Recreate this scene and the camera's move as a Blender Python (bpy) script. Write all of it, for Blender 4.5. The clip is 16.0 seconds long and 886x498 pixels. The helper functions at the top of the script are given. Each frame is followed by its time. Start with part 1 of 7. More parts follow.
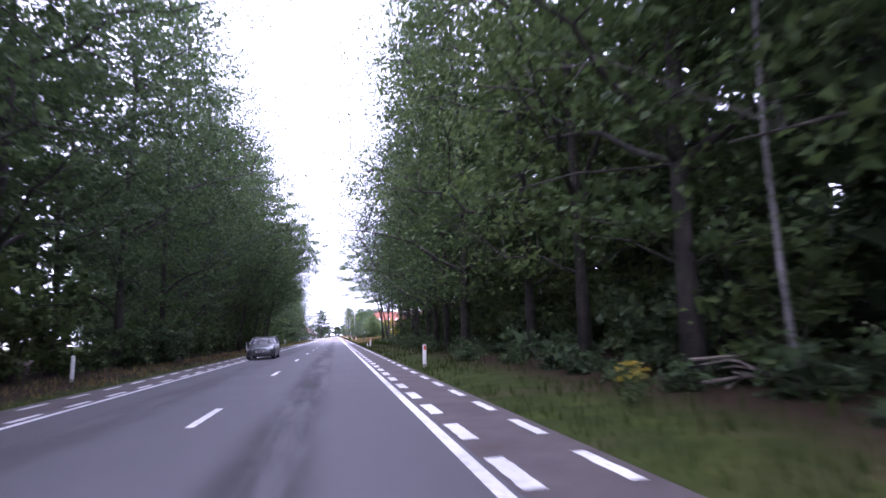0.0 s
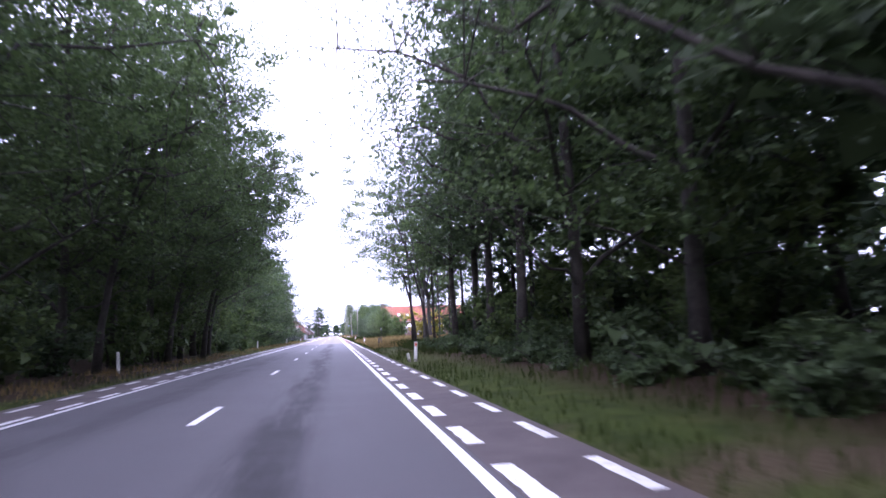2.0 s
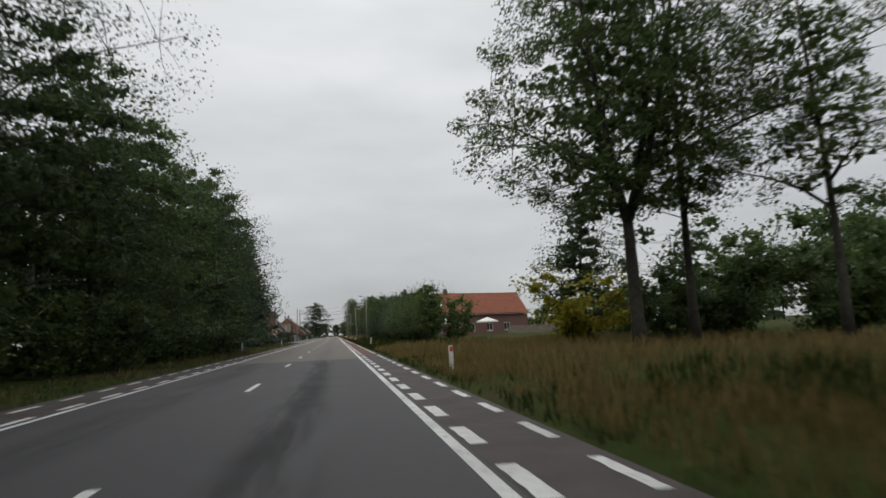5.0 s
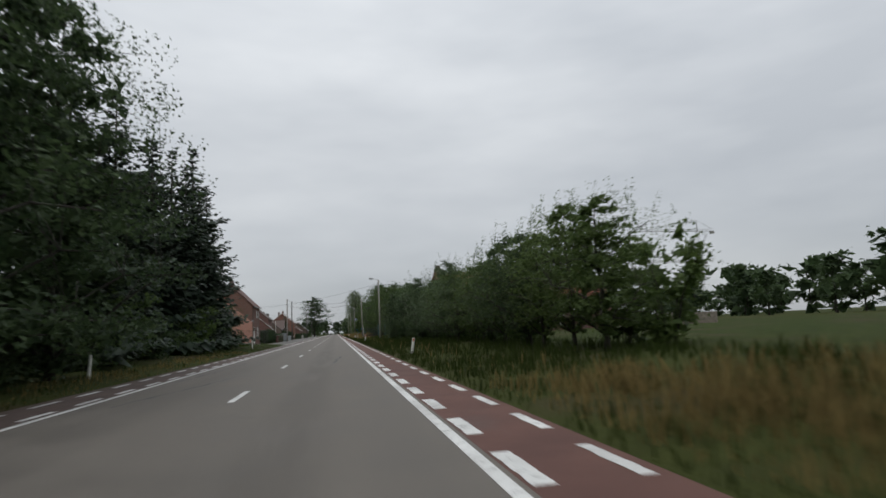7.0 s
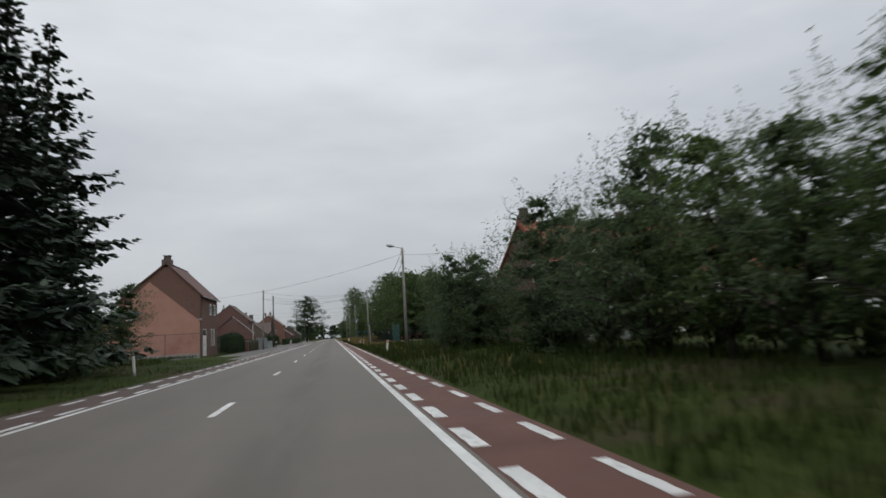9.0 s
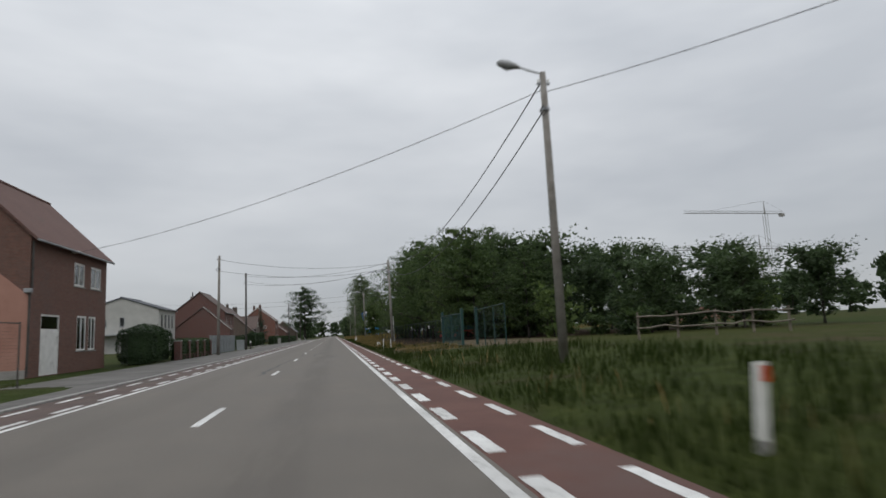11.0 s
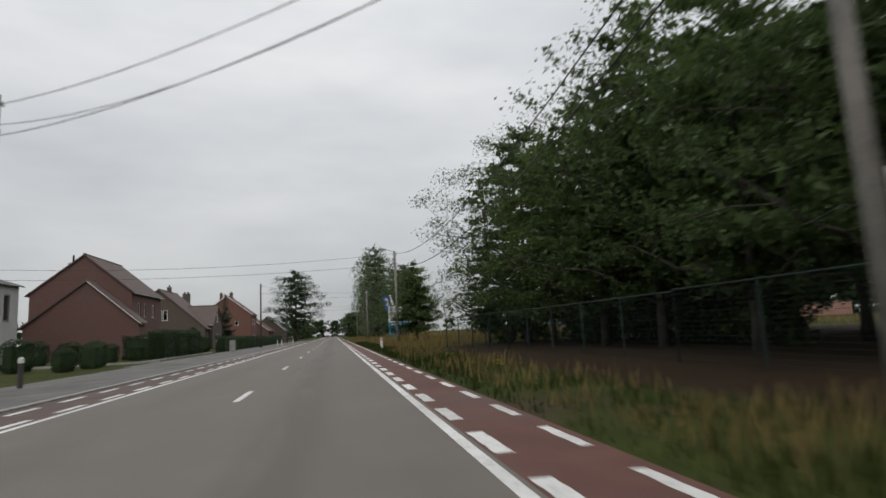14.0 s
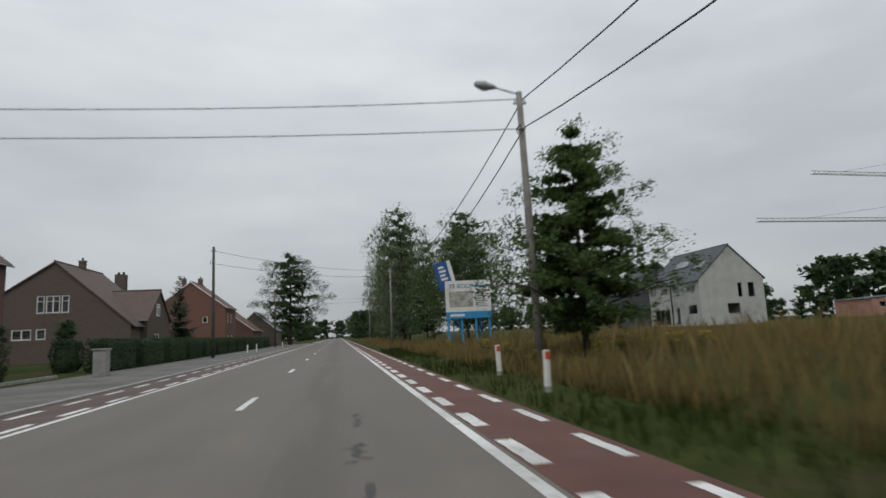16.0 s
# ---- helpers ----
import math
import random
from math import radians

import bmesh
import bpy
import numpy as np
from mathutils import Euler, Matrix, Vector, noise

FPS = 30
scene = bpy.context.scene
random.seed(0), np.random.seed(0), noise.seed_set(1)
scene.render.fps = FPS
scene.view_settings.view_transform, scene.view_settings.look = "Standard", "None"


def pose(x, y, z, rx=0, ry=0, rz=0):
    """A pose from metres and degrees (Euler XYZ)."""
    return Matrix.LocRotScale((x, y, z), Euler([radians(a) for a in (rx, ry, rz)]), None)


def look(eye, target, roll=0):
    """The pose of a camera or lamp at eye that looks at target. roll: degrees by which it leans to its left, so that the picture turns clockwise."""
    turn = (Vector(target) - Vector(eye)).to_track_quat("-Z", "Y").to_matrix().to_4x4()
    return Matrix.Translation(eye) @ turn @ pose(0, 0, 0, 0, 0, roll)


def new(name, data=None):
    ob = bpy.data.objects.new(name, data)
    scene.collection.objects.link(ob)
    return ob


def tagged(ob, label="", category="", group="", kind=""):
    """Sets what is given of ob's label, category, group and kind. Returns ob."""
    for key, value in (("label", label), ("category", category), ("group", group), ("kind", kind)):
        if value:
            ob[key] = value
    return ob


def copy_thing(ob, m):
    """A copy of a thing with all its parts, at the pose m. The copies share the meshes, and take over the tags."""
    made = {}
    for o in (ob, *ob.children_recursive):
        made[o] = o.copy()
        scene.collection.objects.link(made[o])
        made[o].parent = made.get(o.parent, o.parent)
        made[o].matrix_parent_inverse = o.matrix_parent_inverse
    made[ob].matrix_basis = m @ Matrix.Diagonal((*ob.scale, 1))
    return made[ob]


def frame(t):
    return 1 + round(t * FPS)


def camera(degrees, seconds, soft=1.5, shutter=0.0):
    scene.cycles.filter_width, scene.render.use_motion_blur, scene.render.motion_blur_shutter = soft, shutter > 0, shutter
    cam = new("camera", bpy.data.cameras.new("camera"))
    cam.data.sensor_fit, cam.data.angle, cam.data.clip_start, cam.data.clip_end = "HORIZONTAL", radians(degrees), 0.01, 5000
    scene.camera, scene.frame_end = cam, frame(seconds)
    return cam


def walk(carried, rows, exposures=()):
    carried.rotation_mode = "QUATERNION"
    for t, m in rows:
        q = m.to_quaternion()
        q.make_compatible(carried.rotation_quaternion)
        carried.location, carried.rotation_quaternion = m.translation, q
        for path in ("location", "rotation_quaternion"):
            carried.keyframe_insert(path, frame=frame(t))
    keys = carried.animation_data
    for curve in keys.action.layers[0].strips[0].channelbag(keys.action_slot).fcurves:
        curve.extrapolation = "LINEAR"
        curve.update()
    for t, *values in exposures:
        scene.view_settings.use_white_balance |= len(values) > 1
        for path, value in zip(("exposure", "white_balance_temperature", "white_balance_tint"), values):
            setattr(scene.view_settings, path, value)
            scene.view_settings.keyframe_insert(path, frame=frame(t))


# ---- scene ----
cam = camera(74.03, 16.0, soft=1.6, shutter=0.25)
H = 1.354
PATH = [
    (0.0, 2.32, -7.21, -10.17, 7.97, 2.31), (0.5, 2.34, 2.00, -10.10, 8.00, 2.38), (1.0, 2.33, 11.37, -10.11, 8.04, 2.33),
    (1.5, 2.31, 20.82, -10.35, 8.15, 2.27), (2.0, 2.34, 30.08, -10.25, 7.86, 2.49), (2.5, 2.35, 39.27, -10.34, 7.71, 2.49),
    (3.0, 2.34, 48.78, -10.47, 7.77, 2.67), (3.5, 2.33, 58.52, -10.28, 7.90, 2.44), (4.0, 2.32, 67.91, -10.31, 7.99, 2.33),
    (4.5, 2.35, 77.25, -10.17, 7.83, 2.54), (5.0, 2.29, 86.65, -10.28, 7.90, 2.50), (7.5, 2.24, 134.74, -10.26, 7.60, 2.92),
    (8.0, 2.23, 144.49, -10.34, 7.66, 2.93), (8.5, 2.24, 154.21, -10.49, 7.69, 2.92), (9.0, 2.29, 164.01, -10.55, 7.94, 3.24),
    (9.5, 2.27, 173.89, -10.55, 7.29, 2.74), (10.0, 2.27, 183.51, -10.55, 7.67, 2.94), (12.5, 2.16, 232.48, -10.32, 7.89, 2.59),
    (13.0, 2.17, 242.40, -10.35, 7.93, 2.56), (13.5, 2.18, 252.13, -10.43, 7.93, 2.88), (14.0, 2.15, 261.80, -10.43, 7.85, 2.68),
    (14.5, 2.18, 271.59, -10.32, 7.77, 2.77), (15.0, 2.14, 281.39, -10.18, 7.82, 2.84), (15.5, 2.07, 291.13, -10.03, 7.89, 2.72),
    (16.0, 1.97, 300.76, -9.99, 8.00, 2.64),
]
walk(cam, [(t, pose(x, y, H, 90 + pitch, roll, yaw)) for t, x, y, yaw, pitch, roll in PATH],
     exposures=[(0.0, 2.25, 5400, 43), (1.0, 2.2, 5400, 43), (2.0, 2.35, 5400, 42), (2.5, 2.2, 5300, 35), (3.0, 1.05, 5800, 23), (3.5, 0.35, 6400, 18), (4.0, 0.15, 6500, 11), (5.0, 0.0, 6700, 9), (7.5, -0.05, 6450, 9), (12.5, -0.08, 6550, 10), (14.0, 0.0, 6700, 10), (15.0, 0.0, 6700, 10), (16.0, -0.1, 6500, 8)])

# ---- sky and sun: a bright overcast day ----
world = bpy.data.worlds.new("overcast_sky")
scene.world = world
world.use_nodes = True
wt = world.node_tree
wt.nodes.clear()
w_out = wt.nodes.new("ShaderNodeOutputWorld")
w_bg = wt.nodes.new("ShaderNodeBackground")
w_sky = wt.nodes.new("ShaderNodeTexSky")
w_sky.sky_type, w_sky.sun_disc = "NISHITA", False
w_sky.sun_elevation, w_sky.sun_rotation = radians(52), radians(200)
w_gain = wt.nodes.new("ShaderNodeVectorMath")
w_gain.operation = "SCALE"
w_gain.inputs[3].default_value = 0.10
wt.links.new(w_sky.outputs[0], w_gain.inputs[0])
w_co = wt.nodes.new("ShaderNodeTexCoord")
w_map = wt.nodes.new("ShaderNodeMapping")
w_map.inputs["Scale"].default_value = (1.0, 1.0, 3.2)
wt.links.new(w_co.outputs["Generated"], w_map.inputs[0])
w_no = wt.nodes.new("ShaderNodeTexNoise")
w_no.inputs["Scale"].default_value, w_no.inputs["Detail"].default_value, w_no.inputs["Roughness"].default_value = 2.1, 4.0, 0.5
wt.links.new(w_map.outputs[0], w_no.inputs["Vector"])
w_ramp = wt.nodes.new("ShaderNodeValToRGB")
w_ramp.color_ramp.elements[0].position, w_ramp.color_ramp.elements[0].color = 0.30, (0.50, 0.525, 0.56, 1)
w_ramp.color_ramp.elements[1].position, w_ramp.color_ramp.elements[1].color = 0.72, (0.70, 0.72, 0.745, 1)
wt.links.new(w_no.outputs["Fac"], w_ramp.inputs[0])
# the cloud deck brightens towards the zenith
w_sep = wt.nodes.new("ShaderNodeSeparateXYZ")
wt.links.new(w_co.outputs["Generated"], w_sep.inputs[0])
w_zen = wt.nodes.new("ShaderNodeMapRange")
w_zen.inputs[1].default_value, w_zen.inputs[2].default_value, w_zen.inputs[3].default_value, w_zen.inputs[4].default_value = 0.0, 0.9, 0.80, 1.75
wt.links.new(w_sep.outputs[2], w_zen.inputs[0])
w_cl = wt.nodes.new("ShaderNodeVectorMath")
w_cl.operation = "SCALE"
wt.links.new(w_ramp.outputs[0], w_cl.inputs[0])
wt.links.new(w_zen.outputs[0], w_cl.inputs[3])
w_mix = wt.nodes.new("ShaderNodeMix")
w_mix.data_type = "RGBA"
w_mix.inputs[0].default_value = 0.93
wt.links.new(w_gain.outputs[0], w_mix.inputs[6])
wt.links.new(w_cl.outputs[0], w_mix.inputs[7])
wt.links.new(w_mix.outputs[2], w_bg.inputs[0])
wt.links.new(w_bg.outputs[0], w_out.inputs[0])
sun = new("sun", bpy.data.lights.new("sun", "SUN"))
sun.data.energy, sun.data.angle, sun.data.color = 0.7, radians(25), (1.0, 0.97, 0.93)
sun.matrix_world = look((-20, -40, 60), (0, 0, 0))

# ---- materials ----
def node_mat(name):
    m = bpy.data.materials.new(name)
    m.use_nodes = True
    nt = m.node_tree
    return m, nt, nt.nodes["Principled BSDF"]


def lk(nt, a, b):
    nt.links.new(a, b)


def noise_node(nt, co, scale, detail=4.0, rough=0.55):
    n = nt.nodes.new("ShaderNodeTexNoise")
    n.inputs["Scale"].default_value, n.inputs["Detail"].default_value, n.inputs["Roughness"].default_value = scale, detail, rough
    lk(nt, co, n.inputs["Vector"])
    return n.outputs["Fac"]


def ramp_node(nt, fac, stops):
    r = nt.nodes.new("ShaderNodeValToRGB")
    while len(r.color_ramp.elements) < len(stops):
        r.color_ramp.elements.new(0.5)
    for e, (p, c) in zip(r.color_ramp.elements, stops):
        e.position, e.color = p, (*c, 1)
    lk(nt, fac, r.inputs[0])
    return r.outputs[0]


def mix_node(nt, fac, a, b, mode="MIX"):
    n = nt.nodes.new("ShaderNodeMix")
    n.data_type, n.blend_type = "RGBA", mode
    if isinstance(fac, float):
        n.inputs[0].default_value = fac
    else:
        lk(nt, fac, n.inputs[0])
    for sock, val in ((n.inputs[6], a), (n.inputs[7], b)):
        if isinstance(val, tuple):
            sock.default_value = (*val, 1)
        else:
            lk(nt, val, sock)
    return n.outputs[2]


def math_node(nt, op, a, b=0.0, c=0.0):
    n = nt.nodes.new("ShaderNodeMath")
    n.operation = op
    for sock, val in zip(n.inputs, (a, b, c)):
        if isinstance(val, (int, float)):
            sock.default_value = val
        else:
            lk(nt, val, sock)
    return n.outputs[0]


def range_node(nt, v, a, b, c=0.0, d=1.0):
    n = nt.nodes.new("ShaderNodeMapRange")
    n.interpolation_type = "SMOOTHSTEP"
    for i, val in enumerate((a, b, c, d)):
        n.inputs[i + 1].default_value = val
    lk(nt, v, n.inputs[0])
    return n.outputs[0]


def coords(nt, which="Object"):
    return nt.nodes.new("ShaderNodeTexCoord").outputs[which]


def bump_node(nt, bsdf, height, strength, dist=0.02):
    b = nt.nodes.new("ShaderNodeBump")
    b.inputs["Strength"].default_value, b.inputs["Distance"].default_value = strength, dist
    lk(nt, height, b.inputs["Height"])
    lk(nt, b.outputs[0], bsdf.inputs["Normal"])


def surface(name, c1, c2, scale=3.0, fine=60.0, rough=0.8, bump=0.3, metal=0.0, stain=None, by_object=0.0):
    """Two scales of variation between c1 and c2, a fine relief, and stains if given."""
    m, nt, bsdf = node_mat(name)
    co = coords(nt)
    big, small = noise_node(nt, co, scale), noise_node(nt, co, fine, 3.0)
    mixf = math_node(nt, "ADD", math_node(nt, "MULTIPLY", big, 0.65), math_node(nt, "MULTIPLY", small, 0.35))
    col = ramp_node(nt, mixf, [(0.36, c1), (0.64, c2)])
    if stain:
        col = mix_node(nt, range_node(nt, noise_node(nt, co, scale * 0.35, 5.0, 0.65), 0.52, 0.70), col, stain)
    if by_object:
        info = nt.nodes.new("ShaderNodeObjectInfo")
        col = mix_node(nt, range_node(nt, info.outputs["Random"], 0.0, 1.0, 0.0, by_object), col, (0.02, 0.02, 0.02))
    lk(nt, col, bsdf.inputs["Base Color"])
    bsdf.inputs["Roughness"].default_value, bsdf.inputs["Metallic"].default_value = rough, metal
    if bump:
        bump_node(nt, bsdf, mixf, bump)
    return m


def leaf_mat(name, dark, light, trans=0.45, rough=0.58, gloss=0.28):
    """Foliage: colour varies leaf by leaf and tree by tree, and some light comes through."""
    m, nt, bsdf = node_mat(name)
    geo = nt.nodes.new("ShaderNodeNewGeometry")
    info = nt.nodes.new("ShaderNodeObjectInfo")
    co = coords(nt)
    patch = noise_node(nt, co, 0.7, 2.0)
    fac = math_node(nt, "ADD", math_node(nt, "MULTIPLY", geo.outputs["Random Per Island"], 0.45),
                    math_node(nt, "ADD", math_node(nt, "MULTIPLY", patch, 0.5), math_node(nt, "MULTIPLY", info.outputs["Random"], 0.3)))
    mid = tuple((a + b) / 2 for a, b in zip(dark, light))
    col = ramp_node(nt, fac, [(0.25, dark), (0.62, mid), (1.0, light)])
    lk(nt, col, bsdf.inputs["Base Color"])
    bsdf.inputs["Roughness"].default_value = rough
    bsdf.inputs["Specular IOR Level"].default_value = gloss
    tr = nt.nodes.new("ShaderNodeBsdfTranslucent")
    lk(nt, col, tr.inputs[0])
    mx = nt.nodes.new("ShaderNodeMixShader")
    mx.inputs[0].default_value = trans
    lk(nt, bsdf.outputs[0], mx.inputs[1])
    lk(nt, tr.outputs[0], mx.inputs[2])
    lk(nt, mx.outputs[0], nt.nodes["Material Output"].inputs["Surface"])
    return m


def asphalt(name, c1, c2, streak):
    """Worn carriageway: aggregate, blotches, darker wheel tracks along the way."""
    m, nt, bsdf = node_mat(name)
    co = coords(nt)
    sep = nt.nodes.new("ShaderNodeSeparateXYZ")
    lk(nt, co, sep.inputs[0])
    mp = nt.nodes.new("ShaderNodeMapping")
    mp.inputs["Scale"].default_value = (1.0, 0.10, 1.0)
    lk(nt, co, mp.inputs[0])
    grain, blot, long = noise_node(nt, co, 90.0, 2.0), noise_node(nt, co, 0.55, 6.0, 0.62), noise_node(nt, mp.outputs[0], 1.4, 5.0, 0.6)
    f = math_node(nt, "ADD", math_node(nt, "MULTIPLY", blot, 0.45), math_node(nt, "ADD", math_node(nt, "MULTIPLY", grain, 0.25), math_node(nt, "MULTIPLY", long, 0.30)))
    col = ramp_node(nt, f, [(0.34, c1), (0.64, c2)])
    # oil-darkened track between the wheels of each lane
    for x0, half, amount in ((1.55, 0.75, streak), (-1.75, 0.8, streak * 0.5)):
        d = math_node(nt, "ABSOLUTE", math_node(nt, "SUBTRACT", sep.outputs[0], x0))
        w = math_node(nt, "MULTIPLY", range_node(nt, d, half, half * 0.25), range_node(nt, long, 0.34, 0.56))
        col = mix_node(nt, math_node(nt, "MULTIPLY", w, amount), col, tuple(v * 0.35 for v in c1))
    spots = range_node(nt, noise_node(nt, co, 0.9, 7.0, 0.7), 0.64, 0.74)
    col = mix_node(nt, math_node(nt, "MULTIPLY", spots, 0.5), col, tuple(v * 0.4 for v in c1))
    lk(nt, col, bsdf.inputs["Base Color"])
    bsdf.inputs["Specular IOR Level"].default_value = 0.4
    lk(nt, range_node(nt, f, 0.3, 0.7, 0.62, 0.85), bsdf.inputs["Roughness"])
    bump_node(nt, bsdf, math_node(nt, "ADD", grain, math_node(nt, "MULTIPLY", blot, 0.4)), 0.35, 0.012)
    return m


def paint_mat(name, c1, worn, amount=0.5):
    m, nt, bsdf = node_mat(name)
    co = coords(nt, "Object")
    geo = nt.nodes.new("ShaderNodeNewGeometry")
    pos = geo.outputs["Position"]
    wear = range_node(nt, noise_node(nt, pos, 7.0, 8.0, 0.72), 0.50, 0.66, 0.0, amount)
    col = mix_node(nt, wear, c1, worn)
    col = mix_node(nt, range_node(nt, noise_node(nt, pos, 0.35, 3.0), 0.35, 0.7, 0.0, 0.45), col, worn)
    lk(nt, col, bsdf.inputs["Base Color"])
    bsdf.inputs["Roughness"].default_value = 0.65
    bump_node(nt, bsdf, noise_node(nt, pos, 80.0, 2.0), 0.2, 0.008)
    return m


def brick_mat(name, c1, c2, mortar, size=1.0, stain=(0.12, 0.09, 0.08)):
    m, nt, bsdf = node_mat(name)
    co = coords(nt)
    sep = nt.nodes.new("ShaderNodeSeparateXYZ")
    lk(nt, co, sep.inputs[0])
    com = nt.nodes.new("ShaderNodeCombineXYZ")
    lk(nt, math_node(nt, "ADD", sep.outputs[0], sep.outputs[1]), com.inputs[0])
    lk(nt, sep.outputs[2], com.inputs[1])
    b = nt.nodes.new("ShaderNodeTexBrick")
    b.inputs["Scale"].default_value = 1.0 / size
    b.inputs["Brick Width"].default_value, b.inputs["Row Height"].default_value, b.inputs["Mortar Size"].default_value = 0.22, 0.075, 0.009
    b.inputs["Color1"].default_value, b.inputs["Color2"].default_value, b.inputs["Mortar"].default_value = (*c1, 1), (*c2, 1), (*mortar, 1)
    lk(nt, com.outputs[0], b.inputs["Vector"])
    col = mix_node(nt, range_node(nt, noise_node(nt, co, 0.5, 6.0, 0.65), 0.48, 0.72, 0.0, 0.45), b.outputs["Color"], stain)
    col = mix_node(nt, range_node(nt, noise_node(nt, co, 5.0, 4.0), 0.4, 0.7, 0.0, 0.25), col, tuple(v * 0.6 for v in c1))
    lk(nt, col, bsdf.inputs["Base Color"])
    bsdf.inputs["Roughness"].default_value = 0.88
    bump_node(nt, bsdf, math_node(nt, "SUBTRACT", 1.0, b.outputs["Fac"]), 0.5, 0.008)
    return m


def tile_mat(name, c1, c2, moss, pitch=0.30):
    """Clay or slate roof covering, with courses and weathering."""
    m, nt, bsdf = node_mat(name)
    co = coords(nt)
    w = nt.nodes.new("ShaderNodeTexWave")
    w.wave_type, w.bands_direction, w.wave_profile = "BANDS", "Z", "SAW"
    w.inputs["Scale"].default_value, w.inputs["Distortion"].default_value = 1.0 / (pitch * 2.0), 0.15
    lk(nt, co, w.inputs["Vector"])
    big, small = noise_node(nt, co, 0.6, 6.0, 0.65), noise_node(nt, co, 7.0, 3.0)
    f = math_node(nt, "ADD", math_node(nt, "MULTIPLY", big, 0.5), math_node(nt, "MULTIPLY", small, 0.5))
    col = ramp_node(nt, f, [(0.35, c1), (0.65, c2)])
    col = mix_node(nt, range_node(nt, big, 0.55, 0.72, 0.0, 0.6), col, moss)
    col = mix_node(nt, range_node(nt, w.outputs["Fac"], 0.86, 1.0, 0.0, 0.5), col, tuple(v * 0.35 for v in c1))
    lk(nt, col, bsdf.inputs["Base Color"])
    bsdf.inputs["Roughness"].default_value = 0.75
    bump_node(nt, bsdf, math_node(nt, "ADD", w.outputs["Fac"], math_node(nt, "MULTIPLY", small, 0.3)), 0.5, 0.03)
    return m


def glass_mat(name):
    m, nt, bsdf = node_mat(name)
    bsdf.inputs["Base Color"].default_value = (0.75, 0.80, 0.82, 1)
    bsdf.inputs["Roughness"].default_value = 0.03
    bsdf.inputs["Transmission Weight"].default_value = 1.0
    bsdf.inputs["IOR"].default_value = 1.45
    return m


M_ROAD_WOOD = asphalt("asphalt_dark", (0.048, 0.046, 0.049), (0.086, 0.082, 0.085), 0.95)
M_ROAD = asphalt("asphalt_grey", (0.098, 0.086, 0.072), (0.166, 0.148, 0.127), 0.26)
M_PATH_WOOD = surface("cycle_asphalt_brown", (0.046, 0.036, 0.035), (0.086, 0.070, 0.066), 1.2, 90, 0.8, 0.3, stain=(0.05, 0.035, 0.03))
M_PATH_DULL = surface("cycle_asphalt_dull", (0.066, 0.043, 0.036), (0.104, 0.070, 0.059), 0.8, 90, 0.85, 0.3, stain=(0.055, 0.045, 0.038))
M_PATH_RED = surface("cycle_asphalt_red", (0.082, 0.030, 0.021), (0.126, 0.052, 0.037), 0.8, 90, 0.8, 0.3, stain=(0.10, 0.055, 0.045))
M_PAINT = paint_mat("road_paint", (0.74, 0.74, 0.72), (0.22, 0.21, 0.20), 0.65)
M_CRACK = surface("bitumen_seal", (0.025, 0.025, 0.026), (0.06, 0.058, 0.055), 6, 80, 0.7, 0.3)
M_CONC = surface("concrete", (0.22, 0.215, 0.20), (0.34, 0.33, 0.31), 2.0, 60, 0.85, 0.3, stain=(0.14, 0.135, 0.12))
M_PAVE = surface("gravel_paving", (0.072, 0.068, 0.062), (0.155, 0.148, 0.137), 0.5, 40, 0.9, 0.5, stain=(0.075, 0.075, 0.06))
M_BARK = surface("bark", (0.018, 0.016, 0.013), (0.062, 0.054, 0.044), 3.0, 22, 0.92, 0.8, stain=(0.05, 0.062, 0.035))
M_BARK_PALE = surface("bark_birch", (0.10, 0.095, 0.085), (0.30, 0.29, 0.27), 4.0, 18, 0.9, 0.6, stain=(0.03, 0.03, 0.028))
M_BARK_GREY = surface("bark_grey", (0.045, 0.042, 0.036), (0.12, 0.112, 0.10), 3.0, 20, 0.92, 0.7, stain=(0.07, 0.08, 0.05))
M_WOODPOLE = surface("weathered_pole", (0.16, 0.145, 0.125), (0.27, 0.255, 0.23), 2.0, 40, 0.85, 0.3, stain=(0.10, 0.10, 0.09))
M_DARKPOLE = surface("tarred_pole", (0.045, 0.040, 0.036), (0.095, 0.088, 0.080), 2.0, 40, 0.85, 0.3)
# leaf greens lifted and blued: windscreen haze is put into their colour
M_LEAF = leaf_mat("leaves_oak", (0.030, 0.053, 0.020), (0.115, 0.172, 0.056))
M_LEAF_DARK = leaf_mat("leaves_shade", (0.027, 0.047, 0.022), (0.094, 0.140, 0.056))
M_LEAF_FRESH = leaf_mat("leaves_fresh", (0.036, 0.066, 0.020), (0.140, 0.195, 0.060))
M_LEAF_YELLOW = leaf_mat("leaves_yellowing", (0.26, 0.24, 0.028), (0.50, 0.44, 0.06))
M_LEAF_POPLAR = leaf_mat("leaves_poplar", (0.050, 0.075, 0.038), (0.200, 0.245, 0.130))
M_LEAF_SILVER = leaf_mat("leaves_willow", (0.030, 0.055, 0.024), (0.14, 0.19, 0.095))
M_NEEDLE = leaf_mat("needles_spruce", (0.010, 0.020, 0.013), (0.042, 0.066, 0.034), 0.08, 0.6)
M_HEDGE = leaf_mat("leaves_hedge", (0.014, 0.030, 0.012), (0.050, 0.085, 0.030), 0.15)
M_BLADE = leaf_mat("grass_blades", (0.016, 0.026, 0.006), (0.044, 0.063, 0.016), 0.3, 0.85, 0.06)
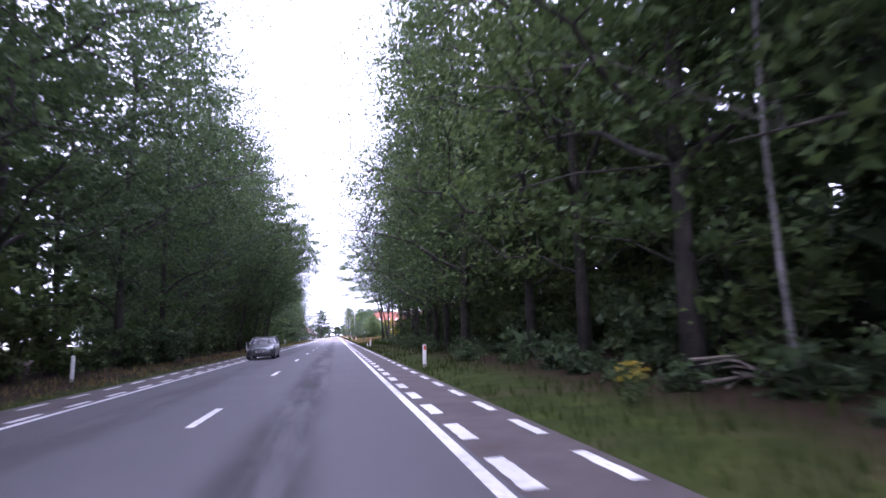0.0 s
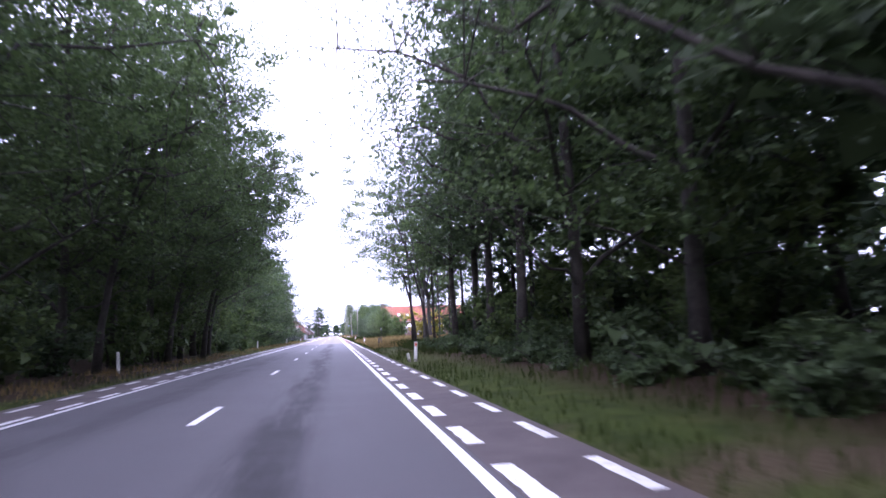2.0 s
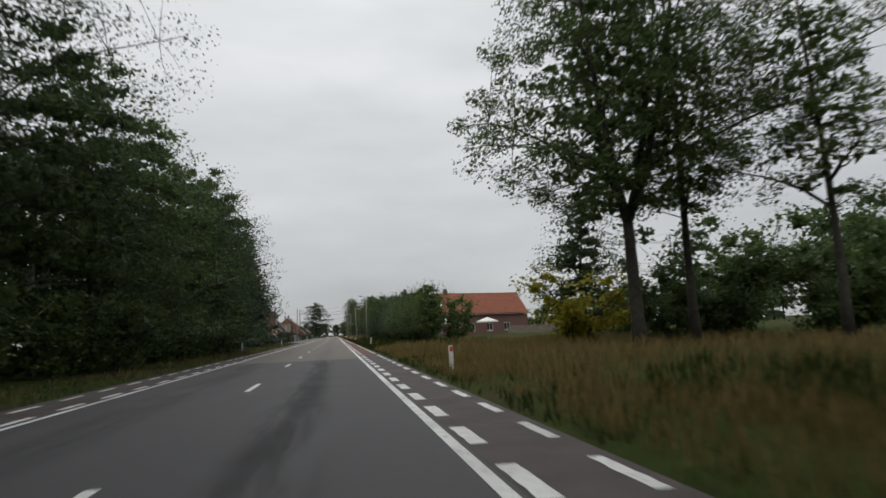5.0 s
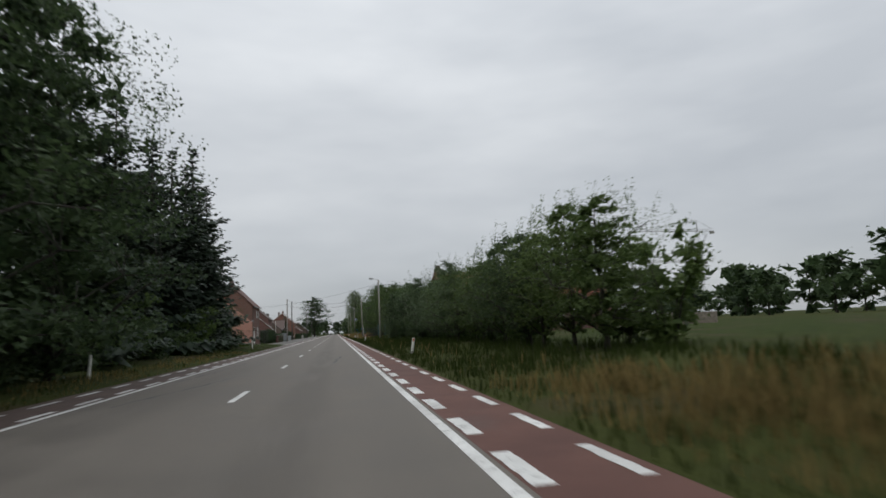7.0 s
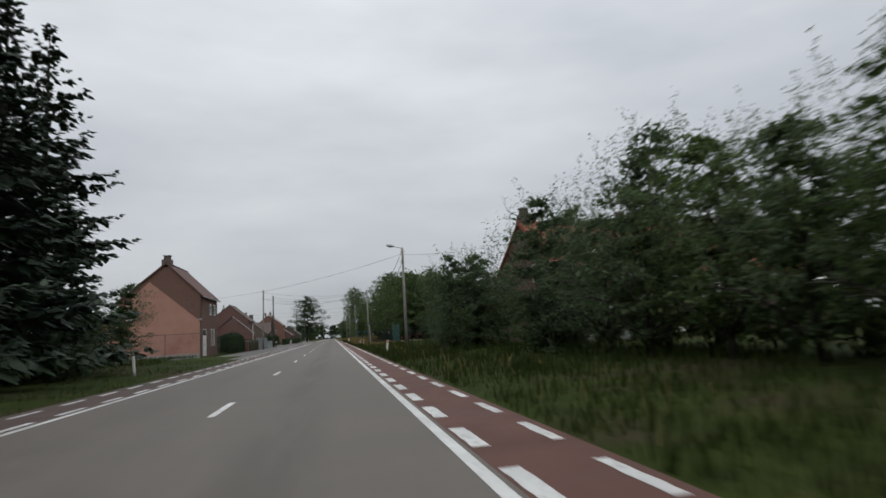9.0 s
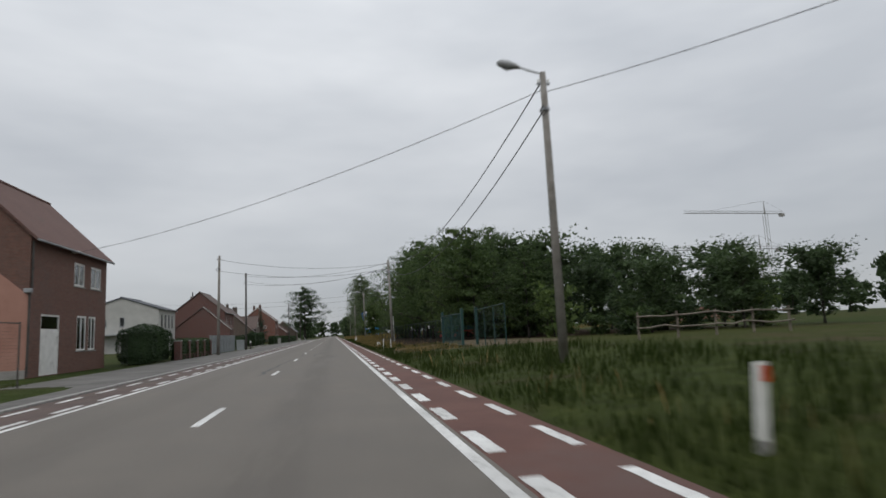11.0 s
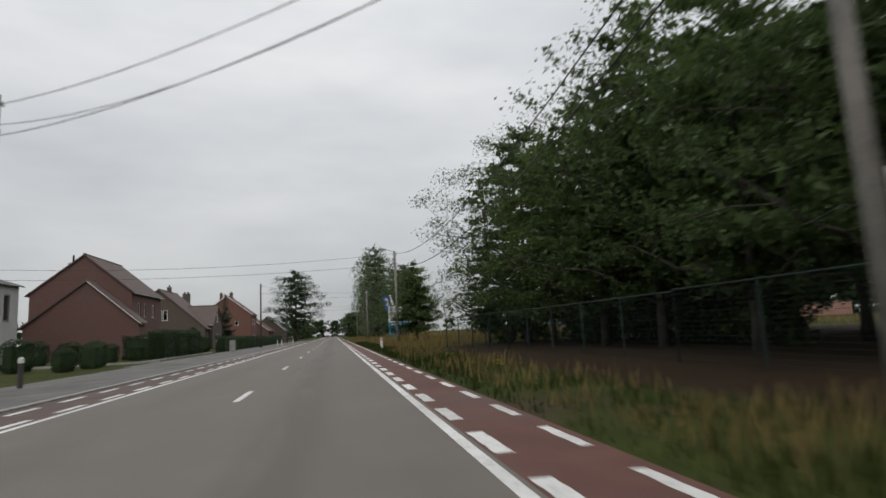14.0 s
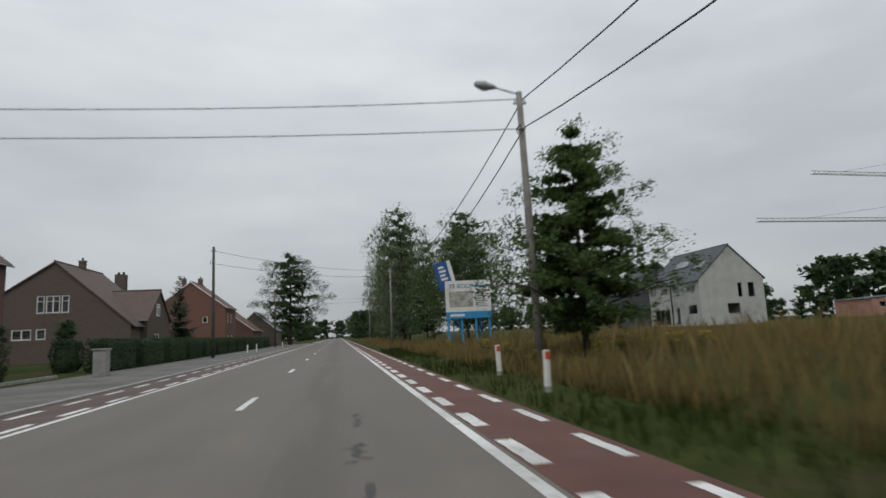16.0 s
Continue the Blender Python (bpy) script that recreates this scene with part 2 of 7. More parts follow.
M_STRAW = leaf_mat("dry_grass", (0.105, 0.080, 0.032), (0.290, 0.215, 0.088), 0.25, 0.85, 0.08)
M_RAGWORT = leaf_mat("yellow_flowers", (0.30, 0.22, 0.02), (0.60, 0.46, 0.05), 0.2, 0.6)
M_BRICK_ORANGE = brick_mat("brick_orange", (0.125, 0.058, 0.043), (0.170, 0.078, 0.056), (0.15, 0.11, 0.09))
M_BRICK_RED = brick_mat("brick_red", (0.118, 0.050, 0.040), (0.155, 0.068, 0.054), (0.14, 0.11, 0.10))
M_BRICK_BRIGHT = brick_mat("brick_bright", (0.165, 0.064, 0.045), (0.210, 0.086, 0.060), (0.16, 0.12, 0.10))
M_BRICK_SOOT = brick_mat("brick_sooty", (0.085, 0.062, 0.052), (0.115, 0.085, 0.072), (0.11, 0.10, 0.09))
M_BRICK_BROWN = brick_mat("brick_brown", (0.092, 0.066, 0.052), (0.122, 0.088, 0.069), (0.12, 0.10, 0.085))
M_PLASTER_SALMON = surface("plaster_salmon", (0.34, 0.178, 0.135), (0.40, 0.218, 0.168), 0.8, 30, 0.9, 0.2, stain=(0.29, 0.14, 0.105))
M_PLASTER_WHITE = surface("plaster_white", (0.37, 0.365, 0.345), (0.46, 0.455, 0.43), 0.6, 30, 0.9, 0.15, stain=(0.31, 0.30, 0.28))
M_TILE_ORANGE = tile_mat("tiles_orange", (0.19, 0.060, 0.034), (0.30, 0.102, 0.056), (0.13, 0.062, 0.042))
M_TILE_DARK = tile_mat("tiles_dark", (0.082, 0.056, 0.048), (0.125, 0.088, 0.076), (0.075, 0.065, 0.052))
M_TILE_BROWN = tile_mat("tiles_brown", (0.105, 0.052, 0.042), (0.150, 0.078, 0.062), (0.09, 0.06, 0.05))
M_SLATE = tile_mat("tiles_slate", (0.055, 0.060, 0.070), (0.10, 0.108, 0.122), (0.07, 0.075, 0.08))
M_TRIM = surface("white_trim", (0.62, 0.61, 0.58), (0.76, 0.75, 0.72), 3, 50, 0.6, 0.1, stain=(0.5, 0.49, 0.46))
M_GLASS = glass_mat("window_glass")
M_DARK = surface("dark_interior", (0.012, 0.012, 0.013), (0.03, 0.03, 0.03), 2, 20, 0.9, 0.0)
M_METAL = surface("galvanised_steel", (0.28, 0.29, 0.30), (0.40, 0.41, 0.42), 5, 60, 0.45, 0.1, 0.8)
M_LAMP = surface("lamp_housing", (0.30, 0.31, 0.31), (0.42, 0.43, 0.43), 5, 60, 0.5, 0.1, stain=(0.2, 0.2, 0.2))
M_CABLE = surface("black_cable", (0.014, 0.014, 0.015), (0.03, 0.03, 0.032), 5, 60, 0.6, 0.0)
M_FENCE_DARK = surface("dark_green_wire", (0.005, 0.016, 0.013), (0.010, 0.028, 0.022), 2, 50, 0.65, 0.1)
M_GREEN_PAINT = surface("green_coated_steel", (0.008, 0.040, 0.036), (0.015, 0.064, 0.057), 2, 50, 0.5, 0.1, stain=(0.02, 0.05, 0.04))
M_GREY_PANEL = surface("grey_screen_panel", (0.20, 0.22, 0.225), (0.28, 0.30, 0.305), 1.2, 40, 0.7, 0.1, stain=(0.16, 0.18, 0.17))
M_POST = surface("white_plastic", (0.60, 0.60, 0.56), (0.74, 0.74, 0.70), 6, 60, 0.5, 0.1, stain=(0.40, 0.39, 0.33))
M_REFLECT = surface("red_reflector", (0.50, 0.07, 0.03), (0.62, 0.12, 0.05), 10, 80, 0.3, 0.0)
M_OLDWOOD = surface("old_grey_wood", (0.10, 0.085, 0.065), (0.22, 0.19, 0.155), 3, 40, 0.9, 0.4)
M_FOIL = surface("greenhouse_foil", (0.34, 0.345, 0.33), (0.46, 0.465, 0.45), 1.5, 40, 0.55, 0.2, stain=(0.26, 0.27, 0.24))
M_CANVAS = surface("white_canvas", (0.66, 0.65, 0.62), (0.78, 0.77, 0.74), 2, 80, 0.9, 0.1)


# ---- building helpers ----
class Geo:
    """Collects faces for one mesh."""

    def __init__(self):
        self.v, self.f = [], []

    def poly(self, pts):
        n = len(self.v)
        self.v += [tuple(p) for p in pts]
        self.f.append(tuple(range(n, n + len(pts))))
        return self

    def box(self, x0, y0, z0, x1, y1, z1):
        n = len(self.v)
        self.v += [(x0, y0, z0), (x1, y0, z0), (x1, y1, z0), (x0, y1, z0), (x0, y0, z1), (x1, y0, z1), (x1, y1, z1), (x0, y1, z1)]
        self.f += [tuple(n + i for i in q) for q in ((3, 2, 1, 0), (4, 5, 6, 7), (0, 1, 5, 4), (1, 2, 6, 5), (2, 3, 7, 6), (3, 0, 4, 7))]
        return self

    def prism(self, pts, d):
        """A closed plate: the polygon pts, swept by the vector d."""
        n, k = len(self.v), len(pts)
        self.v += [tuple(p) for p in pts] + [tuple(a + b for a, b in zip(p, d)) for p in pts]
        self.f += [tuple(range(n + k - 1, n - 1, -1)), tuple(range(n + k, n + 2 * k))]
        self.f += [(n + i, n + (i + 1) % k, n + k + (i + 1) % k, n + k + i) for i in range(k)]
        return self

    def tube(self, pts, radii, sides=8, cap=True):
        """A tapering tube along pts."""
        pts = [Vector(p) for p in pts]
        n = len(self.v)
        for i, p in enumerate(pts):
            d = (pts[min(i + 1, len(pts) - 1)] - pts[max(i - 1, 0)]).normalized()
            a = d.cross(Vector((1, 0.1, 0)) if abs(d.x) < 0.8 else Vector((0, 1, 0.1))).normalized()
            b = d.cross(a)
            r = float(radii[i]) if isinstance(radii, (list, tuple)) else radii
            for s in range(sides):
                q = p + r * (math.cos(2 * math.pi * s / sides) * a + math.sin(2 * math.pi * s / sides) * b)
                self.v.append(tuple(q))
        for i in range(len(pts) - 1):
            for s in range(sides):
                a, b = n + i * sides + s, n + i * sides + (s + 1) % sides
                self.f.append((a, b, b + sides, a + sides))
        if cap:
            self.f.append(tuple(range(n + sides - 1, n - 1, -1)))
            self.f.append(tuple(n + (len(pts) - 1) * sides + s for s in range(sides)))
        return self

    def mesh(self, name, material, smooth=False):
        me = bpy.data.meshes.new(name)
        me.from_pydata(self.v, [], self.f)
        me.materials.append(material)
        if smooth:
            me.polygons.foreach_set("use_smooth", [True] * len(me.polygons))
        bm = bmesh.new()
        bm.from_mesh(me)
        bmesh.ops.recalc_face_normals(bm, faces=bm.faces)
        bm.to_mesh(me)
        bm.free()
        return me


def part(name, geo, material, parent=None, label="", smooth=False, bevel=0.0):
    """Links a Geo (or a ready mesh) as one mesh object under a thing or a part."""
    me = geo.mesh(name, material, smooth) if isinstance(geo, Geo) else geo
    if bevel:
        bm = bmesh.new()
        bm.from_mesh(me)
        bmesh.ops.remove_doubles(bm, verts=bm.verts, dist=1e-5)
        bmesh.ops.bevel(bm, geom=list(bm.edges), offset=bevel, segments=2, affect="EDGES", profile=0.6)
        bm.to_mesh(me)
        bm.free()
    ob = new(name, me)
    if parent:
        ob.parent = parent
    return tagged(ob, label)


def thing(name, m, label, category, group="", kind=""):
    e = new(name)
    e.empty_display_size = 0.3
    e.matrix_basis = m
    return tagged(e, label, category, group, kind)


def fast_mesh(name, verts, quads, material):
    me = bpy.data.meshes.new(name)
    k = quads.shape[1]
    me.vertices.add(len(verts))
    me.vertices.foreach_set("co", np.asarray(verts, np.float32).ravel())
    me.loops.add(quads.size)
    me.loops.foreach_set("vertex_index", quads.astype(np.int32).ravel())
    me.polygons.add(len(quads))
    me.polygons.foreach_set("loop_start", np.arange(0, quads.size, k, dtype=np.int32))
    me.materials.append(material)
    me.update(calc_edges=True)
    me.validate()
    return me


def rnd(seed):
    return np.random.RandomState(seed)


# ---- plants ----
def leaf_quads(centres, size, r, up=0.35, slim=0.80, droop=0.0, quad=False):
    """One small face for each leaf, in a random attitude; a folded diamond where quad is set."""
    n = len(centres)
    d = r.normal(size=(n, 3))
    d[:, 2] = d[:, 2] * 0.6 - droop
    d /= np.linalg.norm(d, axis=1)[:, None]
    nrm = r.normal(size=(n, 3))
    nrm[:, 2] += up * 3
    s = np.cross(d, nrm)
    s /= np.linalg.norm(s, axis=1)[:, None] + 1e-9
    fold = np.cross(s, d)
    ln = (size * (0.6 + 0.8 * r.rand(n)))[:, None]
    if not quad:
        # small foliage: one bent-over blade with a skewed point
        skew = (r.rand(n) - 0.5)[:, None] * 0.7
        base = centres - d * ln * 0.5
        v = np.stack([base - s * ln * slim * 0.5, base + s * ln * slim * 0.5 + d * ln * 0.2, base + d * ln + s * ln * skew], 1).reshape(-1, 3)
        return v, np.arange(3 * n).reshape(n, 3)
    base, tip = centres - d * ln * 0.5, centres + d * ln * 0.5
    lift = fold * ln * 0.12
    left, right = centres - s * ln * slim * 0.5 + lift, centres + s * ln * slim * 0.5 + lift
    v = np.stack([base, left, tip, right], 1).reshape(-1, 3)
    q = np.arange(4 * n).reshape(n, 4)
    return v, q


def clump_points(r, tips, leaves, clump, leaf, outer=0.8):
    """Leaves in bounded, flattened clumps round the twig ends: large ones inside, small ones on the outline."""
    which = r.randint(0, len(tips), leaves)
    radius = clump * (0.68 + 0.55 * r.rand(len(tips)))
    d = r.normal(size=(leaves, 3))
    d /= np.linalg.norm(d, axis=1)[:, None]
    u = 0.30 + 0.70 * r.rand(leaves) ** outer
    core = r.rand(leaves) < 0.22
    u[core] *= 0.5
    c = tips[which] + d * (u * radius[which])[:, None] * np.array([1.15, 1.15, 0.72])
    c[:, 2] = np.maximum(c[:, 2], 0.12)
    c[core] *= np.array([0.76, 0.76, 0.96])
    sizes = leaf * np.where(core, 2.4, np.where(u < 0.7, 1.25, 0.85))
    return c, sizes


def skeleton_limbs(r, height, clear, spread, limbs, lean=(0, 0), rise=0.55):
    """The trunk's line and the limbs' lines of a broad-leaved tree."""
    trunk = []
    steps = 7
    wob = r.normal(size=(steps + 1, 2)) * 0.018 * height
    wob[0] = 0
    for i in range(steps + 1):
        f = i / steps
        trunk.append((wob[i][0] * f + lean[0] * f * f, wob[i][1] * f + lean[1] * f * f, height * 0.86 * f))
    lines = []
    tr = np.array(trunk)
    for i in range(limbs):
        f = clear + (0.97 - clear) * ((i + 0.6 * r.rand()) / limbs) ** 0.9
        z = f * height * 0.86
        k = f * steps
        p0 = tr[int(k)] + (tr[min(int(k) + 1, steps)] - tr[int(k)]) * (k - int(k))
        a = i * 2.4 + r.rand() * 0.9
        u = (f - clear) / (1 - clear)
        reach = spread * (0.62 + 0.45 * math.sin(math.pi * min(1, 0.18 + 0.75 * u))) * (0.80 + 0.32 * r.rand()) * (1.0 - 0.45 * max(0, u - 0.6))
        up = reach * (rise + 0.5 * u) * (0.6 + 0.6 * r.rand())
        end = p0 + np.array([math.cos(a) * reach, math.sin(a) * reach, up])
        mid = (p0 + end) / 2 + np.array([r.normal() * 0.06, r.normal() * 0.06, 0.10 * r.rand()]) * reach
        lines.append((p0, mid, end))
    return trunk, lines


def make_tree(name, seed, height, spread, clear=0.3, limbs=26, leaves=4500, leaf=0.24, mat=None, bark=None, radius=None, lean=(0, 0),
              clump=0.75, rise=0.55, droop=0.0, label="", category="tree", kind="", slim=0.80, twigs=6, fill=0.0, outer=0.8):
    r = rnd(seed)
    radius = radius or height * 0.017
    trunk, lines = skeleton_limbs(r, height, clear, spread, limbs, lean, rise)
    g = Geo()
    n = len(trunk)
    g.tube(trunk, [radius * (1.35 if i == 0 else 1.0 - 0.82 * i / (n - 1)) for i in range(n)], 8)
    tips = []
    for p0, mid, end in lines:
        rr = radius * 0.25 * (0.6 + 0.5 * r.rand())
        g.tube([p0, mid, end], [rr, rr * 0.6, rr * 0.15], 5 if leaves > 400 else 3, False)
        for k in range(twigs):
            f = 0.30 + 0.70 * (k + r.rand()) / twigs
            q = (p0 * (1 - f) ** 2 + 2 * mid * f * (1 - f) + end * f * f)
            off = np.clip(r.normal(size=3), -1.3, 1.3) * spread * 0.15 * np.array([1, 1, 0.7])
            tip = q + off
            if k % 2 == 0 and leaves > 400:
                g.tube([q, (q + tip) / 2 + r.normal(size=3) * 0.05, tip], [rr * 0.3, rr * 0.2, rr * 0.08], 3, False)
            tips.append(tip)
    tips = np.array(tips)
    top = np.array(trunk[-1])
    tips = np.concatenate([tips, top + np.clip(r.normal(size=(5, 3)), -1.3, 1.3) * spread * 0.14])
    if fill:
        k = int(len(tips) * fill)
        tips = np.concatenate([tips, tips[r.randint(0, len(tips), k)] * np.array([0.6, 0.6, 0.97]) + r.normal(size=(k, 3)) * 0.25])
    c, sizes = clump_points(r, tips, leaves, clump, leaf, outer)
    v, q = leaf_quads(c, sizes, r, slim=slim, droop=droop)
    root = thing(name, Matrix(), label, category, kind=kind)
    part("trunk", g, bark or M_BARK, root, smooth=True)
    part("crown", fast_mesh("crown", v, q, mat or M_LEAF), None, root)
    return root


def crown_tree(name, seed, height, profile, tips=100, leaves=9000, leaf=0.14, clump=0.8, flat=0.7, mat=None, bark=None, radius=0.2, lean=(0, 0), lobes=0.18, core=0.25,
               limbs=14, stems=None, inner=0.35, slope=0.5, shoots=0.0, slim=0.8, spread_by=0.66, heart_size=2.6, label="", category="tree"):
    """A broad-leaved tree grown into a crown profile (height fraction, radius): limbs and twigs run to evenly
    spaced clumps of leaves. stems=(fork height, count, spread) splits the trunk into upright stems."""
    r = rnd(seed)
    wob = r.normal(size=2) * 0.02 * height
    swing = r.rand(2) * 6.283

    def axis(f):
        f = np.asarray(f, float)
        return np.stack([lean[0] * f ** 1.6 + wob[0] * np.sin(5 * f + swing[0]) * f, lean[1] * f ** 1.6 + wob[1] * np.sin(4 * f + swing[1]) * f, f * height * 0.97], -1)

    pz, pr = np.array([p[0] for p in profile]), np.array([p[1] for p in profile])
    clear = pz[0]
    # evenly spaced clump centres inside the profile, its sides broken into lobes
    grid = np.linspace(clear, 0.985, 200)
    weight = np.interp(grid, pz, pr) ** 1.3
    n = tips * 7
    f = np.interp(r.rand(n), np.cumsum(weight) / weight.sum(), grid)
    a = r.rand(n) * 6.283
    ph = r.rand(3) * 6.283
    rad = np.interp(f, pz, pr) * (1 + lobes * (np.sin(2 * a + ph[0] + 6 * f) + 0.8 * np.sin(3 * a + ph[1] - 9 * f) + 0.5 * np.sin(5 * a + ph[2] + 14 * f)))
    u = inner + (1 - inner) * np.sqrt(r.rand(n))
    cand = axis(f) + np.stack([np.cos(a) * rad * u, np.sin(a) * rad * u, np.zeros(n)], -1)
    ring = float(np.sum(np.interp(grid, pz, pr) ** 2)) * math.pi * (grid[1] - grid[0]) * height
    gap = 0.92 * (ring / tips) ** (1 / 3)
    got = [0]
    pts = cand
    for i in range(1, n):
        if len(got) >= tips:
            break
        if np.min(np.linalg.norm(pts[got] - pts[i], axis=1)) > gap:
            got.append(i)
    ends = pts[got]
    g = Geo()
    nodes, node_r = [], []
    if stems:
        fork, count, spread = stems
        fs = np.linspace(0, fork, 5)
        g.tube(axis(fs), [radius * (1.3 if i == 0 else 1.0 - 0.06 * i) for i in range(5)], 9)
        base = axis(fork)
        for k in range(count):
            ang = 6.283 * k / count + 0.5 + r.normal() * 0.2
            way = np.array([math.cos(ang), math.sin(ang), 0])
            hs = np.linspace(0, 1, 7)
            top_f = 0.80 + 0.14 * r.rand()
            line = base + np.outer(spread * hs ** 0.75, way) + np.outer(hs * (top_f - fork) * height, (0, 0, 1)) + np.outer(np.sin(hs * 5 + k) * 0.12 * hs, way[[1, 0, 2]])
            rs = [radius * 0.66 * (1 - 0.85 * h) for h in hs]
            g.tube(line, rs, 6, False)
            nodes += list(line[1:])
            node_r += rs[1:]
    else:
        fs = np.linspace(0, 0.95, 9)
        rs = [radius * (1.3 if i == 0 else 1.0 - 0.88 * i / 8) for i in range(9)]
        g.tube(axis(fs), rs, 8)
        more = np.linspace(max(0.05, clear * 0.9), 0.95, 12)
        nodes, node_r = list(axis(more)), [radius * (1 - 0.88 * x / 0.95) for x in more]
    # main limbs go to the clumps farthest apart
    stem_nodes, stem_r = np.array(nodes), list(node_r)
    far = [int(np.argmax(np.linalg.norm(ends[:, :2], axis=1)))]
    dist = np.linalg.norm(ends - ends[far[0]], axis=1)
    while len(far) < min(limbs, len(ends)):
        k = int(np.argmax(dist))
        far.append(k)
        dist = np.minimum(dist, np.linalg.norm(ends - ends[k], axis=1))
    for k in far:
        e = ends[k]
        flat_d = np.linalg.norm(stem_nodes[:, :2] - e[:2], axis=1)
        j = int(np.argmin(flat_d + 1.6 * np.abs(stem_nodes[:, 2] - (e[2] - slope * flat_d))))
        p0 = stem_nodes[j]
        hs = np.linspace(0, 1, 6)
        line = p0 + np.outer(hs, e - p0) + np.outer(np.sin(hs * math.pi), (0, 0, 0.08 * np.linalg.norm(e - p0))) + r.normal(size=(6, 3)) * 0.03 * np.linalg.norm(e - p0) * np.array([0, 1, 1, 1, 1, 0])[:, None]
        r0 = min(stem_r[j] * 0.6, 0.025 + 0.012 * np.linalg.norm(e - p0))
        rs = [r0 * (1 - 0.8 * h) for h in hs]
        g.tube(line, rs, 5, False)
        nodes += list(line[1:5])
        node_r += rs[1:5]
    nd = np.array(nodes)
    for k, e in enumerate(ends):
        if k in far:
            continue
        cost = np.linalg.norm(nd - e, axis=1) + 0.7 * np.maximum(0, nd[:, 2] - e[2])
        j = int(np.argmin(cost))
        p0 = nd[j]
        mid = (p0 + e) / 2 + np.array([0, 0, 0.06]) * np.linalg.norm(e - p0) + r.normal(size=3) * 0.08
        r0 = min(node_r[j] * 0.7, 0.03)
        g.tube([p0, mid, e], [r0, r0 * 0.7, r0 * 0.3], 4, False)
    # small leaves in loose clumps; larger ones fill the shaded heart of the crown
    which = r.randint(0, len(ends), leaves)
    size = max(clump, spread_by * gap) * (0.65 + 0.6 * r.rand(len(ends)))
    d = r.normal(size=(leaves, 3))
    d /= np.linalg.norm(d, axis=1)[:, None]
    v = 0.25 + 0.75 * r.rand(leaves) ** 0.62
    heart = r.rand(leaves) < core
    c = ends[which] + d * (v * size[which])[:, None] * np.array([1.1, 1.1, flat]) + r.normal(size=(leaves, 3)) * 0.03
    pull = (0.36 + 0.5 * r.rand(leaves))[:, None]
    c[heart] = (c * (1 - pull) + axis(ends[which][:, 2] / (height * 0.97)) * pull)[heart]
    if shoots:
        # young upright shoots feather the upper outline
        up = (r.rand(leaves) < 0.35) & ~heart
        s = r.rand(leaves)
        tip = ends[which] + np.stack([np.cos(which * 2.4) * 0.25, np.sin(which * 2.4) * 0.25, np.full(leaves, shoots)], -1) * (0.5 + 0.5 * size[which] / clump)[:, None]
        c[up] = (ends[which] + (tip - ends[which]) * s[:, None] * 1.4 + r.normal(size=(leaves, 3)) * 0.07)[up]
    c[:, 2] = np.maximum(c[:, 2], 0.10)
    sizes = leaf * np.where(heart, heart_size, 0.80 + 0.4 * (1 - v))
    lv, q = leaf_quads(c, sizes, r, slim=slim)
    root = thing(name, Matrix(), label, category)
    part("trunk", g, bark or M_BARK, root, smooth=True)
    part("crown", fast_mesh("crown", lv, q, mat or M_LEAF), None, root)
    return root


def make_shrub(name, seed, height, spread, leaves=1500, leaf=0.2, mat=None, label="", category="shrub", droop=0.0, stems=7):
    r = rnd(seed)
    g = Geo()
    tips = []
    for i in range(stems):
        a = 2.4 * i + r.rand()
        reach = spread * (0.35 + 0.65 * r.rand())
        end = np.array([math.cos(a) * reach, math.sin(a) * reach, height * (0.55 + 0.4 * r.rand())])
        mid = end * np.array([0.4, 0.4, 0.55])
        base = np.array([math.cos(a) * 0.12, math.sin(a) * 0.12, -0.05])
        g.tube([base, mid, end], [0.035, 0.025, 0.008], 5, False)
        for f in np.linspace(0.25, 1.0, 6):
            q = base * (1 - f) ** 2 + 2 * mid * f * (1 - f) + end * f * f
            tips.append(q + r.normal(size=3) * spread * 0.16)
    tips = np.array(tips)
    c, sizes = clump_points(r, tips, leaves, spread * 0.30, leaf)
    c[:, 2] = np.abs(c[:, 2] - 0.05) + 0.05
    v, q = leaf_quads(c, sizes, r, droop=droop)
    root = thing(name, Matrix(), label, category)
    tagged(part("stem", g, M_BARK, root, smooth=True), kind="stuff")
    part("crown", fast_mesh("crown", v, q, mat or M_LEAF), None, root)
    return root


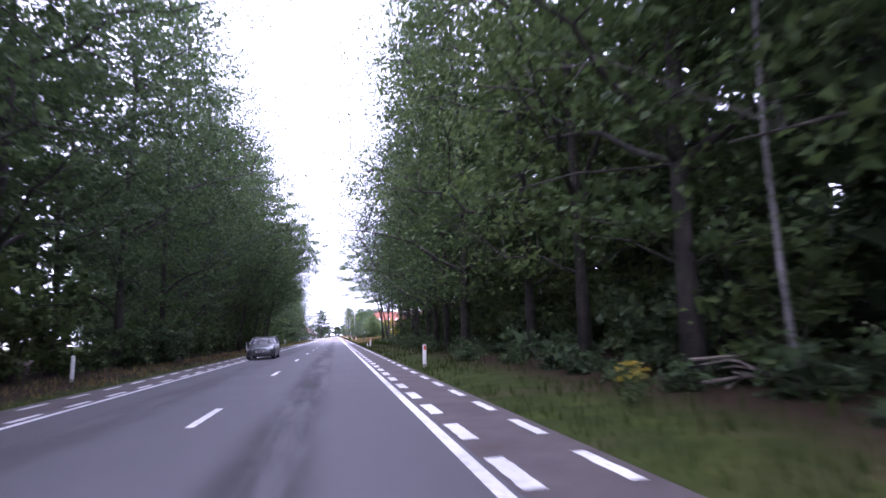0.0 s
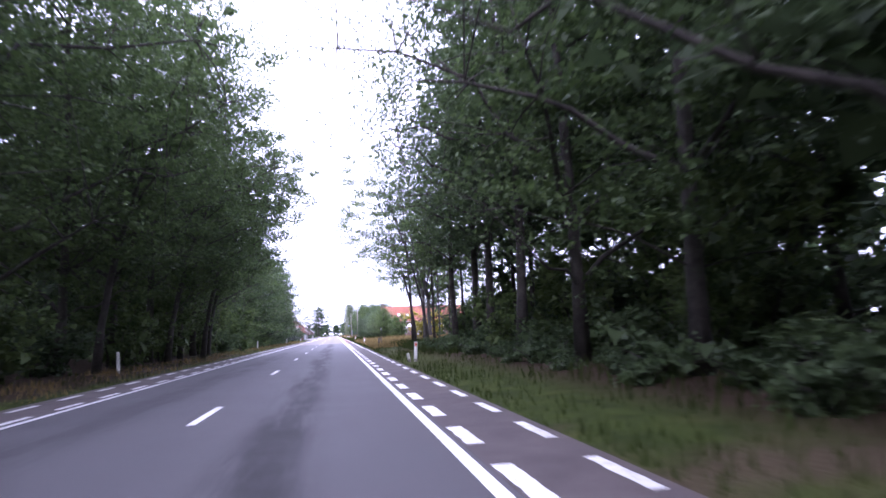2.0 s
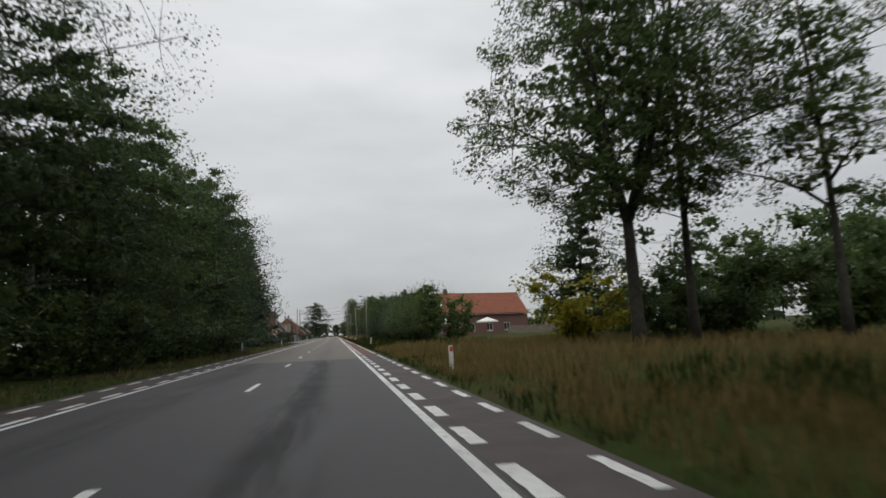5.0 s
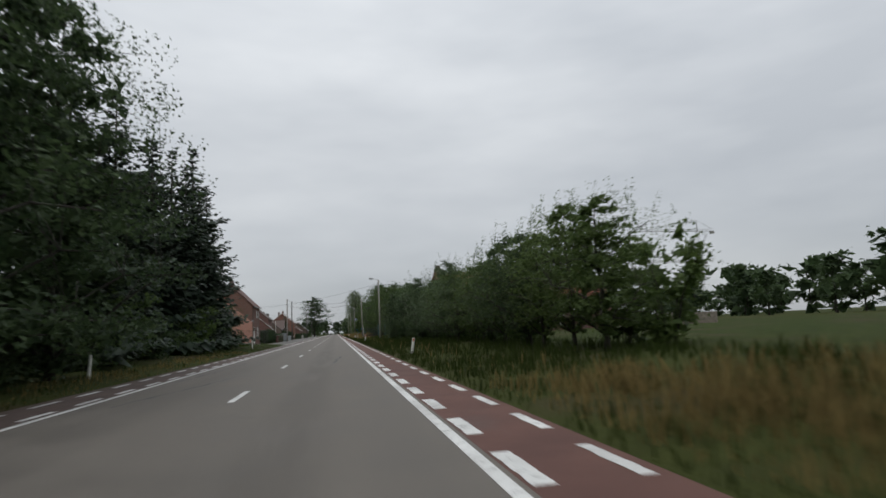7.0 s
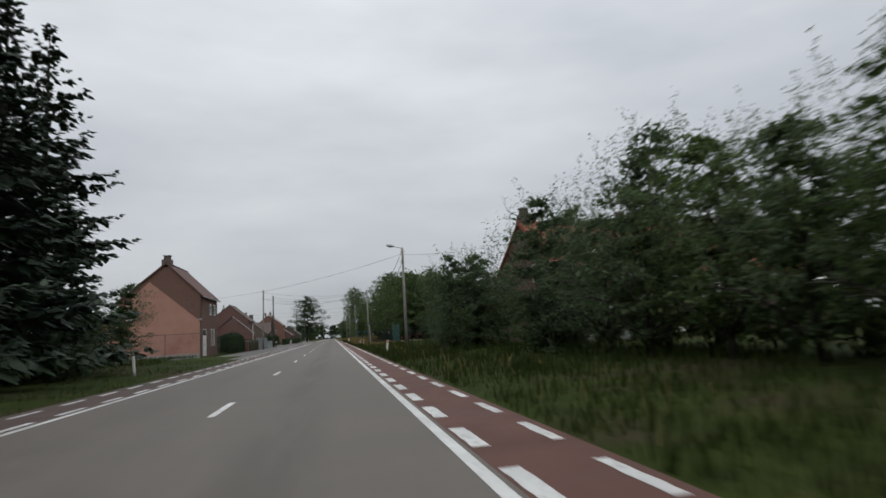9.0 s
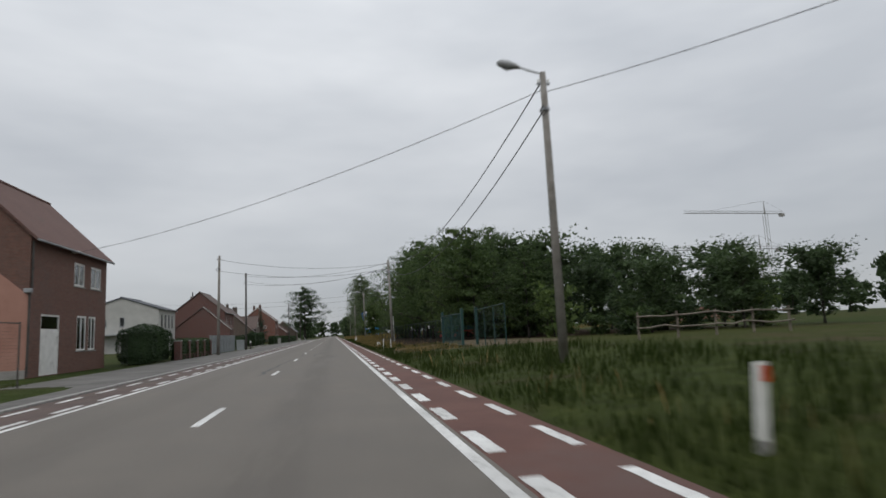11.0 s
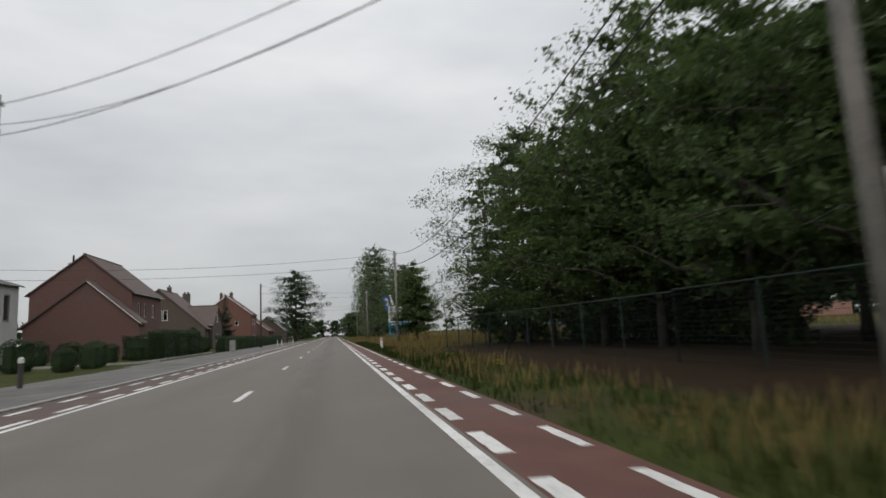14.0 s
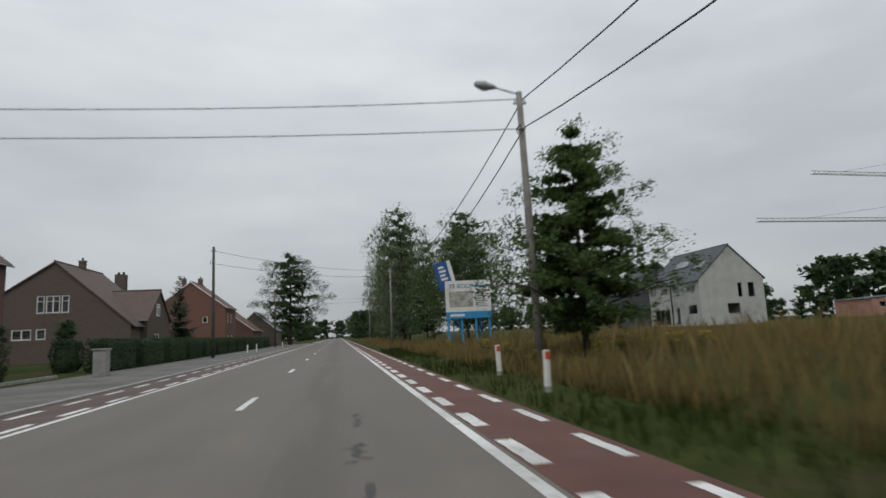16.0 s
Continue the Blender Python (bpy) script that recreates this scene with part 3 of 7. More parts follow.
def make_spruce(name, seed, height, spread, label, bare=0.06):
    """Whorls of drooping boughs, each with flat needle sprays."""
    r = rnd(seed)
    g = Geo()
    g.tube([(0, 0, 0), (0.05, 0, height * 0.5), (0, 0, height)], [height * 0.014, height * 0.009, 0.015], 7)
    cs, ds = [], []
    z = height * bare
    while z < height * 0.985:
        f = z / height
        reach = spread * (1 - f) ** 0.80 * (0.62 + 0.62 * r.rand()) + 0.12
        boughs = max(4, int(6 * (1 - f) + 3))
        a0 = r.rand() * 6.28
        for b in range(boughs):
            a = a0 + 6.283 * b / boughs + r.normal() * 0.14
            ln = reach * (0.45 + 0.75 * r.rand())
            sag = -0.30 * ln * (1 - f) + 0.10 * ln * f
            p0, p1 = np.array([0, 0, z]), np.array([math.cos(a) * ln, math.sin(a) * ln, z + sag])
            mid = (p0 + p1) / 2 + np.array([0, 0, -0.05 * ln])
            tip = p1 + np.array([0, 0, 0.16 * ln])
            g.tube([p0, mid, tip], [0.03 * (1 - f) + 0.008, 0.018 * (1 - f) + 0.005, 0.003], 3, False)
            k = max(3, int(ln * 4.0))
            side = np.array([-math.sin(a), math.cos(a), 0])
            for j in range(k):
                u = 0.15 + 0.85 * (j + r.rand()) / k
                q = p0 * (1 - u) ** 2 + 2 * mid * u * (1 - u) + tip * u * u + r.normal(size=3) * np.array([0.05, 0.05, 0.10])
                wdt = ln * 0.24 * (1.05 - u) + 0.26
                for s in (-1, 1):
                    d = (p1 - p0) / (ln + 1e-6) * 0.75 + side * s * 0.8 + np.array([0, 0, -0.42 + 0.32 * r.normal()])
                    cs.append(q)
                    ds.append(d / np.linalg.norm(d) * wdt * (0.7 + 0.7 * r.rand()))
        z += height * (0.020 + 0.012 * r.rand()) + 0.06
    cs, ds = np.array(cs), np.array(ds)
    # each spray: three narrow needle-clad fingers
    vs = []
    for k, (turn, ln) in enumerate(((0.0, 1.0), (0.55, 0.62), (-0.55, 0.62))):
        ca, sa = math.cos(turn), math.sin(turn)
        d = np.stack([ds[:, 0] * ca - ds[:, 1] * sa, ds[:, 0] * sa + ds[:, 1] * ca, ds[:, 2] - 0.06 * k], 1) * ln
        n = np.cross(d, np.array([0, 0, 1.0])) + r.normal(size=d.shape) * 0.15 * np.linalg.norm(d, axis=1)[:, None]
        n = n / (np.linalg.norm(n, axis=1)[:, None] + 1e-9) * (np.linalg.norm(d, axis=1)[:, None] * 0.20 + 0.035)
        m = cs + d * 0.5
        drop = np.array([0, 0, -0.05])
        vs.append(np.stack([cs, m - n + drop, cs + d, m + n + drop], 1).reshape(-1, 3))
    v = np.concatenate(vs)
    q = np.arange(len(v)).reshape(-1, 4)
    root = thing(name, Matrix(), label, "spruce tree")
    part("trunk", g, M_BARK, root, smooth=True)
    part("crown", fast_mesh("crown", v, q, M_NEEDLE), None, root)
    return root


USED = set()


def put_at(ob, m):
    """The first use takes the model itself, later ones are copies."""
    if ob.name not in USED:
        USED.add(ob.name)
        ob.matrix_basis = m
        return ob
    return copy_thing(ob, m @ Matrix.Diagonal((1 / ob.scale[0], 1 / ob.scale[1], 1 / ob.scale[2], 1)))


def scatter_copy(models, x, y, r, smin=0.85, smax=1.15, z=0.0):
    """Puts one of the models at x, y, turned and scaled by chance."""
    ob = models[r.randint(len(models))]
    s = smin + (smax - smin) * r.rand()
    return put_at(ob, Matrix.Translation((x, y, z)) @ Matrix.Rotation(r.rand() * 6.283, 4, "Z") @ Matrix.Diagonal((s, s, s * (0.94 + 0.12 * r.rand()), 1)))


def put(ob, x, y, turn=0.0, s=1.0, z=0.0):
    return put_at(ob, Matrix.Translation((x, y, z)) @ Matrix.Rotation(radians(turn), 4, "Z") @ Matrix.Diagonal((s, s, s, 1)))


# ---- ground, road, paths ----
def ground_height(x, y):
    ax = abs(x)
    if ax <= 5.15:
        return -0.06
    rise = min(1.0, (ax - 5.15) / 0.5)
    h = -0.06 + rise * 0.07
    if x > 5.6:
        h += min(0.30, (x - 5.6) * 0.045) + 0.05 * math.sin(y * 0.21 + x * 0.4) * min(1, (x - 5.6) / 4)
    if x < -5.6 and y < 225:
        h += min(0.25, (-x - 5.6) * 0.05) + 0.05 * math.sin(y * 0.17 + x * 0.3) * min(1, (-x - 5.6) / 4)
    return h


def ground_mat():
    m, nt, bsdf = node_mat("verge_earth_and_grass")
    co = coords(nt)
    sep = nt.nodes.new("ShaderNodeSeparateXYZ")
    lk(nt, co, sep.inputs[0])
    big, mid, small = noise_node(nt, co, 0.16, 5.0, 0.6), noise_node(nt, co, 1.3, 5.0, 0.6), noise_node(nt, co, 18.0, 4.0, 0.6)
    green = ramp_node(nt, mid, [(0.30, (0.018, 0.030, 0.006)), (0.55, (0.036, 0.054, 0.010)), (0.78, (0.072, 0.080, 0.020))])
    earth = ramp_node(nt, small, [(0.30, (0.038, 0.028, 0.018)), (0.70, (0.095, 0.071, 0.045))])
    # bare, needle-covered ground under the trees; dry ground on the drives and the waste land
    col = mix_node(nt, range_node(nt, big, 0.52, 0.66), green, earth)
    col = mix_node(nt, math_node(nt, "MULTIPLY", small, 0.4), col, (0.035, 0.040, 0.016))
    # broad paler and darker fields
    col = mix_node(nt, range_node(nt, noise_node(nt, co, 0.012, 3.0), 0.45, 0.60, 0.0, 0.45), col, (0.062, 0.062, 0.020))
    # trodden drive at the gate, shade-darkened litter under the grove and in the woods
    jit = math_node(nt, "MULTIPLY", math_node(nt, "SUBTRACT", mid, 0.5), 5.0)
    yj, xj = math_node(nt, "ADD", sep.outputs[1], jit), math_node(nt, "ADD", sep.outputs[0], math_node(nt, "MULTIPLY", jit, 0.4))
    drive = math_node(nt, "MULTIPLY", math_node(nt, "MULTIPLY", range_node(nt, yj, 237.5, 239.5), range_node(nt, yj, 254.0, 251.5)), math_node(nt, "MULTIPLY", range_node(nt, xj, 5.2, 6.4), range_node(nt, xj, 19.0, 16.0)))
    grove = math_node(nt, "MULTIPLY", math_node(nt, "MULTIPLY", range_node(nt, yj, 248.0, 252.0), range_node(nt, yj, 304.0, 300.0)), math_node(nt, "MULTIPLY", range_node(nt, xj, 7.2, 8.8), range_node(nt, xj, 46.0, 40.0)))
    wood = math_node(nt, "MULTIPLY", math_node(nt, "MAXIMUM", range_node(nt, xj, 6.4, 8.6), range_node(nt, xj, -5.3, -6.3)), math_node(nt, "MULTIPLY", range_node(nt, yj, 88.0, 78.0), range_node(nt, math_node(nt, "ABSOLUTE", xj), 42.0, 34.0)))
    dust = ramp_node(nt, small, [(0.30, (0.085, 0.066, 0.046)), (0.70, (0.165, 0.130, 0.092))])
    # litter brown with the trees' shade put into its colour
    shaded_litter = ramp_node(nt, small, [(0.30, (0.018, 0.013, 0.008)), (0.70, (0.052, 0.035, 0.022))])
    col = mix_node(nt, math_node(nt, "MAXIMUM", grove, wood), col, shaded_litter)
    col = mix_node(nt, math_node(nt, "MULTIPLY", drive, range_node(nt, mid, 0.62, 0.48, 0.25, 1.0)), col, dust)
    lk(nt, col, bsdf.inputs["Base Color"])
    bsdf.inputs["Roughness"].default_value = 0.95
    bsdf.inputs["Specular IOR Level"].default_value = 0.08
    bump_node(nt, bsdf, math_node(nt, "ADD", small, mid), 0.8, 0.06)
    return m


def build_ground():
    xs = [-2500, -900, -300, -120, -70, -45, -32, -24, -18, -14, -12, -10.5, -9.5, -8.5, -7.5, -6.8, -6.2, -5.65, -5.4, -5.15, -4.6,
          0.0, 4.6, 5.15, 5.4, 5.65, 6.2, 6.8, 7.5, 8.5, 9.5, 10.5, 12, 14, 18, 24, 32, 45, 70, 120, 300, 900, 2500]
    ys = [-900, -300, -120, -60] + [-40 + 3.0 * i for i in range(190)] + [560, 640, 800, 1100, 1800, 3500]
    v = np.array([(x, y, ground_height(x, y)) for y in ys for x in xs])
    w = len(xs)
    q = np.array([(j * w + i, j * w + i + 1, (j + 1) * w + i + 1, (j + 1) * w + i) for j in range(len(ys) - 1) for i in range(w - 1)])
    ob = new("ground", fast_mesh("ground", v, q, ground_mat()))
    tagged(ob, "rough grass verges and bare earth beside the road", "ground", kind="structure")


build_ground()
Y0, YM, YR, Y1 = -60.0, 121.0, 126.0, 900.0     # start, change of asphalt, start of red paths, end
XS, XI, XO, XL, XLI, XLO = 3.66, 3.95, 4.90, -3.36, -3.66, -4.62


def slab(name, x0, x1, y0, y1, z0, z1, mat, label, category):
    """A paved strip, cut into lengths so that its surface can carry relief."""
    g = Geo()
    g.box(x0, y0, z0, x1, y1, z1)
    return tagged(part(name, g, mat), label, category, kind="structure")


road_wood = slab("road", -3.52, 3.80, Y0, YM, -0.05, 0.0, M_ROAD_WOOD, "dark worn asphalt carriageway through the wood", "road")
road_main = slab("road", -3.52, 3.80, YM, Y1, -0.05, 0.0, M_ROAD, "grey worn asphalt carriageway with sealed cracks", "road")
paths = {}
for side, xa, xb in (("right", 3.803, 5.12), ("left", -5.02, -3.523)):
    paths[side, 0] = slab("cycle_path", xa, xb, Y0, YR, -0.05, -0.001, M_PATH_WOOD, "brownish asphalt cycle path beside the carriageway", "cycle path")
    paths[side, 1] = slab("cycle_path", xa, xb, YR, Y1, -0.05, -0.001, M_PATH_RED if side == "right" else M_PATH_DULL, "red asphalt cycle path beside the carriageway" if side == "right" else "dull brownish red asphalt cycle path along the kerb", "cycle path")


def flat_mesh(name, x0, x1, y0, y1, z, mat, jag=0.0, seed=0):
    """A thin layer of paint with slightly uneven edges."""
    r = rnd(seed)
    n = max(2, int((y1 - y0) / 0.16)) if jag else 2
    n = min(n, 24)
    g = Geo()
    ys = np.linspace(y0, y1, n)
    left = [(x0 + jag * r.normal(), y, z) for y in ys]
    right = [(x1 + jag * r.normal(), y, z) for y in ys]
    for i in range(n - 1):
        g.poly([left[i], right[i], right[i + 1], left[i + 1]])
    g.poly([left[0], (left[0][0], y0, z - 0.004), (right[0][0], y0, z - 0.004), right[0]])
    return g.mesh(name, mat)


for ob, y0, y1 in ((road_wood, Y0, YM), (road_main, YM, Y1)):
    for x, w in ((XS, 0.15), (XL, 0.13)):
        part("edge_line", Geo().box(x - w / 2, y0, 0.0005, x + w / 2, y1, 0.004), M_PAINT, ob, "worn white edge line")
centre_mesh = flat_mesh("centre_dash", -0.075, 0.075, 0.0, 2.5, 0.004, M_PAINT, 0.004, 3)
for k in range(-3, 60):
    for lo, hi, ph in ((-60, 121, 2.99), (121, 210, 0.98), (210, 900, 0.71)):
        y = ph + 12.5 * k
        if lo <= y < hi:
            ob = part("centre_dash", centre_mesh, None, road_wood if y < YM else road_main)
            ob.location = (0, y, 0)
dash_mesh = {True: flat_mesh("path_dash", -0.11, 0.11, 0.0, 1.3, 0.004, M_PAINT, 0.006, 5),
             False: flat_mesh("path_dash", -0.075, 0.075, 0.0, 1.3, 0.004, M_PAINT, 0.006, 6)}
for side, xi, xo in (("right", XI, XO), ("left", XLI, XLO)):
    for seg, first, step, y_from, y_to, ln in ((0, -2.2, 2.46, -12, YR - 2, 1.0), (1, 140.2, 2.5605, YR + 1, 372, 1.08)):
        k = math.ceil((y_from - first) / step)
        while first + k * step < y_to:
            for x, wide in ((xi, side == "right"), (xo, False)):
                ob = part("path_dash", dash_mesh[wide], None, paths[side, seg])
                ob.location, ob.scale = (x, first + k * step, 0), (1, ln, 1)
            k += 1
    # the far dashes are too small to tell apart
    g = Geo()
    for k in range(90, 290):
        y = 140.2 + 2.5605 * k
        for x in (xi, xo):
            if y > 372:
                g.poly([(x - 0.075, y, 0.004), (x + 0.075, y, 0.004), (x + 0.075, y + 1.35, 0.004), (x - 0.075, y + 1.35, 0.004)])
    tagged(part("far_dashes", g, M_PAINT, paths[side, 1]), kind="stuff")

# sealed cracks in the older surface
r = rnd(77)
for x0, y0, x1, y1, w in ((-0.03, 245.2, 0.06, 250.6, 0.03), (-0.6, 226.0, -0.25, 240.0, 0.05), (0.75, 243.0, 1.3, 252.0, 0.04), (2.7, 247.2, 3.6, 247.5, 0.05),
                          (1.9, 240.2, 2.4, 243.4, 0.05), (-2.6, 139.0, -1.2, 147.0, 0.05), (-2.9, 146.0, -2.4, 158.0, 0.04), (2.1, 153.0, 2.5, 160.0, 0.05),
                          (0.5, 284.0, 0.8, 290.0, 0.022), (0.85, 291.0, 1.1, 297.0, 0.03), (1.05, 297.4, 1.2, 301.0, 0.025), (2.0, 303.0, 2.15, 306.5, 0.05), (2.15, 307.4, 2.2, 308.6, 0.06), (2.2, 310.0, 2.3, 311.5, 0.05), (-2.8, 164.5, -2.0, 172.0, 0.05)):
    n = 14
    pts = [(x0 + (x1 - x0) * i / n + r.normal() * 0.06, y0 + (y1 - y0) * i / n + r.normal() * 0.03) for i in range(n + 1)]
    g = Geo()
    ws = [w * (0.4 + 1.2 * r.rand()) for _ in pts]
    for i in range(n):
        (ax, ay), (bx, by) = pts[i], pts[i + 1]
        dx, dy = (0, 1) if abs(x1 - x0) > abs(y1 - y0) else (1, 0)
        g.poly([(ax - dx * ws[i], ay - dy * ws[i], 0.002), (ax + dx * ws[i], ay + dy * ws[i], 0.002), (bx + dx * ws[i + 1], by + dy * ws[i + 1], 0.002), (bx - dx * ws[i + 1], by - dy * ws[i + 1], 0.002)])
    part("sealed_crack", g, M_CRACK, road_main)

# kerb and paved strip along the houses
kerb = tagged(part("kerb", Geo().box(-5.165, 214, -0.05, -5.03, 449, 0.03), M_CONC), "low concrete kerb along the cycle path", "kerb", kind="structure")
stone_mesh = Geo().prism([(-5.17, 0.006, -0.05), (-5.02, 0.006, -0.05), (-5.02, 0.006, 0.04), (-5.04, 0.006, 0.055), (-5.17, 0.006, 0.055)], (0, 0.988, 0)).mesh("kerb_stone", M_CONC)
for i in range(235):
    part("kerb_stone", stone_mesh, None, kerb).location = (0, 214 + i, 0.002 * (i * 7 % 3))
slab("pavement", -9.6, -5.175, 214, 300, -0.05, 0.035, M_PAVE, "grey gravelly pavement in front of the houses", "pavement")
slab("pavement", -10.2, -5.175, 300.004, 449, -0.05, 0.035, M_PAVE, "grey gravelly pavement in front of the houses", "pavement")


# ---- houses ----
def wall_boxes(g, length, profile, thick, openings, put_pt):
    """A wall along u from 0 to length with openings (u0, u1, z0, z1); profile(u) gives its height, with breaks listed in profile.at."""
    us = sorted({0.0, length, *profile["at"], *[o[0] for o in openings], *[o[1] for o in openings]})
    for a, b in zip(us, us[1:]):
        if b - a < 1e-6:
            continue
        mid = (a + b) / 2
        zs = [(0.0, 0.0)]
        cuts = sorted((o[2], o[3]) for o in openings if o[0] < mid < o[1])
        spans, low = [], 0.0
        for z0, z1 in cuts:
            spans.append((low, z0))
            low = z1
        spans.append((low, None))
        for z0, z1 in spans:
            ha, hb = (z1, z1) if z1 is not None else (profile["h"](a), profile["h"](b))
            if ha - z0 < 1e-4 and hb - z0 < 1e-4:
                continue
            g.prism([put_pt(a, 0, z0), put_pt(b, 0, z0), put_pt(b, 0, hb), put_pt(a, 0, ha)], tuple(p - q for p, q in zip(put_pt(a, thick, z0), put_pt(a, 0, z0))))


def welded(g, mat):
    """One connected wall from its stretches."""
    me = g.mesh("wall", mat)
    bm = bmesh.new()
    bm.from_mesh(me)
    bmesh.ops.remove_doubles(bm, verts=bm.verts, dist=1e-4)
    bm.to_mesh(me)
    bm.free()
    return me


def window(parent, put_pt, o, mat, mullions=1, transom=False, door=False, sill=True, deep=0.10):
    """A window or door unit set back in its opening: frame, bars, panes, sill."""
    u0, u1, z0, z1 = o
    wd = 0.10
    g = Geo()

    def bar(a, b, c, d, n0, n1):
        p = [put_pt(a, n0, c), put_pt(b, n0, c), put_pt(b, n0, d), put_pt(a, n0, d)]
        g.prism(p, tuple(x - y for x, y in zip(put_pt(a, n1, c), p[0])))

    e = 0.003
    ring = []
    for n in (deep, deep + 0.07):
        for k in (e, wd):
            ring += [put_pt(u0 + k, n, z0 + k), put_pt(u1 - k, n, z0 + k), put_pt(u1 - k, n, z1 - k), put_pt(u0 + k, n, z1 - k)]
    g.v = ring
    for i in range(4):
        j = (i + 1) % 4
        g.f += [(i, j, 4 + j, 4 + i), (8 + i, 12 + i, 12 + j, 8 + j), (i, 8 + i, 8 + j, j), (4 + i, 4 + j, 12 + j, 12 + i)]
    fr = part("door" if door else "window", g, mat, parent)
    for i in range(1, mullions + 1):
        u = u0 + (u1 - u0) * i / (mullions + 1)
        g = Geo()
        bar(u - 0.05, u + 0.05, z0 + wd, z1 - wd, deep + 0.004, deep + 0.06)
        part("mullion", g, mat, fr)
    if transom:
        z = z0 + (z1 - z0) * 0.68
        for i in range(mullions + 1):
            a, b = u0 + (u1 - u0) * i / (mullions + 1), u0 + (u1 - u0) * (i + 1) / (mullions + 1)
            g = Geo()
            bar(a + (wd if i == 0 else 0.051), b - (wd if i == mullions else 0.051), z - 0.03, z + 0.03, deep + 0.006, deep + 0.058)
            part("transom", g, mat, fr)
    if door:
        gl = Geo()
        zt = z0 + (z1 - z0) * 0.76
        p = [put_pt(u0 + wd, deep + 0.02, z0 + wd), put_pt(u1 - wd, deep + 0.02, z0 + wd), put_pt(u1 - wd, deep + 0.02, zt), put_pt(u0 + wd, deep + 0.02, zt)]
        gl.prism(p, tuple(x - y for x, y in zip(put_pt(u0, deep + 0.06, z0), put_pt(u0, deep + 0.02, z0))))
        part("door_leaf", gl, M_TRIM, fr)
    gp = Geo()
    p = [put_pt(u0 + 0.04, deep + 0.03, z0 + 0.04), put_pt(u1 - 0.04, deep + 0.03, z0 + 0.04), put_pt(u1 - 0.04, deep + 0.03, z1 - 0.04), put_pt(u0 + 0.04, deep + 0.03, z1 - 0.04)]
    gp.prism(p, tuple(x - y for x, y in zip(put_pt(u0, deep + 0.04, z0), put_pt(u0, deep + 0.03, z0))))
    part("pane", gp, M_GLASS, fr)
    if sill and not door:
        gs = Geo()
        p = [put_pt(u0 - 0.06, -0.05, z0 - 0.07), put_pt(u1 + 0.06, -0.05, z0 - 0.07), put_pt(u1 + 0.06, -0.05, z0 - 0.004), put_pt(u0 - 0.06, -0.05, z0 - 0.004)]
        gs.prism(p, tuple(x - y for x, y in zip(put_pt(u0, deep, z0), put_pt(u0, -0.05, z0))))
        part("sill", gs, M_CONC, fr)


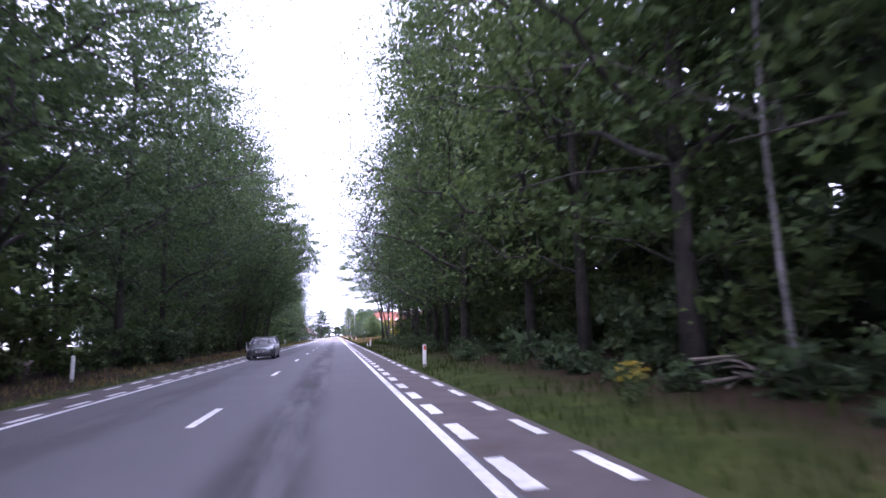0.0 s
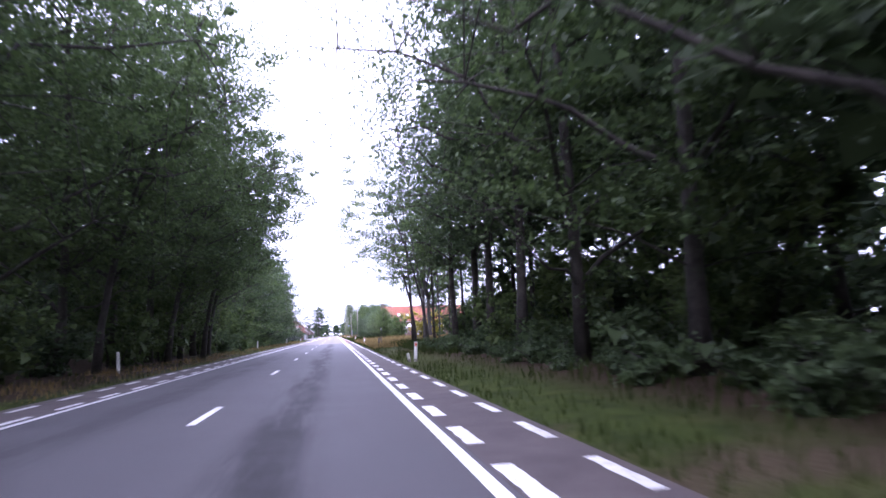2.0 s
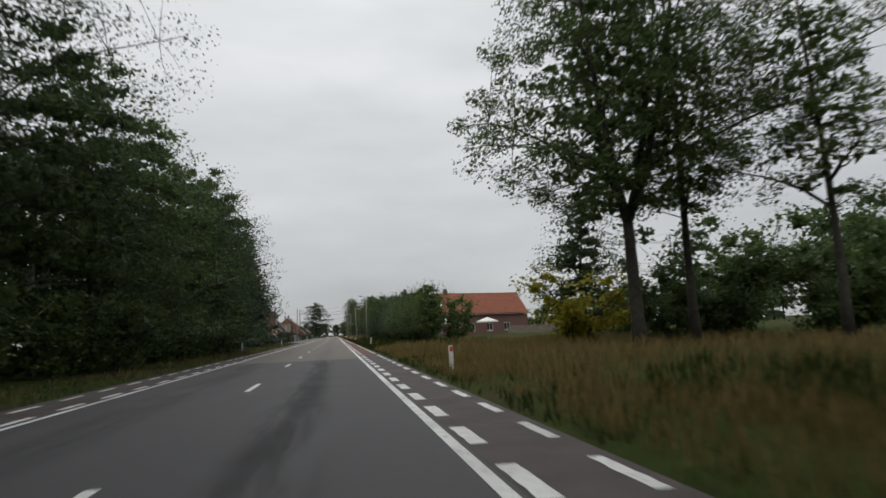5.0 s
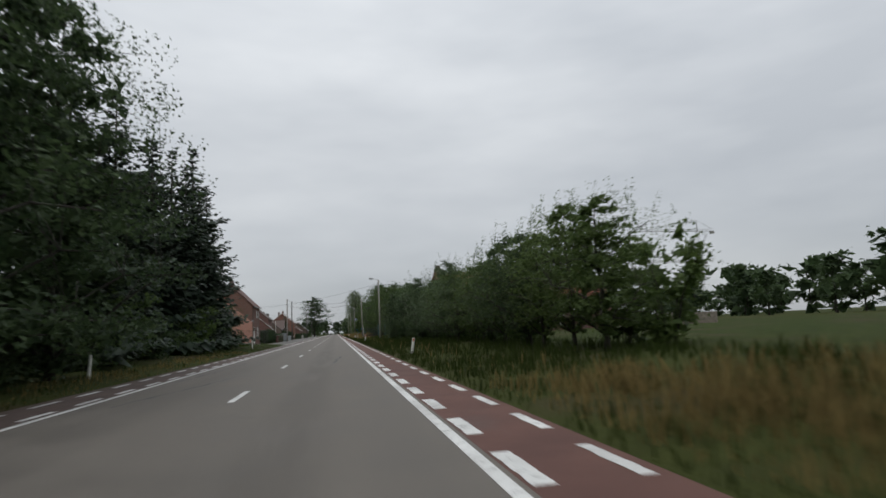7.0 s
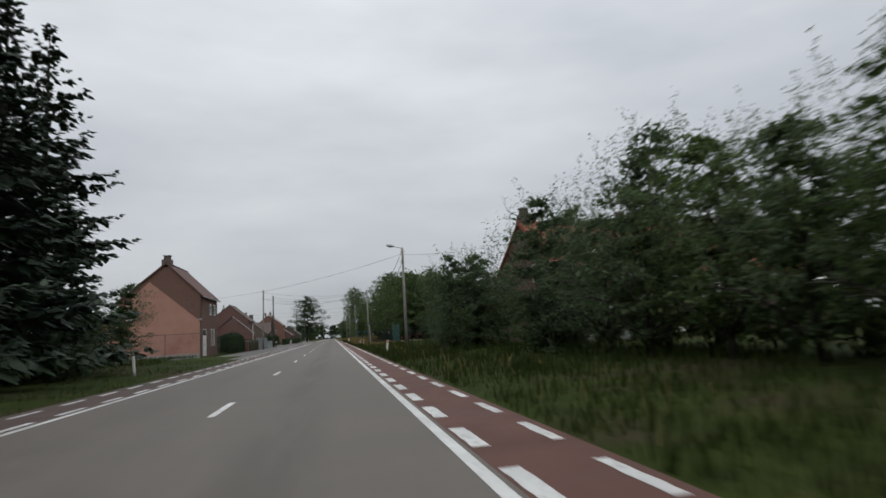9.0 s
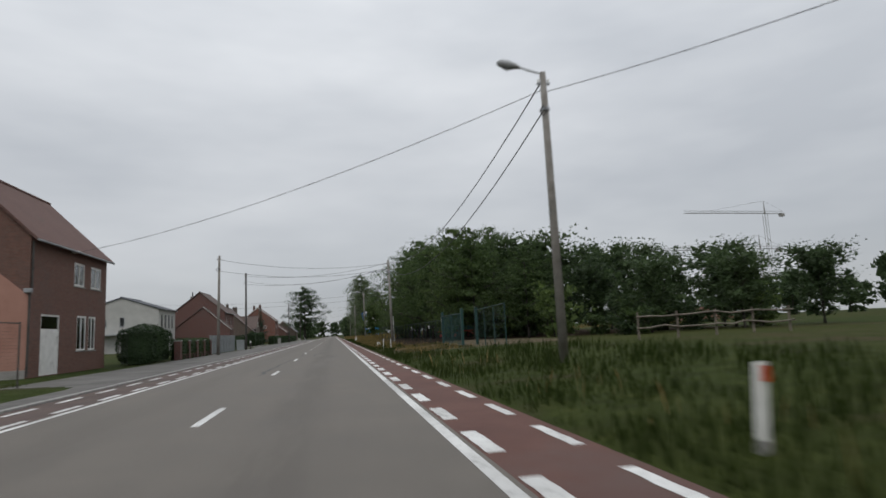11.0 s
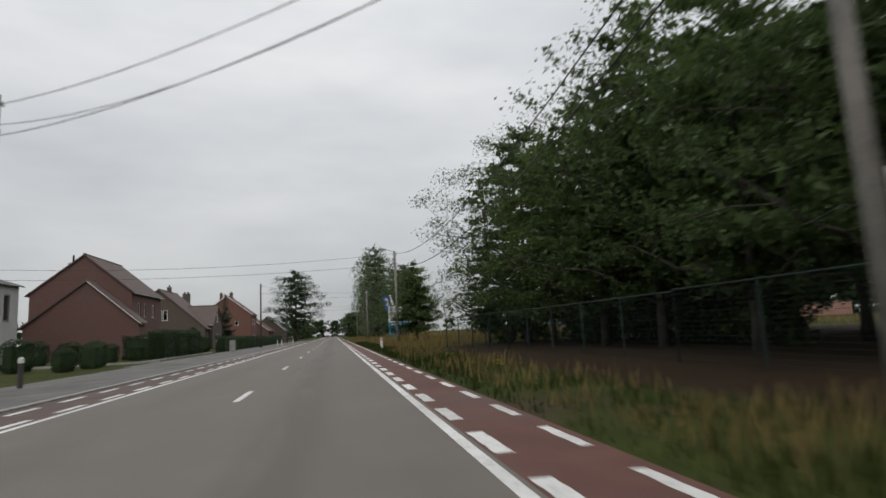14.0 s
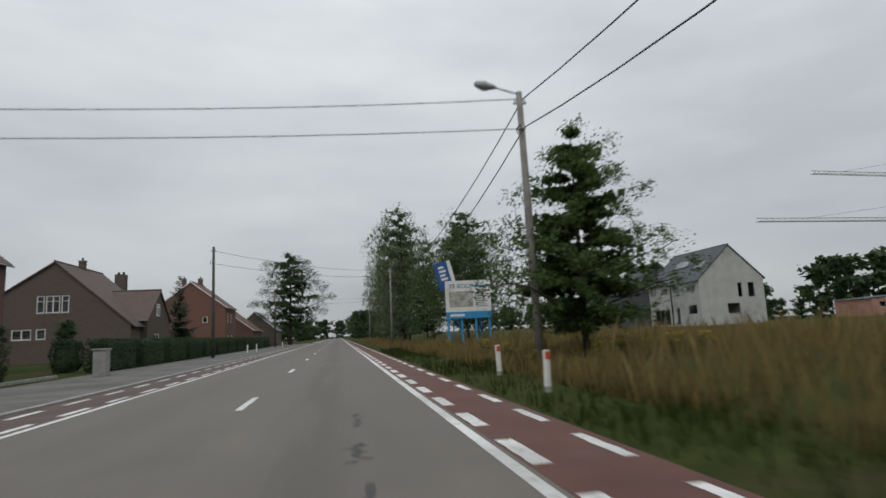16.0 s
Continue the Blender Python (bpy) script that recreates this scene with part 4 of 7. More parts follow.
def house(label, m, width, depth, eave, ridge, wall_mat, roof_mat, gable_wins=(), front_wins=(), chimneys=(), apex=0.5, eave_left=None, trim=M_TRIM,
          over=0.35, win_mat=None, verge=True, name="house", back_wins=(), chimney_mat=None, plain_pot=False, pot=0.33):
    """Gable towards local -y, front towards local +x, corner of the gable at x 0; the ridge runs along y."""
    root = thing(name, m, label, "house")
    el = eave if eave_left is None else eave_left
    ax = width * apex
    T = 0.3
    win_mat = win_mat or M_TRIM

    def gh(u):
        return el + (ridge - el) * u / ax if u <= ax else eave + (ridge - eave) * (width - u) / (width - ax)

    gable_prof = {"at": [ax], "h": gh}
    south = lambda u, n, z: (u, n, z)
    north = lambda u, n, z: (u, depth - n, z)
    g = Geo()
    wall_boxes(g, width, gable_prof, T, [w[0] for w in gable_wins], south)
    part("wall", welded(g, wall_mat), None, root)
    g = Geo()
    wall_boxes(g, width, gable_prof, T, [], north)
    part("wall", g, wall_mat, root)
    for xw, h, ws in ((width, eave, front_wins), (0.0, el, back_wins)):
        sgn = -1 if xw else 1
        fr = (lambda xw, sgn: lambda u, n, z: (xw + sgn * n, T + 0.002 + u, z))(xw, sgn)
        g = Geo()
        wall_boxes(g, depth - 2 * T - 0.004, {"at": [], "h": lambda u, h=h: h}, T, [w[0] for w in ws], fr)
        part("wall", welded(g, wall_mat), None, root)
        for w in ws:
            window(root, fr, w[0], win_mat, **(w[1] if len(w) > 1 else {}))
    for w in gable_wins:
        window(root, south, w[0], win_mat, **(w[1] if len(w) > 1 else {}))
    # floor of the loft keeps the inside dark
    part("floor", Geo().box(T + 0.01, T + 0.01, min(el, eave) - 0.5, width - T - 0.01, depth - T - 0.01, min(el, eave) - 0.35), M_DARK, root)
    # two roof slopes with thickness and overhang
    th = 0.16
    for u_e, z_e in ((0.0, el), (width, eave)):
        sl = (ridge - z_e) / abs(ax - u_e)
        d = -over if u_e == 0 else over
        pts = [(u_e + d, -0.18, z_e - sl * over + 0.03), (ax, -0.18, ridge + 0.03), (ax, -0.18, ridge + 0.03 + th * 1.1), (u_e + d, -0.18, z_e - sl * over + 0.03 + th)]
        roof = part("roof", Geo().prism(pts, (0, depth + 0.36, 0)), roof_mat, root)
        gx = u_e + d
        gut = Geo().tube([(gx + (0.05 if d > 0 else -0.05), -0.15, z_e - sl * over + 0.08), (gx + (0.05 if d > 0 else -0.05), depth + 0.15, z_e - sl * over + 0.08)], 0.06, 6)
        part("gutter", gut, M_METAL, roof)
        if verge:
            zz = z_e - sl * over
            v = [(u_e + d, -0.21, zz + 0.0), (ax, -0.21, ridge + 0.0), (ax, -0.21, ridge + 0.03 + th * 1.25), (u_e + d, -0.21, zz + 0.05 + th)]
            part("verge_board", Geo().prism(v, (0, 0.028, 0)), trim, roof)
    part("ridge_cap", Geo().tube([(ax, -0.2, ridge + th + 0.04), (ax, depth + 0.2, ridge + th + 0.04)], 0.11, 8), roof_mat, root)
    for cx, cy, top, w in chimneys:
        ch = part("chimney", Geo().box(cx - w / 2, cy - w / 2, gh(cx) - 0.3, cx + w / 2, cy + w / 2, top), chimney_mat or (M_BRICK_BROWN if wall_mat is M_BRICK_BROWN else M_BRICK_RED), root)
        if plain_pot:
            part("chimney_top", Geo().box(cx - w * 0.32, cy - w * 0.32, top + 0.002, cx + w * 0.32, cy + w * 0.32, top + 0.42), chimney_mat, ch)
            part("cover_slab", Geo().box(cx - w * 0.40, cy - w * 0.40, top + 0.424, cx + w * 0.40, cy + w * 0.40, top + 0.50), M_CONC, ch)
            continue
        part("chimney_cap", Geo().box(cx - w / 2 - 0.06, cy - w / 2 - 0.06, top + 0.002, cx + w / 2 + 0.06, cy + w / 2 + 0.06, top + 0.12), M_CONC, ch)
        part("chimney_pot", Geo().tube([(cx, cy, top + 0.12), (cx, cy, top + 0.12 + pot)], [0.13, 0.10], 8), M_DARK, ch)
    return root


# salmon house with the trace of a former neighbour on its gable
hA = house("large brick house with a salmon rendered gable and brown roof", pose(-20.9, 234.7, 0), 8.6, 9.9, 7.0, 10.6, M_BRICK_ORANGE, M_TILE_BROWN,
           gable_wins=[((0.85, 1.95, 4.42, 5.45), dict(mullions=0, sill=False))],
           front_wins=[((1.0, 3.1, 0.05, 3.15), dict(door=True, mullions=0, deep=0.02)), ((5.3, 6.6, 1.2, 3.2), dict(deep=0.02)), ((6.95, 8.0, 1.2, 3.2), dict(deep=0.02)),
                       ((4.75, 6.2, 4.9, 6.25), dict(deep=0.02)), ((7.1, 8.7, 4.9, 6.25), dict(deep=0.02))],
           chimneys=[(4.95, 0.5, 11.15, 1.0)], apex=0.576, eave_left=6.5, verge=False, chimney_mat=M_BRICK_SOOT, plain_pot=True)
pl = Geo()
W0, W1 = 0.84, 1.96
for pts in ([(0.02, 0.0), (W0, 0.0), (W0, 6.34), (0.02, 5.5)], [(W1, 0.0), (8.58, 0.0), (8.58, 4.0), (3.2, 8.65), (W1, 7.45)],
            [(W0, 0.0), (W1, 0.0), (W1, 4.41), (W0, 4.41)], [(W0, 5.46), (W1, 5.46), (W1, 7.45), (W0, 6.34)]):
    pl.prism([(x, -0.002, z) for x, z in pts], (0, -0.012, 0))
part("render_coat", pl, M_PLASTER_SALMON, hA, "salmon-coloured render in the outline of a lower gable")
part("plinth", Geo().box(0.02, -0.055, -0.05, 8.58, -0.016, 0.42), M_CONC, hA, "grey cement plinth")
part("downpipe", Geo().tube([(8.66, 0.12, 6.7), (8.66, 0.12, 4.25), (8.66, -0.06, 4.05), (8.66, -0.06, 0.1)], 0.05, 6), M_DARKPOLE, hA)
part("wall_lamp", Geo().box(8.45, -0.22, 4.12, 8.78, -0.03, 4.34), M_METAL, hA, bevel=0.02)
part("cable_bracket", Geo().box(8.63, 4.5, 6.72, 8.98, 4.8, 6.84), M_TRIM, hA)
annex = Geo().prism([(-5.2, 0.0, -0.05), (-0.004, 0.0, -0.05), (-0.004, 0.0, 5.42), (-5.2, 0.0, 2.7)], (0, 5.0, 0))
part("annex", annex, M_PLASTER_SALMON, hA, "low rendered annex under a sloping roof")
part("annex_roof", Geo().prism([(-5.5, -0.15, 2.58), (-0.02, -0.15, 5.45), (-0.02, -0.15, 5.60), (-5.5, -0.15, 2.73)], (0, 5.3, 0)), M_SLATE, hA)

# modern white house with a shallow roof
hW = house("white plastered house with a shallow dark roof", pose(-40.5, 315, 0), 12.4, 11.0, 7.5, 9.6, M_PLASTER_WHITE, M_SLATE,
           gable_wins=[((2.0, 3.9, 4.6, 5.9), dict(mullions=1)), ((6.0, 6.8, 4.6, 6.2), dict(mullions=0))],
           front_wins=[((1.2 + 2.3 * i, 2.3 + 2.3 * i, 4.1, 6.6), dict(mullions=0)) for i in range(4)], chimneys=(), verge=False, win_mat=M_METAL)
part("canopy", Geo().box(-1.0, -1.6, 3.1, 12.0, -0.02, 3.35), M_METAL, hW)

# brick house with a low lean-to wing on its gable
hB = house("red brick house with a dark tiled roof and low side wing", pose(-30.6, 333.5, 0), 10.4, 11.6, 7.3, 11.5, M_BRICK_RED, M_TILE_DARK,
           front_wins=[((2.0, 3.0, 4.6, 6.2), dict(mullions=0)), ((4.2, 5.0, 4.6, 6.2), dict(mullions=0)), ((7.4, 8.6, 4.6, 6.2),), ((2.0, 3.6, 0.9, 2.6),), ((6.6, 8.4, 0.9, 2.6),)],
           chimneys=[(3.7, 1.5, 10.75, 0.7)], apex=0.52, verge=False, pot=0.95)
wing = Geo().prism([(0.5, -0.01, 0), (11.9, -0.01, 0), (11.9, -0.01, 3.7), (6.6, -0.01, 8.3), (0.5, -0.01, 3.6)], (0, -2.2, 0))
part("side_wing", wing, M_BRICK_RED, hB)
part("wing_roof", Geo().prism([(12.2, -0.01, 3.5), (6.6, -0.01, 8.36), (6.6, -0.01, 8.56), (12.2, -0.01, 3.72)], (0, -2.4, 0)), M_TILE_DARK, hB)
part("wing_roof", Geo().prism([(0.2, -0.01, 3.4), (6.6, -0.01, 8.36), (6.6, -0.01, 8.56), (0.2, -0.01, 3.6)], (0, -2.4, 0)), M_TILE_DARK, hB)
part("verge_board", Geo().prism([(12.22, -2.42, 3.48), (6.6, -2.42, 8.34), (6.6, -2.42, 8.46), (12.22, -2.42, 3.60)], (0, -0.03, 0)), M_TRIM, hB)

# brown house with white windows in its gable
house("brown brick house with white gable windows and brown roof", pose(-34.4, 366, 0), 15.5, 12.0, 3.6, 10.05, M_BRICK_BROWN, M_TILE_DARK,
           gable_wins=[((6.65, 7.38, 5.0, 6.75), dict(mullions=0, transom=True, deep=0.04)), ((7.5, 8.8, 5.0, 6.75), dict(mullions=1, transom=True, deep=0.04)), ((8.92, 9.65, 5.0, 6.75), dict(mullions=0, transom=True, deep=0.04)),
                       ((2.6, 3.75, 2.4, 3.45), dict(mullions=0, deep=0.04)), ((4.5, 6.3, 2.4, 3.45), dict(mullions=1, deep=0.04)), ((6.7, 7.6, 2.4, 3.45), dict(mullions=0, deep=0.04))],
           front_wins=[((2.5, 4.5, 0.9, 2.4),)], chimneys=[(8.2, 6.5, 11.0, 0.6)], apex=0.53, eave_left=4.6, verge=False)
hC2 = house("brown brick cross wing with a gable towards the road", pose(-18.2, 369.0, 0, 0, 0, 90), 8.2, 9.6, 4.2, 7.4, M_BRICK_BROWN, M_TILE_DARK,
            gable_wins=[((3.0, 4.6, 4.6, 6.0), dict(mullions=1, transom=True, deep=0.03)), ((2.2, 4.2, 1.2, 2.6), dict(mullions=1, deep=0.03))],
            back_wins=[((2.0, 3.6, 1.5, 2.8), dict(mullions=1, deep=0.03))], verge=False)
stack = part("chimney", Geo().box(14.4, 7.2, -0.1, 15.6, 8.4, 10.7), M_BRICK_SOOT, hC2, "tall broad brick chimney stack")
for v in (7.5, 8.1):
    part("chimney_pot", Geo().tube([(15.0, v, 10.7), (15.0, v, 11.05)], [0.16, 0.13], 8), M_DARK, stack)

# red brick house farther on
house("orange-red brick gabled house with white verges", pose(-27.5, 404, 0), 11.0, 10.0, 7.1, 11.35, M_BRICK_BRIGHT, M_TILE_BROWN,
           gable_wins=[((7.4, 8.2, 4.6, 5.6), dict(mullions=0, deep=0.03))], front_wins=[((1.5, 2.6, 4.6, 6.1), dict(deep=0.03)), ((4.5, 5.6, 4.6, 6.1), dict(deep=0.03)), ((1.5, 2.9, 0.9, 2.4), dict(deep=0.03)), ((5.0, 6.4, 0.9, 2.4), dict(deep=0.03))],
           chimneys=[(4.2, 1.2, 12.0, 0.6), (5.4, 7.5, 12.6, 0.7)])
house("low brick house beyond the others", pose(-24.5, 421, 0), 10.0, 14.0, 3.4, 7.2, M_BRICK_RED, M_TILE_BROWN, front_wins=[((2, 3.5, 0.9, 2.3),), ((7, 8.5, 0.9, 2.3),)], verge=True)
house("grey-roofed house at the end of the row", pose(-22.5, 446, 0), 10.0, 12.0, 3.6, 7.8, M_BRICK_BROWN, M_SLATE, front_wins=[((2, 3.5, 0.9, 2.3),)], verge=True)

# long farmhouse across the road, ridge square to the road
hR = house("long brick farmhouse with an orange tiled roof", pose(14.8, 208.0, 0, 0, 0, -77), 8.4, 26.0, 4.5, 8.6, M_BRICK_RED, M_TILE_ORANGE,
           gable_wins=[((5.2, 6.1, 4.3, 5.6), dict(mullions=0, sill=False))],
           front_wins=[((2.0, 3.2, 0.9, 2.5),), ((5.0, 6.2, 0.9, 2.5),), ((9.0, 10.2, 0.05, 2.3), dict(door=True, mullions=0)), ((12.0, 13.4, 0.9, 2.5),), ((16.0, 17.4, 0.9, 2.5),), ((20.0, 21.4, 0.9, 2.5),)],
           chimneys=[(4.2, 0.42, 9.35, 0.78), (4.2, 9.2, 9.3, 0.78)], verge=False, name="farmhouse", chimney_mat=M_BRICK_SOOT, plain_pot=True)
part("downpipe", Geo().tube([(8.72, 0.1, 4.2), (8.50, 0.1, 3.9), (8.50, 0.1, 0.1)], 0.05, 6), M_TRIM, hR)
# roof windows lie on the slope that faces the drive
for u, n in ((1.5, 0.58), (1.5, 0.86), (4.6, 0.60), (7.3, 0.63)):
    s = Vector((4.2, 0, -4.1)).normalized()
    nn = Vector((4.1, 0, 4.2)).normalized()
    c = Vector((4.2, u - 0.2, 8.6)) + s * (5.87 * n) + nn * 0.30
    ya = Vector((0, 1, 0))
    g = Geo().prism([c - s * 0.5 - ya * 0.42, c + s * 0.5 - ya * 0.42, c + s * 0.5 + ya * 0.42, c - s * 0.5 + ya * 0.42], tuple(-nn * 0.16))
    f = part("roof_window", g, M_METAL, hR)
    g = Geo().prism([c - s * 0.43 - ya * 0.35 + nn * 0.012, c + s * 0.43 - ya * 0.35 + nn * 0.012, c + s * 0.43 + ya * 0.35 + nn * 0.012, c - s * 0.43 + ya * 0.35 + nn * 0.012], tuple(-nn * 0.008))
    # pane in plain opaque white instead of glass
    part("pane", g, M_TRIM, f, "opaque white roof window pane")

# new house on the building land
hN = house("new white house with a slate roof", pose(61.4, 389.9, 0, 0, 0, -1), 12.0, 16.7, 8.1, 13.7, M_PLASTER_WHITE, M_SLATE,
           gable_wins=[((7.1, 7.9, 4.8, 7.3), dict(mullions=0, sill=False)), ((9.0, 10.2, 4.8, 7.3), dict(mullions=0, sill=False)), ((4.9, 7.2, 2.1, 3.9), dict(mullions=0, sill=False))],
           back_wins=[((a, b, 6.1, 7.3), dict(mullions=0, sill=False)) for a, b in ((0.9, 3.4), (5.8, 7.8), (9.8, 11.8), (13.8, 15.8))] + [((0.9, 3.4, 2.3, 3.9), dict(mullions=0, sill=False)), ((6.2, 7.2, 0.6, 3.6), dict(mullions=0, sill=False)), ((9.4, 14.8, 0.6, 3.4), dict(mullions=2, sill=False))],
           verge=False, win_mat=M_METAL)
part("downpipe", Geo().tube([(-0.12, 8.7, 7.9), (-0.12, 8.7, 0.1)], 0.09, 6), M_DARK, hN)
for v, n, k in ((3.2, 0.55, 0.9), (9.6, 0.42, 1.9)):
    s = Vector((-6.0, 0, -5.6)).normalized()
    nn = Vector((-5.6, 0, 6.0)).normalized()
    c = Vector((6.0, v, 13.7)) + s * (8.2 * n) + nn * 0.24
    ya = Vector((0, 1, 0))
    f = part("roof_window", Geo().prism([c - s * 0.8 - ya * k, c + s * 0.8 - ya * k, c + s * 0.8 + ya * k, c - s * 0.8 + ya * k], tuple(-nn * 0.10)), M_METAL, hN)
    part("pane", Geo().prism([c - s * 0.7 - ya * (k - 0.1) + nn * 0.012, c + s * 0.7 - ya * (k - 0.1) + nn * 0.012, c + s * 0.7 + ya * (k - 0.1) + nn * 0.012, c - s * 0.7 + ya * (k - 0.1) + nn * 0.012], tuple(-nn * 0.008)), M_GLASS, f)
house("dark slate-clad house beside the new white one", pose(62.5, 415.0, 0, 0, 0, -1), 13.0, 12.0, 7.8, 13.6, M_SLATE, M_SLATE, verge=False, win_mat=M_METAL)
house("low brick building on the far edge of the field", pose(130.0, 424.0, 0, 0, 0, 6), 40.0, 10.0, 4.6, 5.6, M_PLASTER_SALMON, M_SLATE, verge=False,
            gable_wins=[((2.5 + 4.6 * i, 4.6 + 4.6 * i, 2.4, 3.8), dict(mullions=0, sill=False)) for i in range(7)])

# curved clay tiles on the farmhouse slope that faces the yard
tile_dir = Vector((4.2, 0, -4.1)).normalized()
tile_up = Vector((4.1, 0, 4.2)).normalized()
TW, TL = 0.245, 0.335


def tile_points(v, n, lift):
    base = Vector((4.2, v, 8.6)) + tile_up * (0.215 + lift) + tile_dir * n
    out = []
    for d, raise_by in ((0.0, 0.0), (TL + 0.05, 0.035)):
        for f, h in ((0.0, 0.0), (0.28, 0.045), (0.55, 0.05), (0.80, 0.008), (1.02, 0.0)):
            out.append(tuple(base + tile_dir * d + Vector((0, f * TW, 0)) + tile_up * (h + raise_by)))
    out += [tuple(Vector(p) - tile_up * 0.03) for p in out[5:]]
    return out


TILE_FACES = [(i, i + 1, i + 6, i + 5) for i in range(4)] + [(5 + i, 6 + i, 11 + i, 10 + i) for i in range(4)]
tile_mesh = Geo()
tile_mesh.v, tile_mesh.f = tile_points(0.0, 0.0, 0.0), list(TILE_FACES)
tile_mesh = tile_mesh.mesh("tile", M_TILE_ORANGE)
r = rnd(95)
rest = Geo()
slope = [ob for ob in hR.children if ob.name.startswith("roof") and not ob.name.startswith("roof_")][1]
count = 0
for col in range(106):
    for row in range(18):
        v, n = -0.15 + col * TW, 0.08 + row * TL
        if any(abs(v + TW / 2 - (u - 0.2)) < 0.55 and abs(n + TL / 2 - 5.87 * k) < 0.62 for u, k in ((1.5, 0.58), (1.5, 0.86), (4.6, 0.60), (7.3, 0.63))):
            continue
        lift = r.rand() * 0.012
        if count < 300:
            ob = part("tile", tile_mesh, None, slope)
            ob.location = Vector((0, v, 0)) + tile_up * lift + tile_dir * n
            count += 1
        else:
            k = len(rest.v)
            rest.v += tile_points(v, n, lift)
            rest.f += [tuple(k + i for i in q) for q in TILE_FACES]
tagged(part("roof_tiles", rest, M_TILE_ORANGE, slope), kind="stuff")


# ---- posts, poles, wires ----
def post_model(name, label, height=0.95, reflector=True, wide=0.12):
    root = thing(name, Matrix(), label, "marker post", "reflector posts along the road")
    g = Geo()
    n = 12
    ring = [(math.cos(2 * math.pi * i / n) * wide / 2, math.sin(2 * math.pi * i / n) * wide * 0.42) for i in range(n)]
    for i in range(n):
        (ax, ay), (bx, by) = ring[i], ring[(i + 1) % n]
        g.poly([(ax, ay, -0.1), (bx, by, -0.1), (bx, by, height - 0.03 - 0.25 * by), (ax, ay, height - 0.03 - 0.25 * ay)])
    g.poly([(x, y, height - 0.03 - 0.25 * y) for x, y in ring])
    body = part("body", g, M_POST, root, smooth=False)
    if reflector:
        part("reflector", Geo().box(-wide * 0.33, -wide * 0.46, height - 0.21, wide * 0.33, -wide * 0.40, height - 0.06), M_REFLECT, body)
    part("foot_band", Geo().tube([(0, 0, 0.0), (0, 0, 0.12)], wide * 0.52, 10), M_CONC, body)
    return root


marker = post_model("marker_post", "white plastic marker post with a red reflector in the verge", 0.88, True, 0.15)
marker_left = post_model("marker_post", "white plastic marker post standing in the grass", 0.95, False, 0.13)
for x, y, turn, tilt in ((5.66, 15.7, 4, 1), (5.83, 56.6, -8, 3), (5.9, 105.2, 5, -2), (6.36, 157.9, 3, 9), (6.2, 208.0, 8, 6), (6.16, 312.5, 0, 1), (6.47, 317.3, 3, -2)):
    put_at(marker, pose(x, y, ground_height(x, y), 0, tilt, turn))
for x, y, turn, tilt in ((-7.0, 16.2, 0, 2), (-7.0, 58.3, 4, -3), (-7.0, 105.0, 0, 3), (-7.1, 150.0, 0, 3), (-7.0, 194.7, 2, -4), (-6.9, 362.0, 0, 2), (-6.6, 366.5, 0, 0), (-6.8, 398.0, 0, 0)):
    put_at(marker_left, pose(x, y, ground_height(x, y) if y < 214 else 0.03, 0, tilt, turn))
broken = post_model("marker_post", "broken stub of a white marker post leaning in the grass", 0.42, False, 0.13)
put_at(broken, pose(5.62, 57.0, ground_height(5.62, 57.0), 0, -14, 20))
stake = thing("stake", Matrix(), "thin white stake beside the cycle path", "stake")
part("shaft", Geo().tube([(0, 0, -0.1), (0, 0, 0.78)], 0.028, 6), M_POST, stake)
part("cap", Geo().tube([(0, 0, 0.78), (0, 0, 0.83)], [0.034, 0.02], 6), M_METAL, stake)
for x, y, tilt in ((6.41, 254.0, 2), (6.70, 250.1, -2)):
    put_at(stake, pose(x, y, ground_height(x, y), 0, tilt, 0))
stump = thing("dead_stake", pose(6.48, 89.0, 0.03, 0, 4, 0), "dark broken forked stake in rough grass", "stake")
part("stem", Geo().tube([(0, 0, -0.1), (0.02, 0, 0.4), (-0.02, 0.02, 0.85)], [0.09, 0.08, 0.07], 7), M_DARKPOLE, stump, smooth=True)
part("fork", Geo().tube([(0.0, 0, 0.74), (0.16, 0.02, 0.78), (0.26, 0.0, 0.55), (0.27, 0.0, 0.24)], [0.07, 0.065, 0.05, 0.035], 6), M_DARKPOLE, stump, smooth=True)
part("top", Geo().tube([(-0.02, 0.02, 0.72), (0.08, 0.03, 0.85)], [0.05, 0.03], 6), M_OLDWOOD, stump)
pole_thin = thing("sign_pole", pose(6.78, 89.3, 0.05), "thin dark pole standing in the meadow", "pole")
part("shaft", Geo().tube([(0, 0, -0.1), (0.02, 0, 1.9)], 0.03, 6), M_DARKPOLE, pole_thin)
part("plate", Geo().box(-0.06, -0.045, 1.6, 0.08, -0.032, 1.8), M_METAL, pole_thin)
stone = thing("marker_stone", pose(6.55, 261.2, 0.02, 0, 3, 12), "whitewashed block of stone in the verge", "stone")
part("block", Geo().prism([(-0.20, -0.16, -0.1), (0.20, -0.16, -0.1), (0.17, -0.13, 0.38), (-0.13, -0.13, 0.42)], (0, 0.3, 0)), M_POST, stone, bevel=0.03)


